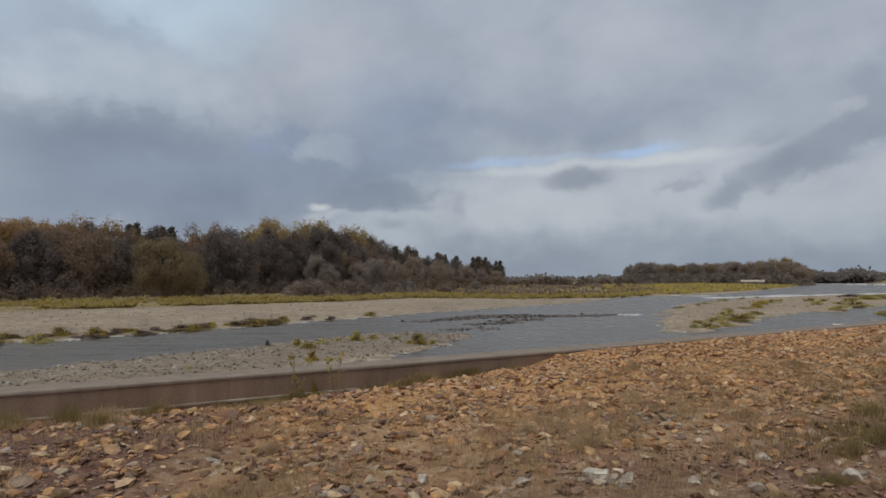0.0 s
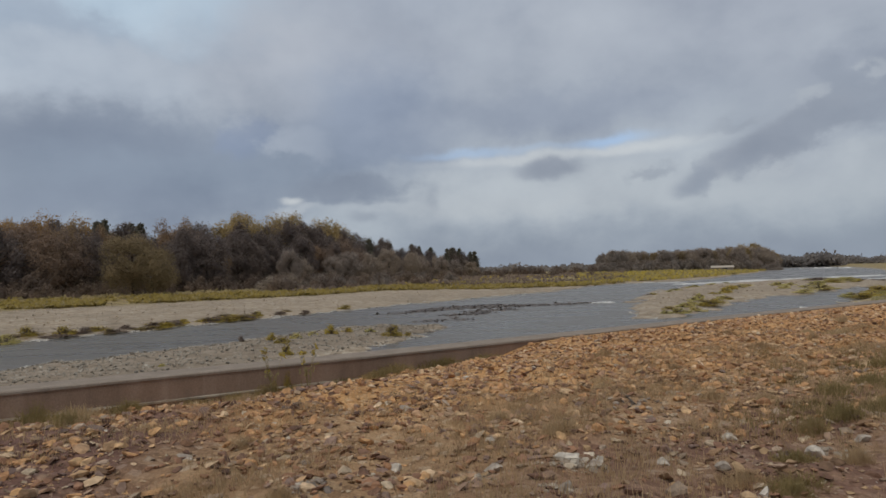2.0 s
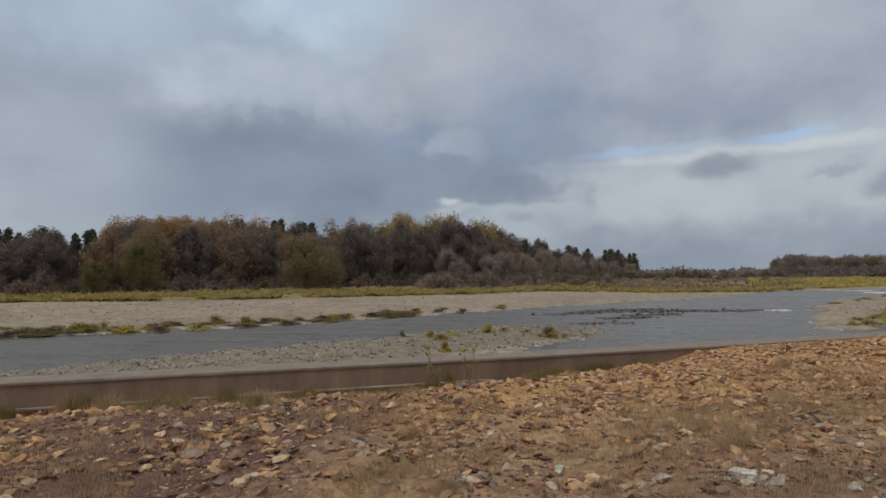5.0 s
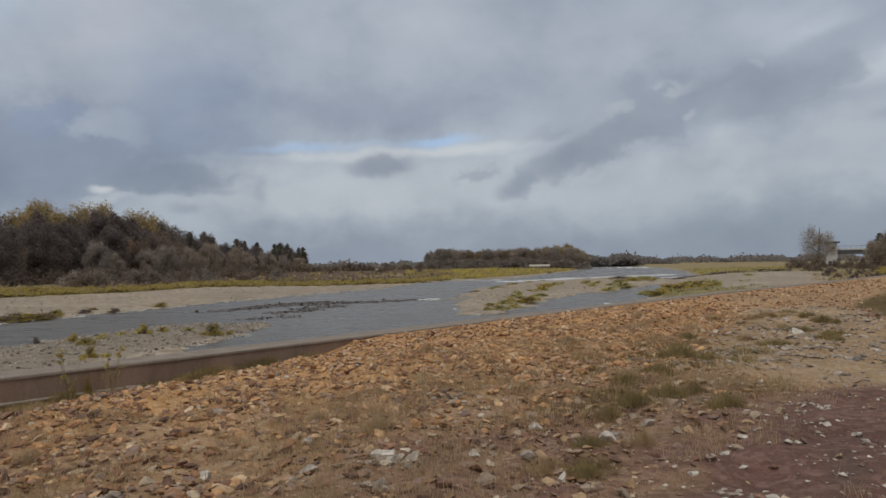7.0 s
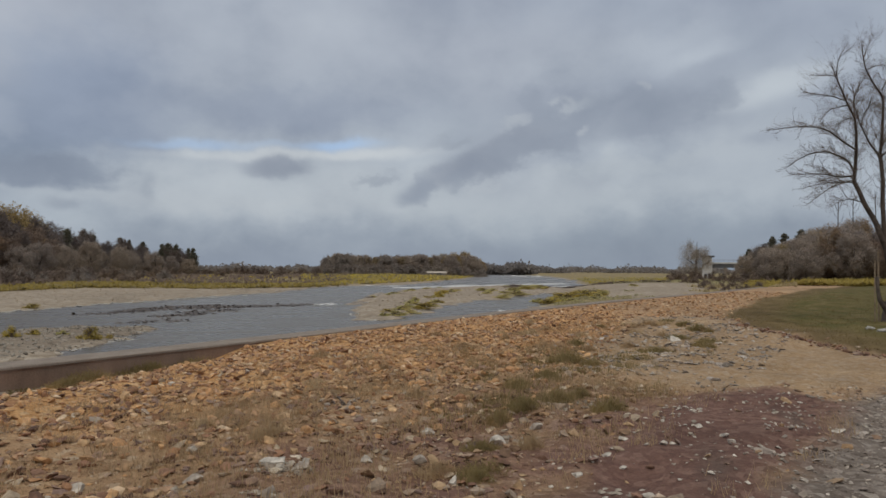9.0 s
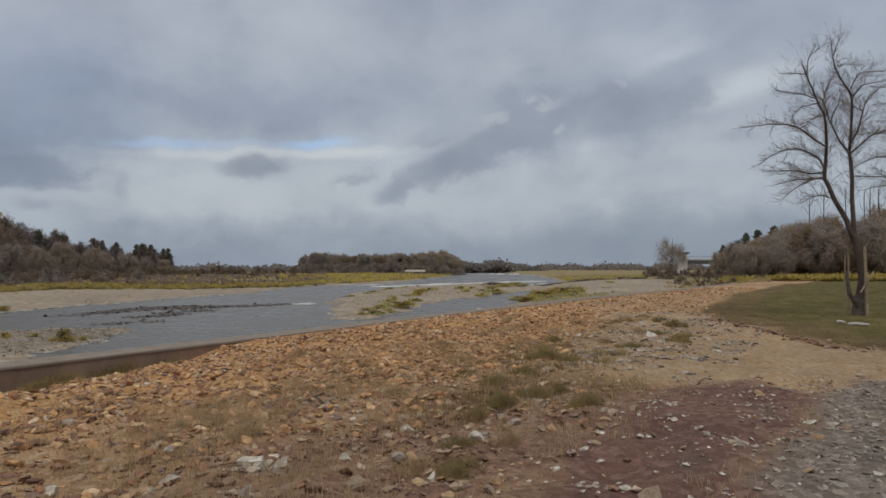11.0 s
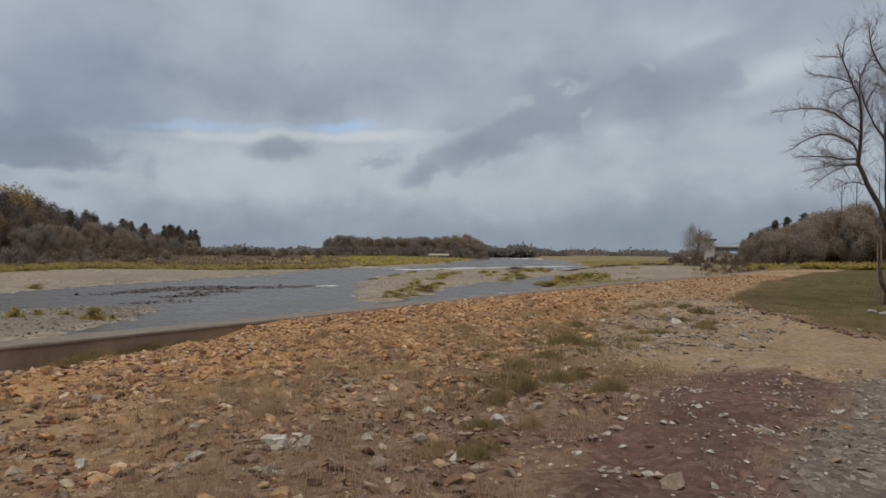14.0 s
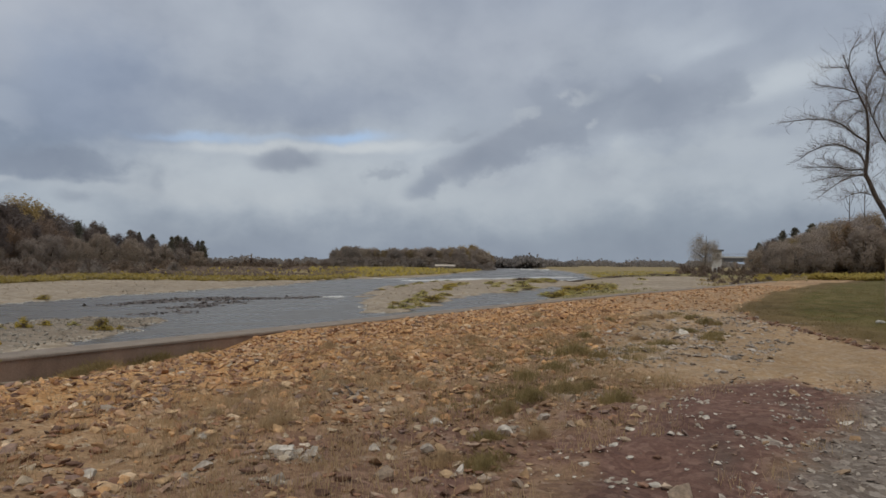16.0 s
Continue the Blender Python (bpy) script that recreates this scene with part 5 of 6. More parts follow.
def washed_edges():
    """Pale washed shingle along the water's edge."""
    r = np.random.RandomState(63)

    def rim(x, y, low, high, most, lo, hi, label, seed):
        gz = ground_height(x, y)
        ok = np.where((gz > WATER + low) & (gz < WATER + high) & (to_sn(x, y)[1] > 3))[0][:most]
        stones("edge_pebbles", MAT_WASHED, x[ok], y[ok], r.uniform(lo, hi, len(ok)), label, seed, 0.35, 1, 0.1, np.maximum(gz[ok], WATER))

    n = 160000
    k = r.uniform(0, 1, n)
    rim(-50 + 62 * k + r.normal(0, 3.0, n), np.interp(k, [0, 0.26, 0.38, 0.45, 0.55, 0.68, 0.90, 1], [22, 35.7, 42.3, 50, 60.6, 76, 96, 107]) + r.normal(0, 3.0, n), -0.03, 0.035, 8000, 0.08, 0.2, "pale washed shingle along the far water's edge", 16)
    n = 60000
    rim(r.uniform(11, 82, n), r.uniform(47, 152, n), -0.02, 0.04, 1700, 0.07, 0.24, "pale washed shingle round the middle bar", 18)
    rim(r.uniform(-24, 1, n), r.uniform(20, 50, n), -0.02, 0.02, 900, 0.05, 0.14, "pale washed shingle round the near bar", 19)


def foam(x0, y0, x1, y1, high, rows, gap, seed):
    """White crests: low broken ridges of foam, in rows one behind the other."""
    r = np.random.RandomState(seed)
    length = math.hypot(x1 - x0, y1 - y0)
    ux, uy = (x1 - x0) / length, (y1 - y0) / length
    pieces = []
    for row in range(rows):
        at = r.uniform(-0.05, 0.1) * length
        while at < length:
            run = length * r.uniform(0.15, 0.45)
            off = row * gap + r.normal(0, gap * 0.3)
            n, vs, fs = 9, [], []
            for i in range(n):
                k = i / (n - 1)
                h = high * math.sin(math.pi * k) ** 0.5 * r.uniform(0.45, 1.1)
                cx, cy = x0 + ux * (at + run * k), y0 + uy * (at + run * k) + off + r.normal(0, gap * 0.06)
                for side, z in ((-1.0, -0.05), (-0.2, h), (0.5, h * 0.7), (1.4, -0.05)):
                    vs.append((cx - uy * side * high * 1.5, cy + ux * side * high * 1.5, WATER + z))
            for i in range(n - 1):
                fs += [(4 * i + j, 4 * i + j + 4, 4 * i + j + 5, 4 * i + j + 1) for j in range(3)]
            pieces.append((vs, fs))
            at += run * r.uniform(0.6, 1.2)
    tagged(mesh_object("white_water", *joined(pieces), MAT_FOAM, True), "white broken water over shallow stones", "rapids", kind="stuff")


def weed_band(x0, y0, x1, y1, count, wide, high, yellow):
    """Low weed clumps growing in a strip on a bar."""
    r = np.random.RandomState(int(abs(x0 * 53 + y0 * 17)))
    for k in range(count):
        q = (k + r.uniform(0, 1)) / count
        x, y = x0 + (x1 - x0) * q + r.normal(0, wide * 0.4), y0 + (y1 - y0) * q + r.normal(0, wide * 1.2)
        m, label = (MAT_YELLOW, "yellow flowering weed clump on gravel") if r.uniform() < yellow else (MAT_BARWEED, "pale green weed clump on the river bar")
        bar_weed(x, y, wide * r.uniform(0.8, 1.6), high * r.uniform(0.6, 1.2), m, label)


# ---------------------------------------------------------------- grass and weeds
TUFTS = {}


def tuft(x, y, wide, high, leaf, label):
    key = ("tuft", leaf.name)
    if key not in TUFTS:
        TUFTS[key] = [weed_clump(300 + i, leaf, 0.45, 0.42, 520, label) for i in range(2)]
        for i, k in enumerate(TUFTS[key]):
            k.location = (-14.0 - i - 2 * len(TUFTS), -6.0, ground_at(-14.0 - i - 2 * len(TUFTS), -6.0))
    r = np.random.RandomState(int(abs(x * 331 + y * 77)) % 99999)
    ob = copy_thing(TUFTS[key][r.randint(2)], Matrix.Translation((x, y, ground_at(x, y))) @ Matrix.Rotation(r.uniform(0, 6.28), 4, "Z"))
    ob.scale = (wide / 0.8, wide / 0.8, max(high, 0.12) / 0.42)
    ob["group"] = "weed tufts on the bank"
    return ob


def bar_weed(x, y, wide, high, leaf, label):
    key = ("bar", leaf.name)
    if key not in TUFTS:
        TUFTS[key] = [shrub(320 + i, leaf, 0.9, 0.8, 900, 0.09, label, "weed_bush", "weeds") for i in range(2)]
        for i, k in enumerate(TUFTS[key]):
            k.location = (-24.0 - i * 2 - 3 * len(TUFTS), -9.0, ground_at(-24.0 - i * 2 - 3 * len(TUFTS), -9.0))
    r = np.random.RandomState(int(abs(x * 331 + y * 77)) % 99999)
    z = max(ground_at(x, y), WATER)
    ob = copy_thing(TUFTS[key][r.randint(2)], Matrix.Translation((x, y, z)) @ Matrix.Rotation(r.uniform(0, 6.28), 4, "Z"))
    ob.scale = (wide / 1.25, wide / 1.25, min(high * 0.85, 0.8) / 0.9)
    ob["group"] = "weed clumps on the river bars"
    return ob


def loose_grass():
    """Thin dry grass between the stones, and the mown lawn."""
    r = np.random.RandomState(71)

    def blades(name, mat, x, y, high, wide, label):
        n = len(x)
        z = ground_height(x, y)
        a, lean = r.uniform(0, 6.283, n), r.uniform(0.1, 0.7, n)
        h = high * r.uniform(0.5, 1.2, n)
        dx, dy = np.cos(a) * wide / 2, np.sin(a) * wide / 2
        b = r.uniform(0, 6.283, n)
        tx, ty = np.cos(b) * h * lean, np.sin(b) * h * lean
        v = np.stack([np.stack([x - dx, y - dy, z - 0.02], 1), np.stack([x + dx, y + dy, z - 0.02], 1), np.stack([x + tx, y + ty, z + h], 1)], 1).reshape(-1, 3)
        tagged(mesh_object(name, v, np.arange(3 * n).reshape(-1, 3), mat), label, "grass", kind="stuff")

    n = 18000
    cx, cy = scatter(r, n, -18, 12, -13, -1.2)
    w = np.clip(0.5 + 0.6 * waves(cx, cy, 3.0, 81), 0, 1) * (0.14 + 0.86 * step(-3.0, -5.5, to_sn(cx, cy)[1]))
    for poly in (SOIL, GREY, SAND, LAWN):
        w = w * (1 - np.clip(0.7 + inside(cx, cy, poly), 0, 1))
    ok = (r.uniform(size=n) < w * 0.8) & (np.hypot(cx, cy) > 2.5)
    cx, cy = cx[ok], cy[ok]
    k = 22
    x, y = np.repeat(cx, k) + r.normal(0, 0.09, k * len(cx)), np.repeat(cy, k) + r.normal(0, 0.09, k * len(cx))
    blades("dry_grass", MAT_STRAW, x, y, 0.12, 0.008, "thin dry straw grass between the stones")
    # a greener drift of rank grass between the stones and the bare soil
    n = 400
    q = r.uniform(0, 1, n)
    cx, cy = 3.6 + 4.2 * q + r.normal(0, 0.8, n), 6.8 + 5.2 * q + r.normal(0, 0.7, n)
    ok = waves(cx, cy, 1.4, 83) > 0.1
    cx, cy = cx[ok], cy[ok]
    x, y = np.repeat(cx, k) + r.normal(0, 0.10, k * len(cx)), np.repeat(cy, k) + r.normal(0, 0.10, k * len(cx))
    blades("rank_grass", MAT_TUFT, x, y, 0.14, 0.009, "olive rank grass between stones and soil")
    n = 110000
    x, y = r.uniform(13, 60, n), r.uniform(4, 46, n)
    ok = (inside(x, y, LAWN) > 0.2 + 0.3 * waves(x, y, 1.5, 55)) & (r.uniform(size=n) < np.clip(1.3 - np.hypot(x, y) / 60, 0.2, 1))
    blades("lawn_grass", MAT_LAWN, x[ok], y[ok], 0.05, 0.022, "short green and tan lawn grass round the tree")


# ---------------------------------------------------------------- bare tree with stakes
def bare_tree():
    """Leafless two-stemmed tree. Its limbs are laid out in a plane (u across, z up) and spread in depth."""
    rnd = random.Random(4)
    tree = tagged(new("bare_tree"), "leafless two-stemmed tree held by wooden stakes on the lawn", "tree", "lawn trees")

    def limb(name, pts, r0, r1):
        n = 5
        path, rad = [], []
        for i in range(len(pts) - 1):
            for j in range(n):
                k = j / n
                a, b = pts[i], pts[i + 1]
                path.append([a[q] * (1 - k) + b[q] * k for q in range(3)])
        path.append(list(pts[-1]))
        smooth = [path[0]] + [[(path[i - 1][q] + 2 * path[i][q] + path[i + 1][q]) / 4 for q in range(3)] for i in range(1, len(path) - 1)] + [path[-1]]
        m = len(smooth) - 1
        rad = [r0 + (r1 - r0) * i / m for i in range(m + 1)]
        wood = part(name, *tube(smooth, rad, 8 if r0 > 0.06 else 6), MAT_BARK, tree, smooth=True)
        return smooth, rad, wood

    limbs = []

    def add(name, pts, r0, r1, deep=0.0):
        """A limb by its points (across, up); deep: how far its end comes forward or goes back."""
        n = len(pts) - 1
        k = 1.0 if name == "trunk" else 0.78
        limbs.append(limb(name, [(u + 0.59 * (DEPTH0[0] + deep * (i / n) ** 0.8), DEPTH0[0] + deep * (i / n) ** 0.8, z) for i, (u, z) in enumerate(pts)], r0 * k, r1 * k))

    DEPTH0 = [0.0]
    add("trunk", [(-0.01, -0.3), (0.02, 0.2), (0.06, 0.6), (0.12, 0.95), (0.17, 1.3), (0.10, 1.85), (-0.03, 2.5), (-0.12, 2.75)], 0.165, 0.105)
    add("stem", [(-0.12, 2.65), (-0.36, 3.3), (-0.73, 3.93), (-0.92, 4.4), (-1.07, 4.68), (-1.01, 5.1), (-0.97, 5.75), (-0.97, 6.3), (-1.02, 6.8), (-1.22, 7.2), (-1.45, 7.76), (-1.62, 8.18), (-1.75, 8.59)], 0.115, 0.012, 0.3)
    add("stem", [(-0.08, 2.65), (-0.11, 3.33), (-0.14, 3.95), (-0.12, 4.64), (-0.17, 5.2), (-0.20, 5.5), (-0.14, 6.02), (-0.10, 6.72), (-0.08, 7.27), (-0.16, 7.47), (-0.42, 7.85), (-0.62, 8.25), (-0.71, 8.66), (-0.74, 9.1)], 0.10, 0.012, -0.4)
    DEPTH0[0] = 0.15
    add("branch", [(-1.05, 5.0), (-1.21, 5.33), (-1.48, 5.54), (-1.96, 5.75), (-2.44, 5.72), (-2.93, 5.54), (-3.38, 5.23)], 0.045, 0.010, 0.9)
    add("branch", [(-0.98, 5.72), (-1.41, 5.96), (-1.75, 6.23), (-2.16, 6.37), (-2.64, 6.37), (-3.13, 6.30), (-3.64, 6.20)], 0.042, 0.009, -0.8)
    add("branch", [(-1.06, 4.85), (-1.56, 4.87), (-2.04, 5.02), (-2.66, 5.06), (-3.28, 5.09)], 0.040, 0.009, 1.4)
    add("branch", [(-0.75, 3.97), (-1.16, 4.06), (-1.44, 3.99), (-1.79, 3.78)], 0.028, 0.007, -0.6)
    add("branch", [(-1.07, 4.72), (-1.71, 4.44), (-2.12, 4.09), (-2.47, 3.75)], 0.030, 0.007, -1.3)
    add("branch", [(-1.05, 4.64), (-1.64, 4.66), (-2.12, 4.64), (-2.60, 4.54)], 0.030, 0.007, 0.5)
    add("branch", [(-1.04, 6.80), (-1.47, 6.79), (-1.81, 6.58)], 0.022, 0.006, 1.0)
    add("branch", [(-1.28, 7.34), (-1.73, 7.43), (-2.21, 7.45), (-2.59, 7.48)], 0.026, 0.006, -0.6)
    add("branch", [(-1.22, 7.2), (-1.80, 7.2), (-2.08, 7.07)], 0.022, 0.006, 0.9)
    add("branch", [(-1.60, 8.15), (-1.93, 8.28), (-2.37, 8.32)], 0.018, 0.005, 0.5)
    add("branch", [(-1.60, 8.15), (-1.51, 8.66), (-1.16, 8.85)], 0.018, 0.005, -0.6)
    add("branch", [(-1.02, 6.79), (-1.04, 7.27), (-1.04, 7.62), (-0.86, 8.04), (-0.68, 8.40)], 0.038, 0.008, 0.8)
    DEPTH0[0] = -0.2
    add("branch", [(-0.22, 5.47), (-0.52, 5.82), (-0.72, 6.23), (-0.88, 6.58), (-0.95, 6.9)], 0.045, 0.012, -0.5)
    add("branch", [(-0.80, 6.45), (-0.71, 6.72), (-0.50, 6.95), (-0.42, 7.3)], 0.024, 0.006, -0.9)
    add("branch", [(-0.16, 5.75), (0.11, 6.30), (0.26, 6.86), (0.40, 7.41), (0.82, 7.76)], 0.050, 0.009, 0.8)
    add("branch", [(0.26, 6.84), (0.12, 6.96), (-0.05, 7.15), (-0.2, 7.6)], 0.024, 0.006, 0.6)
    add("branch", [(-0.18, 5.42), (0.17, 5.68), (0.52, 5.96), (1.02, 6.09), (1.7, 6.1)], 0.040, 0.008, -0.8)
    add("branch", [(-0.12, 7.6), (0.14, 8.18), (0.56, 8.28), (1.04, 8.31)], 0.028, 0.006, 0.5)
    add("branch", [(-0.08, 7.3), (0.27, 7.62), (1.05, 7.69)], 0.028, 0.006, -0.7)
    add("branch", [(-0.71, 8.6), (-0.53, 9.2), (-0.30, 9.6)], 0.016, 0.005, 0.3)
    add("branch", [(-0.62, 8.25), (-0.27, 8.52), (0.29, 8.56)], 0.020, 0.005, 0.6)

    def grow(out, p, d, length, rad, depth):
        n = 4
        path, q, v = [tuple(p)], Vector(p), Vector(d)
        for i in range(n):
            v = (v + Vector((rnd.uniform(-.28, .28), rnd.uniform(-.28, .28), rnd.uniform(-.2, .2)))).normalized()
            q = q + v * length / n
            path.append(tuple(q))
            if depth > 0 and i > 0 and rnd.random() < 0.85:
                side = (v + Vector((rnd.uniform(-1, 1), rnd.uniform(-1, 1), rnd.uniform(-.35, .8)))).normalized()
                grow(out, q, side, length * rnd.uniform(0.4, 0.7), rad * 0.6, depth - 1)
        out.append(tube(path, [rad * (1 - 0.7 * i / n) for i in range(n + 1)], 4))

    for path, rad, wood in limbs[1:]:
        out = []
        for i in range(2, len(path), 1):
            if rad[i] > 0.07:
                continue
            short = 1.0 - 0.7 * (i / len(path)) ** 2
            for _ in range(3):
                d = Vector(path[i]) - Vector(path[i - 1])
                side = (d.normalized() * 0.9 + Vector((rnd.uniform(-1, 1), rnd.uniform(-1, 1), rnd.uniform(-.45, .75)))).normalized()
                grow(out, path[i], side, rnd.uniform(0.3, 0.8) * short, max(0.003, min(0.0064, rad[i] * 0.36)), 2)
        part("twig_spray", *joined(out), MAT_TWIG, wood)
    # supports
    for name, pts, w in (("stake", [(0.06, -0.42, -0.3), (0.02, -0.38, 2.36)], 0.05), ("stake", [(-0.10, 0.35, -0.3), (-0.12, 0.3, 2.42)], 0.03), ("stake", [(-0.14, 0.5, -0.3), (-0.15, 0.45, 2.1)], 0.022),
                         ("brace", [(-0.17, -0.44, 0.85), (0.28, -0.44, 1.54)], 0.03)):
        part(name, *tube(pts, [w, w * 0.9], 8), MAT_STAKE, tree, "weathered wooden stake")
    part("root_flare", *tube([(0.0, 0, -0.2), (0.01, 0, 0.15), (0.05, 0, 0.5), (0.06, 0, 0.66)], [0.27, 0.21, 0.19, 0.175], 10), MAT_BARK, tree, smooth=True)
    part("side_shoot", *tube([(-0.05, -0.1, 0.35), (-0.34, -0.12, 0.79), (-0.40, -0.12, 1.17), (-0.42, -0.12, 1.54)], [0.085, 0.07, 0.055, 0.05], 7), MAT_BARK, tree, "cut dark side shoot")
    part("tree_tie", *tube([(0.07, 0, 0.64), (0.07, 0, 0.73)], [0.185, 0.185], 12), MAT_BARK, tree, "dark band tied round the trunk")
    return tree


def build_trees():
    across = Matrix(((0.918, 0.396, 0, 0), (-0.396, 0.918, 0, 0), (0, 0, 1, 0), (0, 0, 0, 1)))
    tree = bare_tree()
    bx, by = 21.9, 15.75
    tree.matrix_world = Matrix.Translation((bx, by, ground_at(bx, by))) @ across
    mate = copy_thing(tree, Matrix.Translation((26.9, 16.1, ground_at(26.9, 16.1))) @ across @ Matrix.Rotation(0.15, 4, "Z"))
    mate["label"] = "leafless young tree farther along the lawn"
    # pale split logs lying end to end before the trunk
    for x, y, half, thick in ((16.62, 12.40, 0.10, 0.036), (16.80, 12.06, 0.24, 0.044)):
        vs, fs = tube([(-half, 0, 0.05), (-half * 0.4, 0.02, 0.07), (half * 0.3, -0.02, 0.06), (half, 0.0, 0.05)], [thick * 0.8, thick, thick * 0.95, thick * 0.7], 7)
        log = mesh_object("log", vs, fs, MAT_WASHED)
        log.matrix_world = Matrix.Translation((x, y, ground_at(x, y))) @ across @ Matrix.Rotation(radians(-14), 4, "Z")
        tagged(log, "short whitish split log lying on the lawn", "log", "split logs by the tree")


# ---------------------------------------------------------------- far buildings
def box(w, d, h, x=0.0, y=0.0, z=0.0, bevel=0.03):
    bm = bmesh.new()
    bmesh.ops.create_cube(bm, size=1.0, matrix=Matrix.Translation((x, y, z + h / 2)) @ Matrix.Diagonal((w, d, h, 1)))
    bmesh.ops.bevel(bm, geom=list(bm.edges), offset=bevel, segments=1, affect="EDGES")
    vs, fs = [tuple(v.co) for v in bm.verts], [tuple(v.index for v in f.verts) for f in bm.faces]
    bm.free()
    return vs, fs


def far_buildings():
    x, y = polar(42.3, 252)
    turn = Matrix.Rotation(radians(-38), 4, "Z")
    gate = tagged(new("sluice_house"), "pale concrete sluice tower with flat dark roof", "building")
    part("wall", *box(3.0, 3.0, 7.8), MAT_PALE, gate)
    part("roof", *box(4.4, 4.2, 0.5, 0, 0, 7.8), MAT_ROOF, gate)
    part("window", *box(0.9, 0.12, 1.0, 0.4, -1.52, 5.8), MAT_ROOF, gate, "dark small window")
    part("door", *box(0.9, 0.12, 2.0, -0.6, -1.52, 0.1), MAT_ROOF, gate, "dark door")
    gate.matrix_world = Matrix.Translation((x, y, ground_at(x, y) - 0.3)) @ turn
    x, y = polar(44.15, 256)
    span = tagged(new("footbridge"), "long pale concrete bridge deck on piers beside the sluice", "bridge")
    part("deck", *box(19, 2.4, 0.5, 0, 0, 5.2), MAT_PALE, span)
    part("girder", *box(19, 1.9, 1.3, 0, 0, 3.9), MAT_ROOF, span)
    for k in range(4):
        part("pier", *box(0.8, 1.8, 4.0, -7.5 + 5 * k, 0, -0.1), MAT_COPING, span)
    part("handrail", *box(19, 0.08, 0.08, 0, -1.1, 6.5, 0.01), MAT_COPING, span)
    for k in range(13):
        part("rail_post", *box(0.08, 0.08, 0.85, -9.3 + 1.55 * k, -1.1, 5.68, 0.01), MAT_COPING, span)
    span.matrix_world = Matrix.Translation((x, y, ground_at(x, y) - 0.2)) @ turn
    x, y = polar(21.0, 345)
    shed = tagged(new("shed"), "low long pale roofed shed by the copse", "building")
    part("wall", *box(9, 5, 1.6), MAT_COPING, shed)
    vs = [(-5, -2.9, 1.5), (5, -2.9, 1.5), (5, 2.9, 1.5), (-5, 2.9, 1.5), (-5, 0, 2.4), (5, 0, 2.4)]
    part("roof", vs, [(0, 1, 5, 4), (2, 3, 4, 5), (1, 2, 5), (3, 0, 4), (3, 2, 1, 0)], MAT_WHITESTONE, shed, "pale sheet roof")
    part("door", *box(2.0, 0.1, 1.5, 1.0, -2.52, 0.02), MAT_ROOF, shed)
    shed.matrix_world = Matrix.Translation((x, y, ground_at(x, y))) @ Matrix.Rotation(radians(-20), 4, "Z")


def right_bank_bushes():
    r = np.random.RandomState(44)
    haze = broadleaf(141, MAT_FEATHER, 15000, 8.0, 3.4, 0.3, 0.11, "grey feathery half-bare bush by the sluice", "bush")
    x, y = polar(41.45, 205)
    haze.location = (x, y, ground_at(x, y) - 0.2)
    haze.scale = (1.45, 1.45, 1.5)
    for az, d, h in ((41.2, 200, 3.4), (39.9, 190, 3.4), (40.5, 192, 3.0), (42.6, 190, 2.6), (43.4, 186, 2.2), (44.6, 170, 2.0), (41.6, 188, 2.4), (45.6, 150, 1.8), (46.6, 140, 1.8), (47.8, 128, 1.6), (43.0, 160, 1.7), (49.5, 120, 1.5), (42.2, 128, 1.5), (43.4, 122, 1.3), (44.2, 118, 1.4), (45.1, 114, 1.2), (46.0, 118, 1.4), (41.3, 140, 1.6), (44.9, 132, 1.6), (47.0, 112, 1.1), (42.7, 112, 1.1), (43.6, 110, 1.2), (44.6, 108, 1.1), (45.6, 107, 1.2), (46.5, 106, 1.0), (40.8, 150, 1.4), (42.0, 118, 1.1)):
        x, y = polar(az, d)
        plant(SHRUBS, x, y, h, r, 2.2, group="shrubs on the right bank")


def loose_rocks():
    """Single stones that can be told apart on the nearer bank."""
    r = np.random.RandomState(97)
    kinds = []
    for mat, label in ((MAT_RUSTROCK, "rusty orange broken rock on the bank"), (MAT_GREYROCK, "mauve grey angular stone lying on gravel")):
        meshes = []
        for k in range(5):
            co, fs = stone_shape(700 + k, 2)
            me = bpy.data.meshes.new("rock")
            me.from_pydata(co.tolist(), [], fs.tolist())
            me.materials.append(mat)
            meshes.append(me)
        kinds.append((meshes, label))
    made = 0
    while made < 220:
        x, y = to_xy(r.uniform(-10, 7), r.uniform(-9.2, -0.8))
        if np.hypot(x, y) < 3.5 or max(inside(x, y, p) for p in (SOIL, GREY, SAND, LAWN)) > -0.3:
            continue
        meshes, label = kinds[int(r.uniform() < 0.38)]
        ob = new("rock", meshes[r.randint(5)])
        w = 0.06 + 0.12 * r.uniform() ** 2
        h = w * r.uniform(0.35, 0.6)
        ob.matrix_world = pose(x, y, ground_at(x, y) + h * 0.25, r.uniform(-14, 14), r.uniform(-14, 14), r.uniform(0, 360)) @ Matrix.Diagonal((w, w * r.uniform(0.6, 0.95), h, 1.0))
        tagged(ob, label, "rock", "larger stones on the bank")
        made += 1


lay_bank_stones()
loose_rocks()
lay_river_stones()
washed_edges()
loose_grass()
build_trees()
far_buildings()
right_bank_bushes()


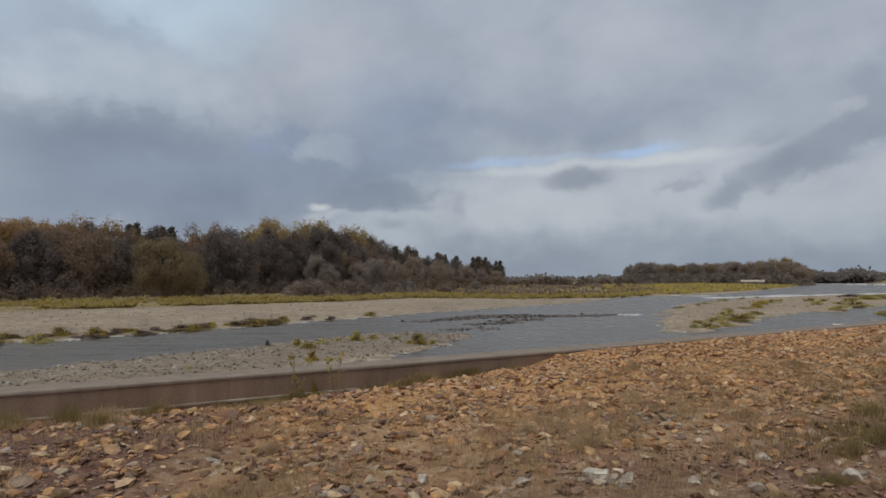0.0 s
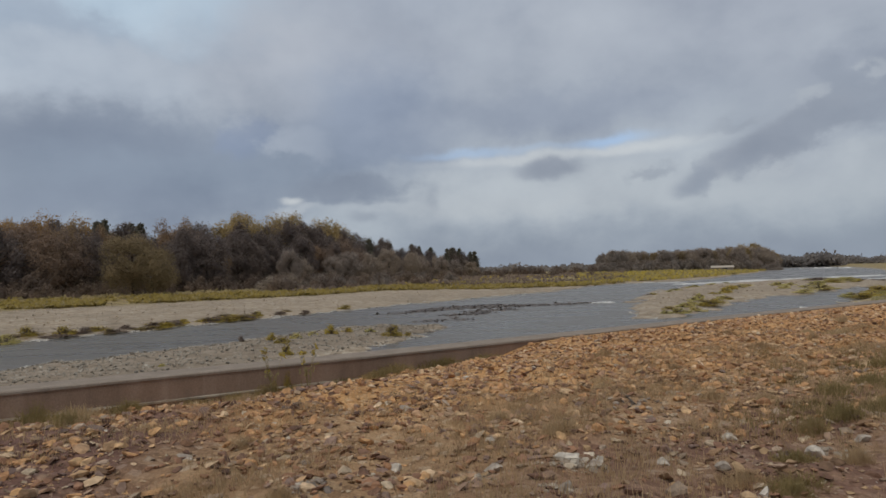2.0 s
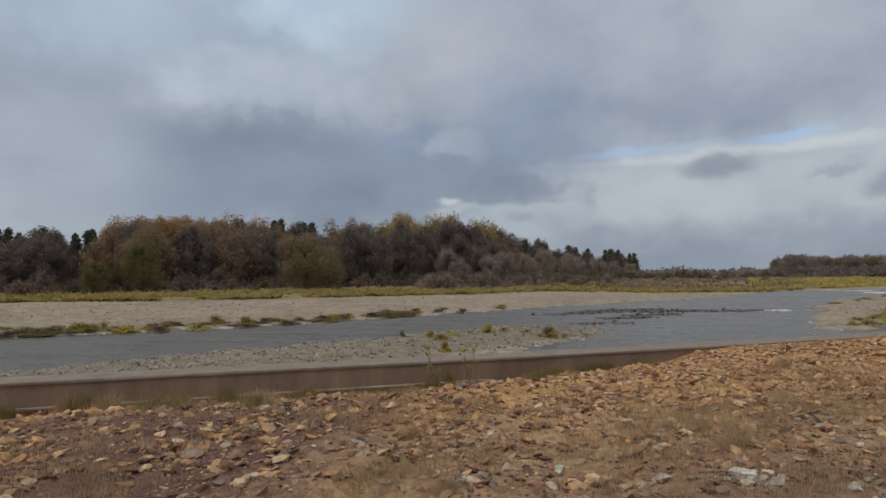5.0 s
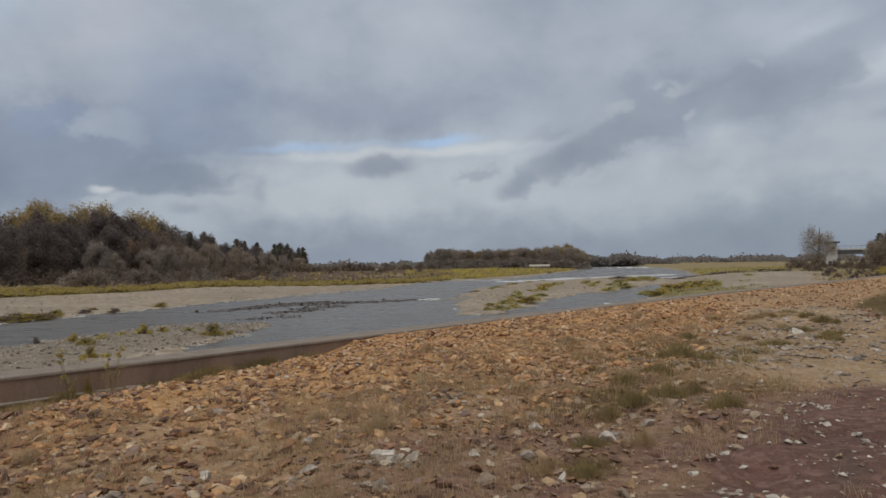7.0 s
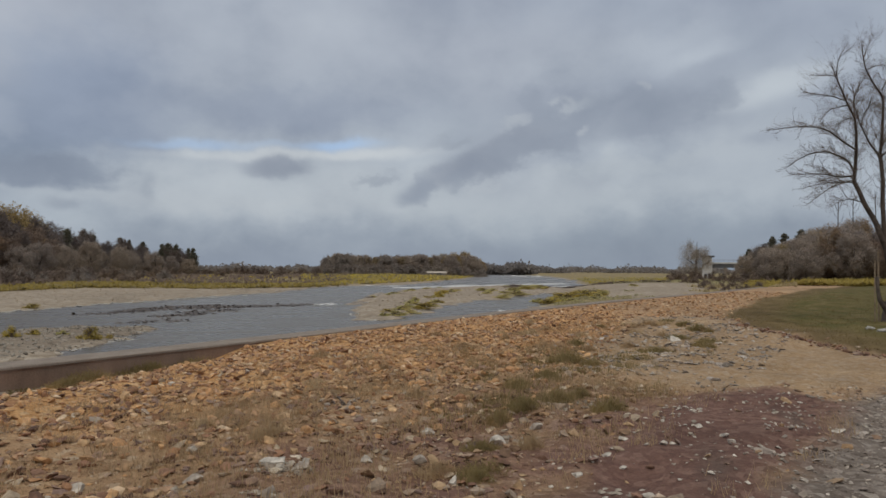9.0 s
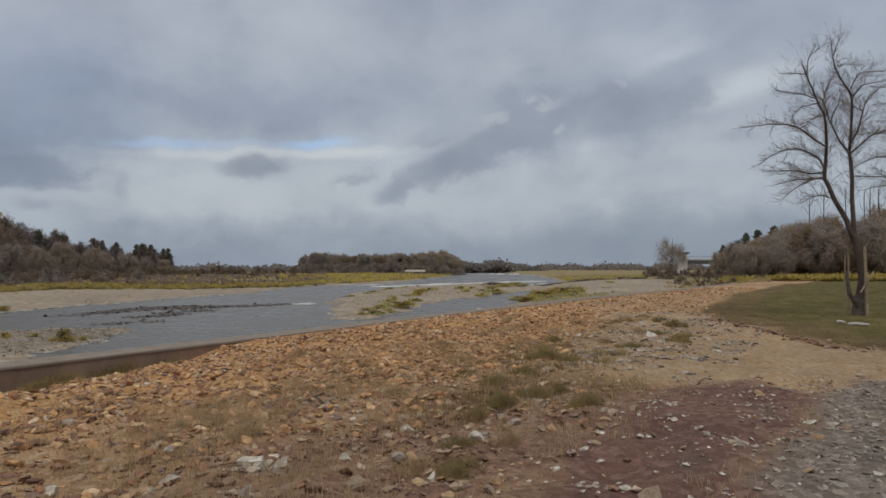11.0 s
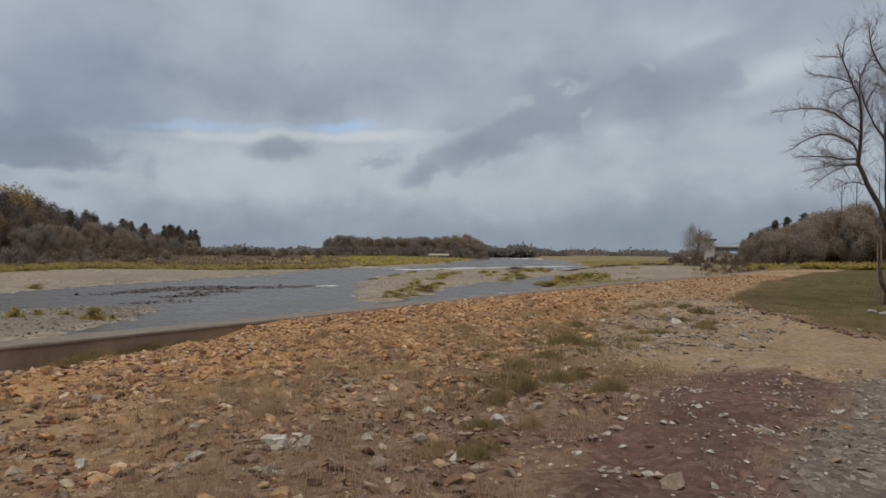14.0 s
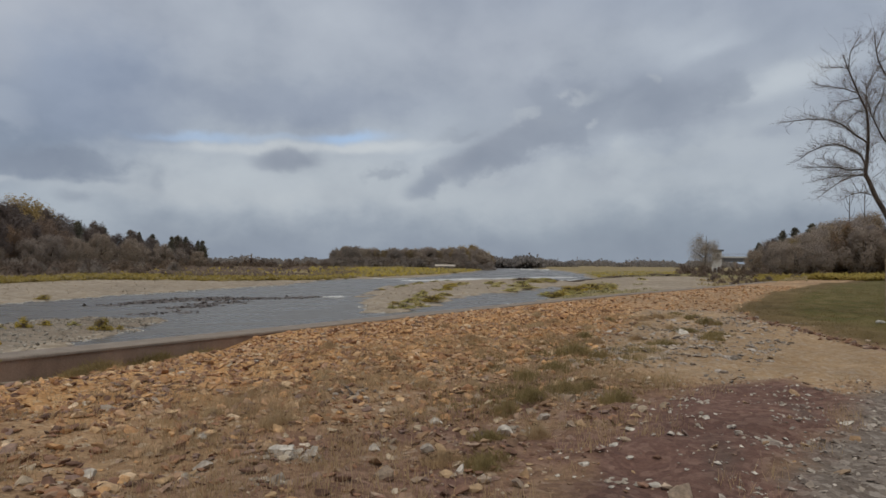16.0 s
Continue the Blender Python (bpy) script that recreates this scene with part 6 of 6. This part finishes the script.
def flowering_weed(x, y, seed):
    """Thin tall stems with small yellow flower heads."""
    r = np.random.RandomState(seed)
    plant_ob = tagged(new("flowering_weed"), "thin tall weed with yellow flowers beside the wall", "weeds", "flowering weeds by the wall")
    stems, heads, leaves = [], [], []
    for k in range(5):
        a, h = r.uniform(0, 6.28), r.uniform(0.42, 0.85)
        tip = np.array([math.cos(a) * 0.16, math.sin(a) * 0.16, h])
        stems.append(tube([(0, 0, -0.03), tuple(tip * (0.4, 0.4, 0.5)), tuple(tip)], [0.006, 0.005, 0.003], 4))
        heads.append(tip + r.normal(0, 0.02, (9, 3)))
        leaves.append(tip * (0.5, 0.5, 0.5) + r.normal(0, 0.05, (4, 3)))
    part("stem_framework", *joined(stems), MAT_OLIVE, plant_ob)
    for h in heads:
        part("flower_head", *quads(r, h, 0.035, 0.035), MAT_YELLOW, plant_ob, "small yellow flower cluster")
    part("foliage", *quads(r, np.concatenate(leaves), 0.03, 0.09), MAT_OLIVE, plant_ob)
    plant_ob.location = (x, y, ground_at(x, y))
    return plant_ob


def edge_weeds():
    """A broken fringe of weeds along the far water's edge and over the bars."""
    r = np.random.RandomState(88)
    made, kinds = 0, [(MAT_TUFT, "olive green weed tuft among the stones"), (MAT_YELLOW, "yellow flowering weed clump on gravel"), (MAT_SHRUB, "dark brown dry weed clump on gravel")]
    while made < 80:
        k = r.uniform()
        x, y = -50 + 36 * k + r.normal(0, 2.5), 22 + float(np.interp(k, [0, 0.45, 0.65, 0.78, 0.94, 1], [0, 13.7, 20.3, 28, 38.6, 43])) + r.normal(0, 2.5)
        z = ground_at(x, y)
        if WATER + 0.02 < z < WATER + 0.2:
            m, label = kinds[r.randint(3)]
            bar_weed(x, y, r.uniform(0.8, 2.4), r.uniform(0.18, 0.5), m, label)
            made += 1
    for s in np.arange(-16, -1.2, 0.42):
        if r.uniform() < 0.75:
            x, y = to_xy(np.float64(s + r.uniform(-0.2, 0.2)), np.float64(-r.uniform(0.12, 0.5) - (0.6 * r.uniform() if s < -9 else 0)))
            m, label = (MAT_TUFT, "olive green weed tuft among the stones") if r.uniform() < 0.7 else (MAT_STRAW, "dry straw coloured grass tuft on the bank")
            tuft(float(x), float(y), r.uniform(0.3, 0.75), r.uniform(0.12, 0.3) + (0.15 if s < -9 else 0), m, label)
    for k in range(26):
        x, y = 8.0 + 6.5 * r.uniform() + r.normal(0, 0.8), 10.5 + 6.0 * r.uniform()
        if inside(x, y, LAWN) < -0.6 and inside(x, y, RUBBLE) > -1.5:
            m, label = [(MAT_TUFT, "olive green weed tuft among the stones"), (MAT_STRAW, "dry straw coloured grass tuft on the bank")][r.randint(2)]
            tuft(float(x), float(y), r.uniform(0.25, 0.7), r.uniform(0.10, 0.18), m, label)
    for k in range(34):
        x, y = to_xy(r.uniform(-14, 10), r.uniform(-9.5, -2.5))
        if np.hypot(x, y) > 4 and max(inside(x, y, p) for p in (SOIL, GREY, SAND, LAWN)) < -1.0:
            tuft(float(x), float(y), r.uniform(0.2, 0.45), r.uniform(0.12, 0.2), MAT_STRAW, "dry straw coloured grass tuft on the bank")


def crumble(x, y, wide, deep, count, lo, hi, mat, seed, label):
    """A low patch where a pale stone has fallen to pieces: chips lying close together."""
    r = np.random.RandomState(seed)
    a, q = r.uniform(0, 6.283, count), r.uniform(0, 1, count) ** 0.7
    px, py = x + np.cos(a) * q * wide / 2, y + np.sin(a) * q * deep / 2
    heap = stones("stone_chips", mat, px, py, (lo + (hi - lo) * r.uniform(size=count) ** 1.6) * (1.2 - 0.6 * q), label, seed, 0.5, 1, 0.15)
    heap["category"] = "stone chips"
    return heap


for k, (fs, fn) in enumerate(((-6.0, -0.45), (-5.4, -0.55))):
    fx, fy = to_xy(np.float64(fs), np.float64(fn))
    flowering_weed(float(fx), float(fy), 500 + k)
rock(3.00, 5.84, 0.17, 0.14, MAT_WHITESTONE, "pale broken stone lying on the gravel bank")
rock(2.56, 6.53, 0.15, 0.06, MAT_WHITESTONE, "pale broken stone lying on the gravel bank")
rock(1.69, 5.67, 0.11, 0.07, MAT_WHITESTONE, "pale broken stone lying on the gravel bank")
rock(1.56, 4.88, 0.16, 0.09, MAT_BUFF, "buff angular rock half sunk in soil")
rock(2.05, 5.36, 0.12, 0.07, MAT_GREYSTONE, "grey broken stone lying on the gravel bank")
rock(2.09, 4.75, 0.08, 0.08, MAT_WHITESTONE, "pale broken stone lying on the gravel bank")
rock(3.67, 6.38, 0.13, 0.07, MAT_GREYSTONE, "grey broken stone lying on the gravel bank")
rock(4.33, 7.03, 0.24, 0.10, MAT_BUFF, "buff angular rock half sunk in soil")
rock(3.37, 3.83, 0.17, 0.13, MAT_BUFF, "buff angular rock half sunk in soil")
rock(3.35, 4.09, 0.11, 0.04, MAT_WHITESTONE, "pale broken stone lying on the gravel bank")
rock(3.61, 4.99, 0.08, 0.03, MAT_WHITESTONE, "pale broken stone lying on the gravel bank")
rock(4.10, 5.47, 0.13, 0.05, MAT_WHITESTONE, "pale broken stone lying on the gravel bank")
rock(3.10, 4.64, 0.09, 0.04, MAT_WHITESTONE, "pale broken stone lying on the gravel bank")
rock(3.55, 4.69, 0.08, 0.03, MAT_WHITESTONE, "pale broken stone lying on the gravel bank")
rock(0.90, 5.62, 0.23, 0.06, MAT_WHITESTONE, "pale broken stone lying on the gravel bank")
rock(1.10, 5.60, 0.15, 0.05, MAT_GREYSTONE, "grey broken stone lying on the gravel bank")
rock(0.79, 5.02, 0.18, 0.09, MAT_GREYSTONE, "grey broken stone lying on the gravel bank")
rock(0.34, 5.63, 0.17, 0.08, MAT_GREYSTONE, "grey broken stone lying on the gravel bank")
rock(0.32, 6.34, 0.12, 0.07, MAT_WHITESTONE, "pale broken stone lying on the gravel bank")
rock(-0.48, 5.76, 0.10, 0.06, MAT_WHITESTONE, "pale broken stone lying on the gravel bank")
rock(0.63, 6.02, 0.09, 0.07, MAT_BUFF, "buff angular rock half sunk in soil")
rock(0.97, 6.41, 0.09, 0.08, MAT_ORANGE, "rusty orange broken rock on the bank")
rock(0.16, 10.19, 0.12, 0.07, MAT_WHITESTONE, "pale broken stone lying on the gravel bank")
rock(-0.56, 8.02, 0.21, 0.06, MAT_GREYSTONE, "grey broken stone lying on the gravel bank")
rock(1.17, 5.65, 0.10, 0.08, MAT_WHITESTONE, "pale broken stone lying on the gravel bank")
rock(5.12, 5.25, 0.11, 0.04, MAT_WHITESTONE, "pale broken stone lying on the gravel bank")
rock(5.01, 5.05, 0.09, 0.04, MAT_WHITESTONE, "pale broken stone lying on the gravel bank")
rock(5.22, 4.84, 0.18, 0.05, MAT_GREYSTONE, "grey broken stone lying on the gravel bank")
rock(6.34, 5.00, 0.14, 0.04, MAT_WHITESTONE, "pale broken stone lying on the gravel bank")
rock(11.18, 13.21, 0.40, 0.08, MAT_WHITESTONE, "pale broken stone lying on the gravel bank")
rock(5.30, 3.57, 0.10, 0.03, MAT_WHITESTONE, "pale broken stone lying on the gravel bank")
rock(5.17, 5.65, 0.09, 0.04, MAT_WHITESTONE, "pale broken stone lying on the gravel bank")
rock(4.41, 5.15, 0.09, 0.04, MAT_WHITESTONE, "pale broken stone lying on the gravel bank")
rock(4.22, 5.01, 0.08, 0.04, MAT_WHITESTONE, "pale broken stone lying on the gravel bank")
rock(2.69, 8.56, 0.22, 0.07, MAT_GREYSTONE, "grey broken stone lying on the gravel bank")
rock(5.59, 12.94, 0.21, 0.09, MAT_ORANGE, "rusty orange broken rock on the bank")
rock(1.98, 8.45, 0.11, 0.07, MAT_ORANGE, "rusty orange broken rock on the bank")
rock(6.95, 13.48, 0.20, 0.11, MAT_ORANGE, "rusty orange broken rock on the bank")
rock(-3.53, 7.00, 0.16, 0.06, MAT_WHITESTONE, "pale broken stone lying on the gravel bank")
rock(-4.12, 6.83, 0.13, 0.07, MAT_BUFF, "buff angular rock half sunk in soil")
rock(-2.98, 6.19, 0.21, 0.07, MAT_ORANGE, "rusty orange broken rock on the bank")
rock(-3.19, 5.88, 0.13, 0.11, MAT_ORANGE, "rusty orange broken rock on the bank")
rock(-3.65, 5.32, 0.22, 0.06, MAT_BUFF, "buff angular rock half sunk in soil")
rock(-3.69, 6.41, 0.13, 0.08, MAT_ORANGE, "rusty orange broken rock on the bank")
rock(-2.31, 6.03, 0.15, 0.06, MAT_GREYSTONE, "grey broken stone lying on the gravel bank")
rock(-4.03, 6.28, 0.09, 0.07, MAT_ORANGE, "rusty orange broken rock on the bank")
rock(-2.55, 5.83, 0.11, 0.05, MAT_BUFF, "buff angular rock half sunk in soil")
rock(-4.13, 7.51, 0.13, 0.05, MAT_BUFF, "buff angular rock half sunk in soil")
rock(-4.30, 6.14, 0.14, 0.07, MAT_GREYSTONE, "grey broken stone lying on the gravel bank")
rock(-1.90, 7.33, 0.10, 0.05, MAT_WHITESTONE, "pale broken stone lying on the gravel bank")
tuft(3.43, 6.73, 0.27, 0.21, MAT_TUFT, "olive green weed tuft among the stones")
tuft(3.85, 6.98, 0.35, 0.23, MAT_TUFT, "olive green weed tuft among the stones")
tuft(4.52, 7.41, 0.42, 0.25, MAT_TUFT, "olive green weed tuft among the stones")
tuft(4.96, 7.55, 0.29, 0.19, MAT_TUFT, "olive green weed tuft among the stones")
tuft(4.85, 6.76, 0.39, 0.21, MAT_TUFT, "olive green weed tuft among the stones")
tuft(4.59, 8.52, 0.39, 0.17, MAT_TUFT, "olive green weed tuft among the stones")
tuft(6.52, 10.41, 0.59, 0.26, MAT_TUFT, "olive green weed tuft among the stones")
tuft(5.44, 9.17, 0.43, 0.20, MAT_TUFT, "olive green weed tuft among the stones")
tuft(6.78, 9.97, 0.38, 0.17, MAT_TUFT, "olive green weed tuft among the stones")
tuft(2.28, 4.81, 0.30, 0.14, MAT_TUFT, "olive green weed tuft among the stones")
tuft(2.7, 5.6, 0.35, 0.12, MAT_TUFT, "olive green weed tuft among the stones")
tuft(2.45, 5.0, 0.4, 0.12, MAT_TUFT, "olive green weed tuft among the stones")
tuft(2.1, 5.15, 0.35, 0.12, MAT_STRAW, "dry straw coloured grass tuft on the bank")
tuft(3.15, 5.54, 0.26, 0.17, MAT_STRAW, "dry straw coloured grass tuft on the bank")
tuft(3.02, 8.18, 0.28, 0.15, MAT_STRAW, "dry straw coloured grass tuft on the bank")
tuft(3.53, 7.96, 0.28, 0.18, MAT_STRAW, "dry straw coloured grass tuft on the bank")
tuft(1.94, 9.09, 0.37, 0.16, MAT_STRAW, "dry straw coloured grass tuft on the bank")
tuft(3.34, 10.74, 0.36, 0.16, MAT_STRAW, "dry straw coloured grass tuft on the bank")
tuft(11.10, 12.20, 0.50, 0.23, MAT_TUFT, "olive green weed tuft among the stones")
tuft(13.04, 14.57, 0.51, 0.24, MAT_TUFT, "olive green weed tuft among the stones")
tuft(-5.43, 7.30, 0.59, 0.24, MAT_TUFT, "olive green weed tuft among the stones")
tuft(-4.42, 7.91, 0.41, 0.23, MAT_TUFT, "olive green weed tuft among the stones")
tuft(-4.15, 8.80, 0.38, 0.20, MAT_TUFT, "olive green weed tuft among the stones")
tuft(-5.14, 7.67, 0.48, 0.20, MAT_STRAW, "dry straw coloured grass tuft on the bank")
tuft(-3.05, 9.59, 0.24, 0.13, MAT_TUFT, "olive green weed tuft among the stones")
tuft(-3.43, 11.76, 0.59, 0.12, MAT_TUFT, "olive green weed tuft among the stones")
tuft(-4.09, 11.30, 0.48, 0.13, MAT_TUFT, "olive green weed tuft among the stones")
tuft(-0.08, 14.29, 0.57, 0.11, MAT_TUFT, "olive green weed tuft among the stones")
tuft(-0.69, 13.85, 0.56, 0.10, MAT_TUFT, "olive green weed tuft among the stones")
tuft(-2.95, 12.29, 0.14, 0.47, MAT_YELLOW, "yellow flowering weed clump on gravel")
tuft(-2.70, 12.83, 0.11, 0.42, MAT_YELLOW, "yellow flowering weed clump on gravel")
tuft(-3.10, 12.02, 0.12, 0.44, MAT_YELLOW, "yellow flowering weed clump on gravel")
bar_weed(-11.34, 36.92, 0.37, 0.37, MAT_SHRUB, "dark brown dry weed clump on gravel")
bar_weed(-9.94, 37.94, 0.63, 0.51, MAT_YELLOW, "yellow flowering weed clump on gravel")
bar_weed(-8.75, 35.46, 0.77, 0.41, MAT_YELLOW, "yellow flowering weed clump on gravel")
bar_weed(-8.58, 37.63, 0.69, 0.37, MAT_BARWEED, "pale green weed clump on the river bar")
bar_weed(-8.11, 39.71, 0.59, 0.33, MAT_BARWEED, "pale green weed clump on the river bar")
bar_weed(-7.04, 39.72, 0.78, 0.65, MAT_YELLOW, "yellow flowering weed clump on gravel")
bar_weed(-3.58, 39.77, 1.10, 0.77, MAT_YELLOW, "yellow flowering weed clump on gravel")
bar_weed(-4.99, 41.24, 0.67, 0.27, MAT_BARWEED, "pale green weed clump on the river bar")
bar_weed(-7.56, 31.13, 0.57, 0.57, MAT_YELLOW, "yellow flowering weed clump on gravel")
bar_weed(-2.76, 40.50, 0.52, 0.26, MAT_YELLOW, "yellow flowering weed clump on gravel")
bar_weed(-6.35, 41.23, 0.68, 0.27, MAT_YELLOW, "yellow flowering weed clump on gravel")
bar_weed(-11.54, 27.28, 0.33, 0.12, MAT_BARWEED, "pale green weed clump on the river bar")
bar_weed(-35.09, 37.77, 1.07, 0.43, MAT_SHRUB, "dark brown dry weed clump on gravel")
bar_weed(-33.20, 37.95, 1.77, 0.71, MAT_YELLOW, "yellow flowering weed clump on gravel")
bar_weed(-32.14, 38.86, 0.86, 0.86, MAT_BARWEED, "pale green weed clump on the river bar")
bar_weed(-30.62, 39.00, 1.79, 0.64, MAT_YELLOW, "yellow flowering weed clump on gravel")
bar_weed(-28.93, 39.98, 1.31, 0.44, MAT_SHRUB, "dark brown dry weed clump on gravel")
bar_weed(-27.36, 41.88, 1.50, 0.68, MAT_BARWEED, "pale green weed clump on the river bar")
bar_weed(-27.69, 44.76, 1.20, 0.80, MAT_YELLOW, "yellow flowering weed clump on gravel")
bar_weed(-25.96, 45.94, 1.46, 0.73, MAT_YELLOW, "yellow flowering weed clump on gravel")
bar_weed(-25.25, 47.08, 1.24, 0.50, MAT_SHRUB, "dark brown dry weed clump on gravel")
bar_weed(-23.52, 49.52, 1.03, 0.39, MAT_SHRUB, "dark brown dry weed clump on gravel")
bar_weed(-21.48, 53.52, 1.19, 0.41, MAT_SHRUB, "dark brown dry weed clump on gravel")
bar_weed(-19.86, 55.76, 1.90, 0.47, MAT_SHRUB, "dark brown dry weed clump on gravel")
bar_weed(-18.89, 57.33, 0.49, 0.58, MAT_SHRUB, "dark brown dry weed clump on gravel")
bar_weed(-17.57, 61.53, 1.24, 0.52, MAT_YELLOW, "yellow flowering weed clump on gravel")
bar_weed(-16.15, 64.34, 1.29, 0.38, MAT_SHRUB, "dark brown dry weed clump on gravel")
bar_weed(-11.17, 70.71, 1.51, 0.46, MAT_YELLOW, "yellow flowering weed clump on gravel")
bar_weed(15.59, 51.83, 0.70, 0.35, MAT_BARWEED, "pale green weed clump on the river bar")
bar_weed(16.89, 52.75, 1.79, 0.45, MAT_BARWEED, "pale green weed clump on the river bar")
bar_weed(19.50, 56.53, 1.64, 0.48, MAT_BARWEED, "pale green weed clump on the river bar")
bar_weed(22.62, 62.03, 2.14, 0.64, MAT_YELLOW, "yellow flowering weed clump on gravel")
bar_weed(27.47, 71.22, 1.86, 0.49, MAT_BARWEED, "pale green weed clump on the river bar")
bar_weed(35.45, 89.84, 2.35, 0.63, MAT_YELLOW, "yellow flowering weed clump on gravel")
bar_weed(41.05, 100.49, 1.76, 0.44, MAT_BARWEED, "pale green weed clump on the river bar")
bar_weed(41.13, 82.81, 3.00, 0.52, MAT_BARWEED, "pale green weed clump on the river bar")
bar_weed(47.89, 91.76, 3.69, 0.67, MAT_BARWEED, "pale green weed clump on the river bar")
bar_weed(57.58, 106.16, 2.93, 0.49, MAT_YELLOW, "yellow flowering weed clump on gravel")
bar_weed(64.22, 124.35, 5.67, 0.68, MAT_SHRUB, "dark brown dry weed clump on gravel")
bar_weed(41.65, 71.17, 3.32, 0.46, MAT_BARWEED, "pale green weed clump on the river bar")
bar_weed(47.62, 77.79, 4.39, 0.88, MAT_YELLOW, "yellow flowering weed clump on gravel")
bar_weed(52.90, 81.99, 3.90, 0.94, MAT_YELLOW, "yellow flowering weed clump on gravel")
bar_weed(57.57, 84.78, 3.27, 0.65, MAT_BARWEED, "pale green weed clump on the river bar")
bar_weed(73.94, 98.72, 1.95, 0.49, MAT_BARWEED, "pale green weed clump on the river bar")
bar_weed(94.76, 132.87, 7.77, 0.52, MAT_SHRUB, "dark brown dry weed clump on gravel")
bar_weed(109.78, 139.86, 8.37, 0.56, MAT_SHRUB, "dark brown dry weed clump on gravel")
bar_weed(24.15, 86.30, 1.44, 0.36, MAT_SHRUB, "dark brown dry weed clump on gravel")
weed_band(17.6, 56.5, 28.2, 72.4, 16, 0.90, 0.40, 0.30)
weed_band(23.3, 67.1, 34.4, 88.5, 9, 0.90, 0.40, 0.50)
weed_band(44.1, 92.8, 69.9, 121.8, 16, 1.70, 0.55, 0.35)
weed_band(64.1, 125.3, 71.1, 124.5, 7, 2.20, 0.55, 0.10)
weed_band(22.9, 85.5, 51.0, 132.9, 12, 1.20, 0.35, 0.15)
weed_band(38.1, 67.2, 57.2, 87.5, 16, 1.50, 0.60, 0.45)
weed_band(37.7, 95.4, 41.3, 98.5, 3, 1.30, 0.40, 0.20)
weed_band(41.6, 67.9, 59.7, 86.4, 10, 1.80, 0.60, 0.60)
foam(43.0, 133.0, 58.0, 141.5, 0.22, 2, 2.5, 601)
foam(57.0, 142.0, 97.0, 165.0, 0.26, 3, 2.5, 602)
foam(78.7, 133.7, 89.5, 136.8, 0.20, 2, 4.0, 603)
foam(196.5, 381.9, 201.5, 364.1, 0.70, 2, 14.0, 604)
foam(28.6, 57.8, 29.4, 57.0, 0.10, 2, 0.5, 606)
foam(14.2, 72.1, 16.5, 73.3, 0.12, 2, 1.2, 607)
foam(35.7, 159.9, 47.9, 150.4, 0.16, 1, 3.0, 608)
foam(19.9, 57.4, 21.2, 58.5, 0.10, 2, 0.5, 609)
edge_weeds()
# row of weed clumps added in place of a thin dark bank step
step_line = np.random.RandomState(91)
for k in range(34):
    q = k / 33
    wx, wy = float(np.interp(q, [0, 0.4, 0.75, 1], [71, 80, 88, 95])), float(np.interp(q, [0, 0.4, 0.75, 1], [128.5, 123.7, 117.5, 108]))
    bar_weed(wx + step_line.normal(0, 0.5), wy + step_line.normal(0, 0.7), step_line.uniform(1.4, 3.2), step_line.uniform(0.32, 0.62), MAT_SHRUB, "dark brown dry weed clump on gravel")
crumble(0.97, 5.56, 0.62, 0.34, 150, 0.018, 0.085, MAT_CRUMB, 801, "crumbled pale grey stone lying in chips on the bank")
crumble(0.76, 5.02, 0.30, 0.26, 70, 0.018, 0.075, MAT_CRUMB, 802, "crumbled pale grey stone lying in chips on the bank")
crumble(0.20, 5.45, 0.26, 0.34, 70, 0.018, 0.075, MAT_CRUMB, 803, "crumbled pale grey stone lying in chips on the bank")
crumble(2.95, 8.35, 0.75, 0.60, 90, 0.02, 0.08, MAT_CRUMB, 804, "crumbled pale grey stone lying in chips on the bank")
crumble(2.05, 7.85, 0.60, 0.70, 60, 0.025, 0.11, MAT_GREYSTONE, 805, "patch of grey broken stone chips on the bank")
crumble(3.25, 5.9, 0.5, 0.5, 40, 0.02, 0.08, MAT_CRUMB, 806, "crumbled pale grey stone lying in chips on the bank")
crumble(4.6, 7.2, 0.9, 0.6, 70, 0.02, 0.10, MAT_CRUMB, 807, "crumbled pale grey stone lying in chips on the bank")
crumble(-1.05, 5.05, 0.35, 0.3, 50, 0.02, 0.09, MAT_GREYSTONE, 808, "patch of grey broken stone chips on the bank")
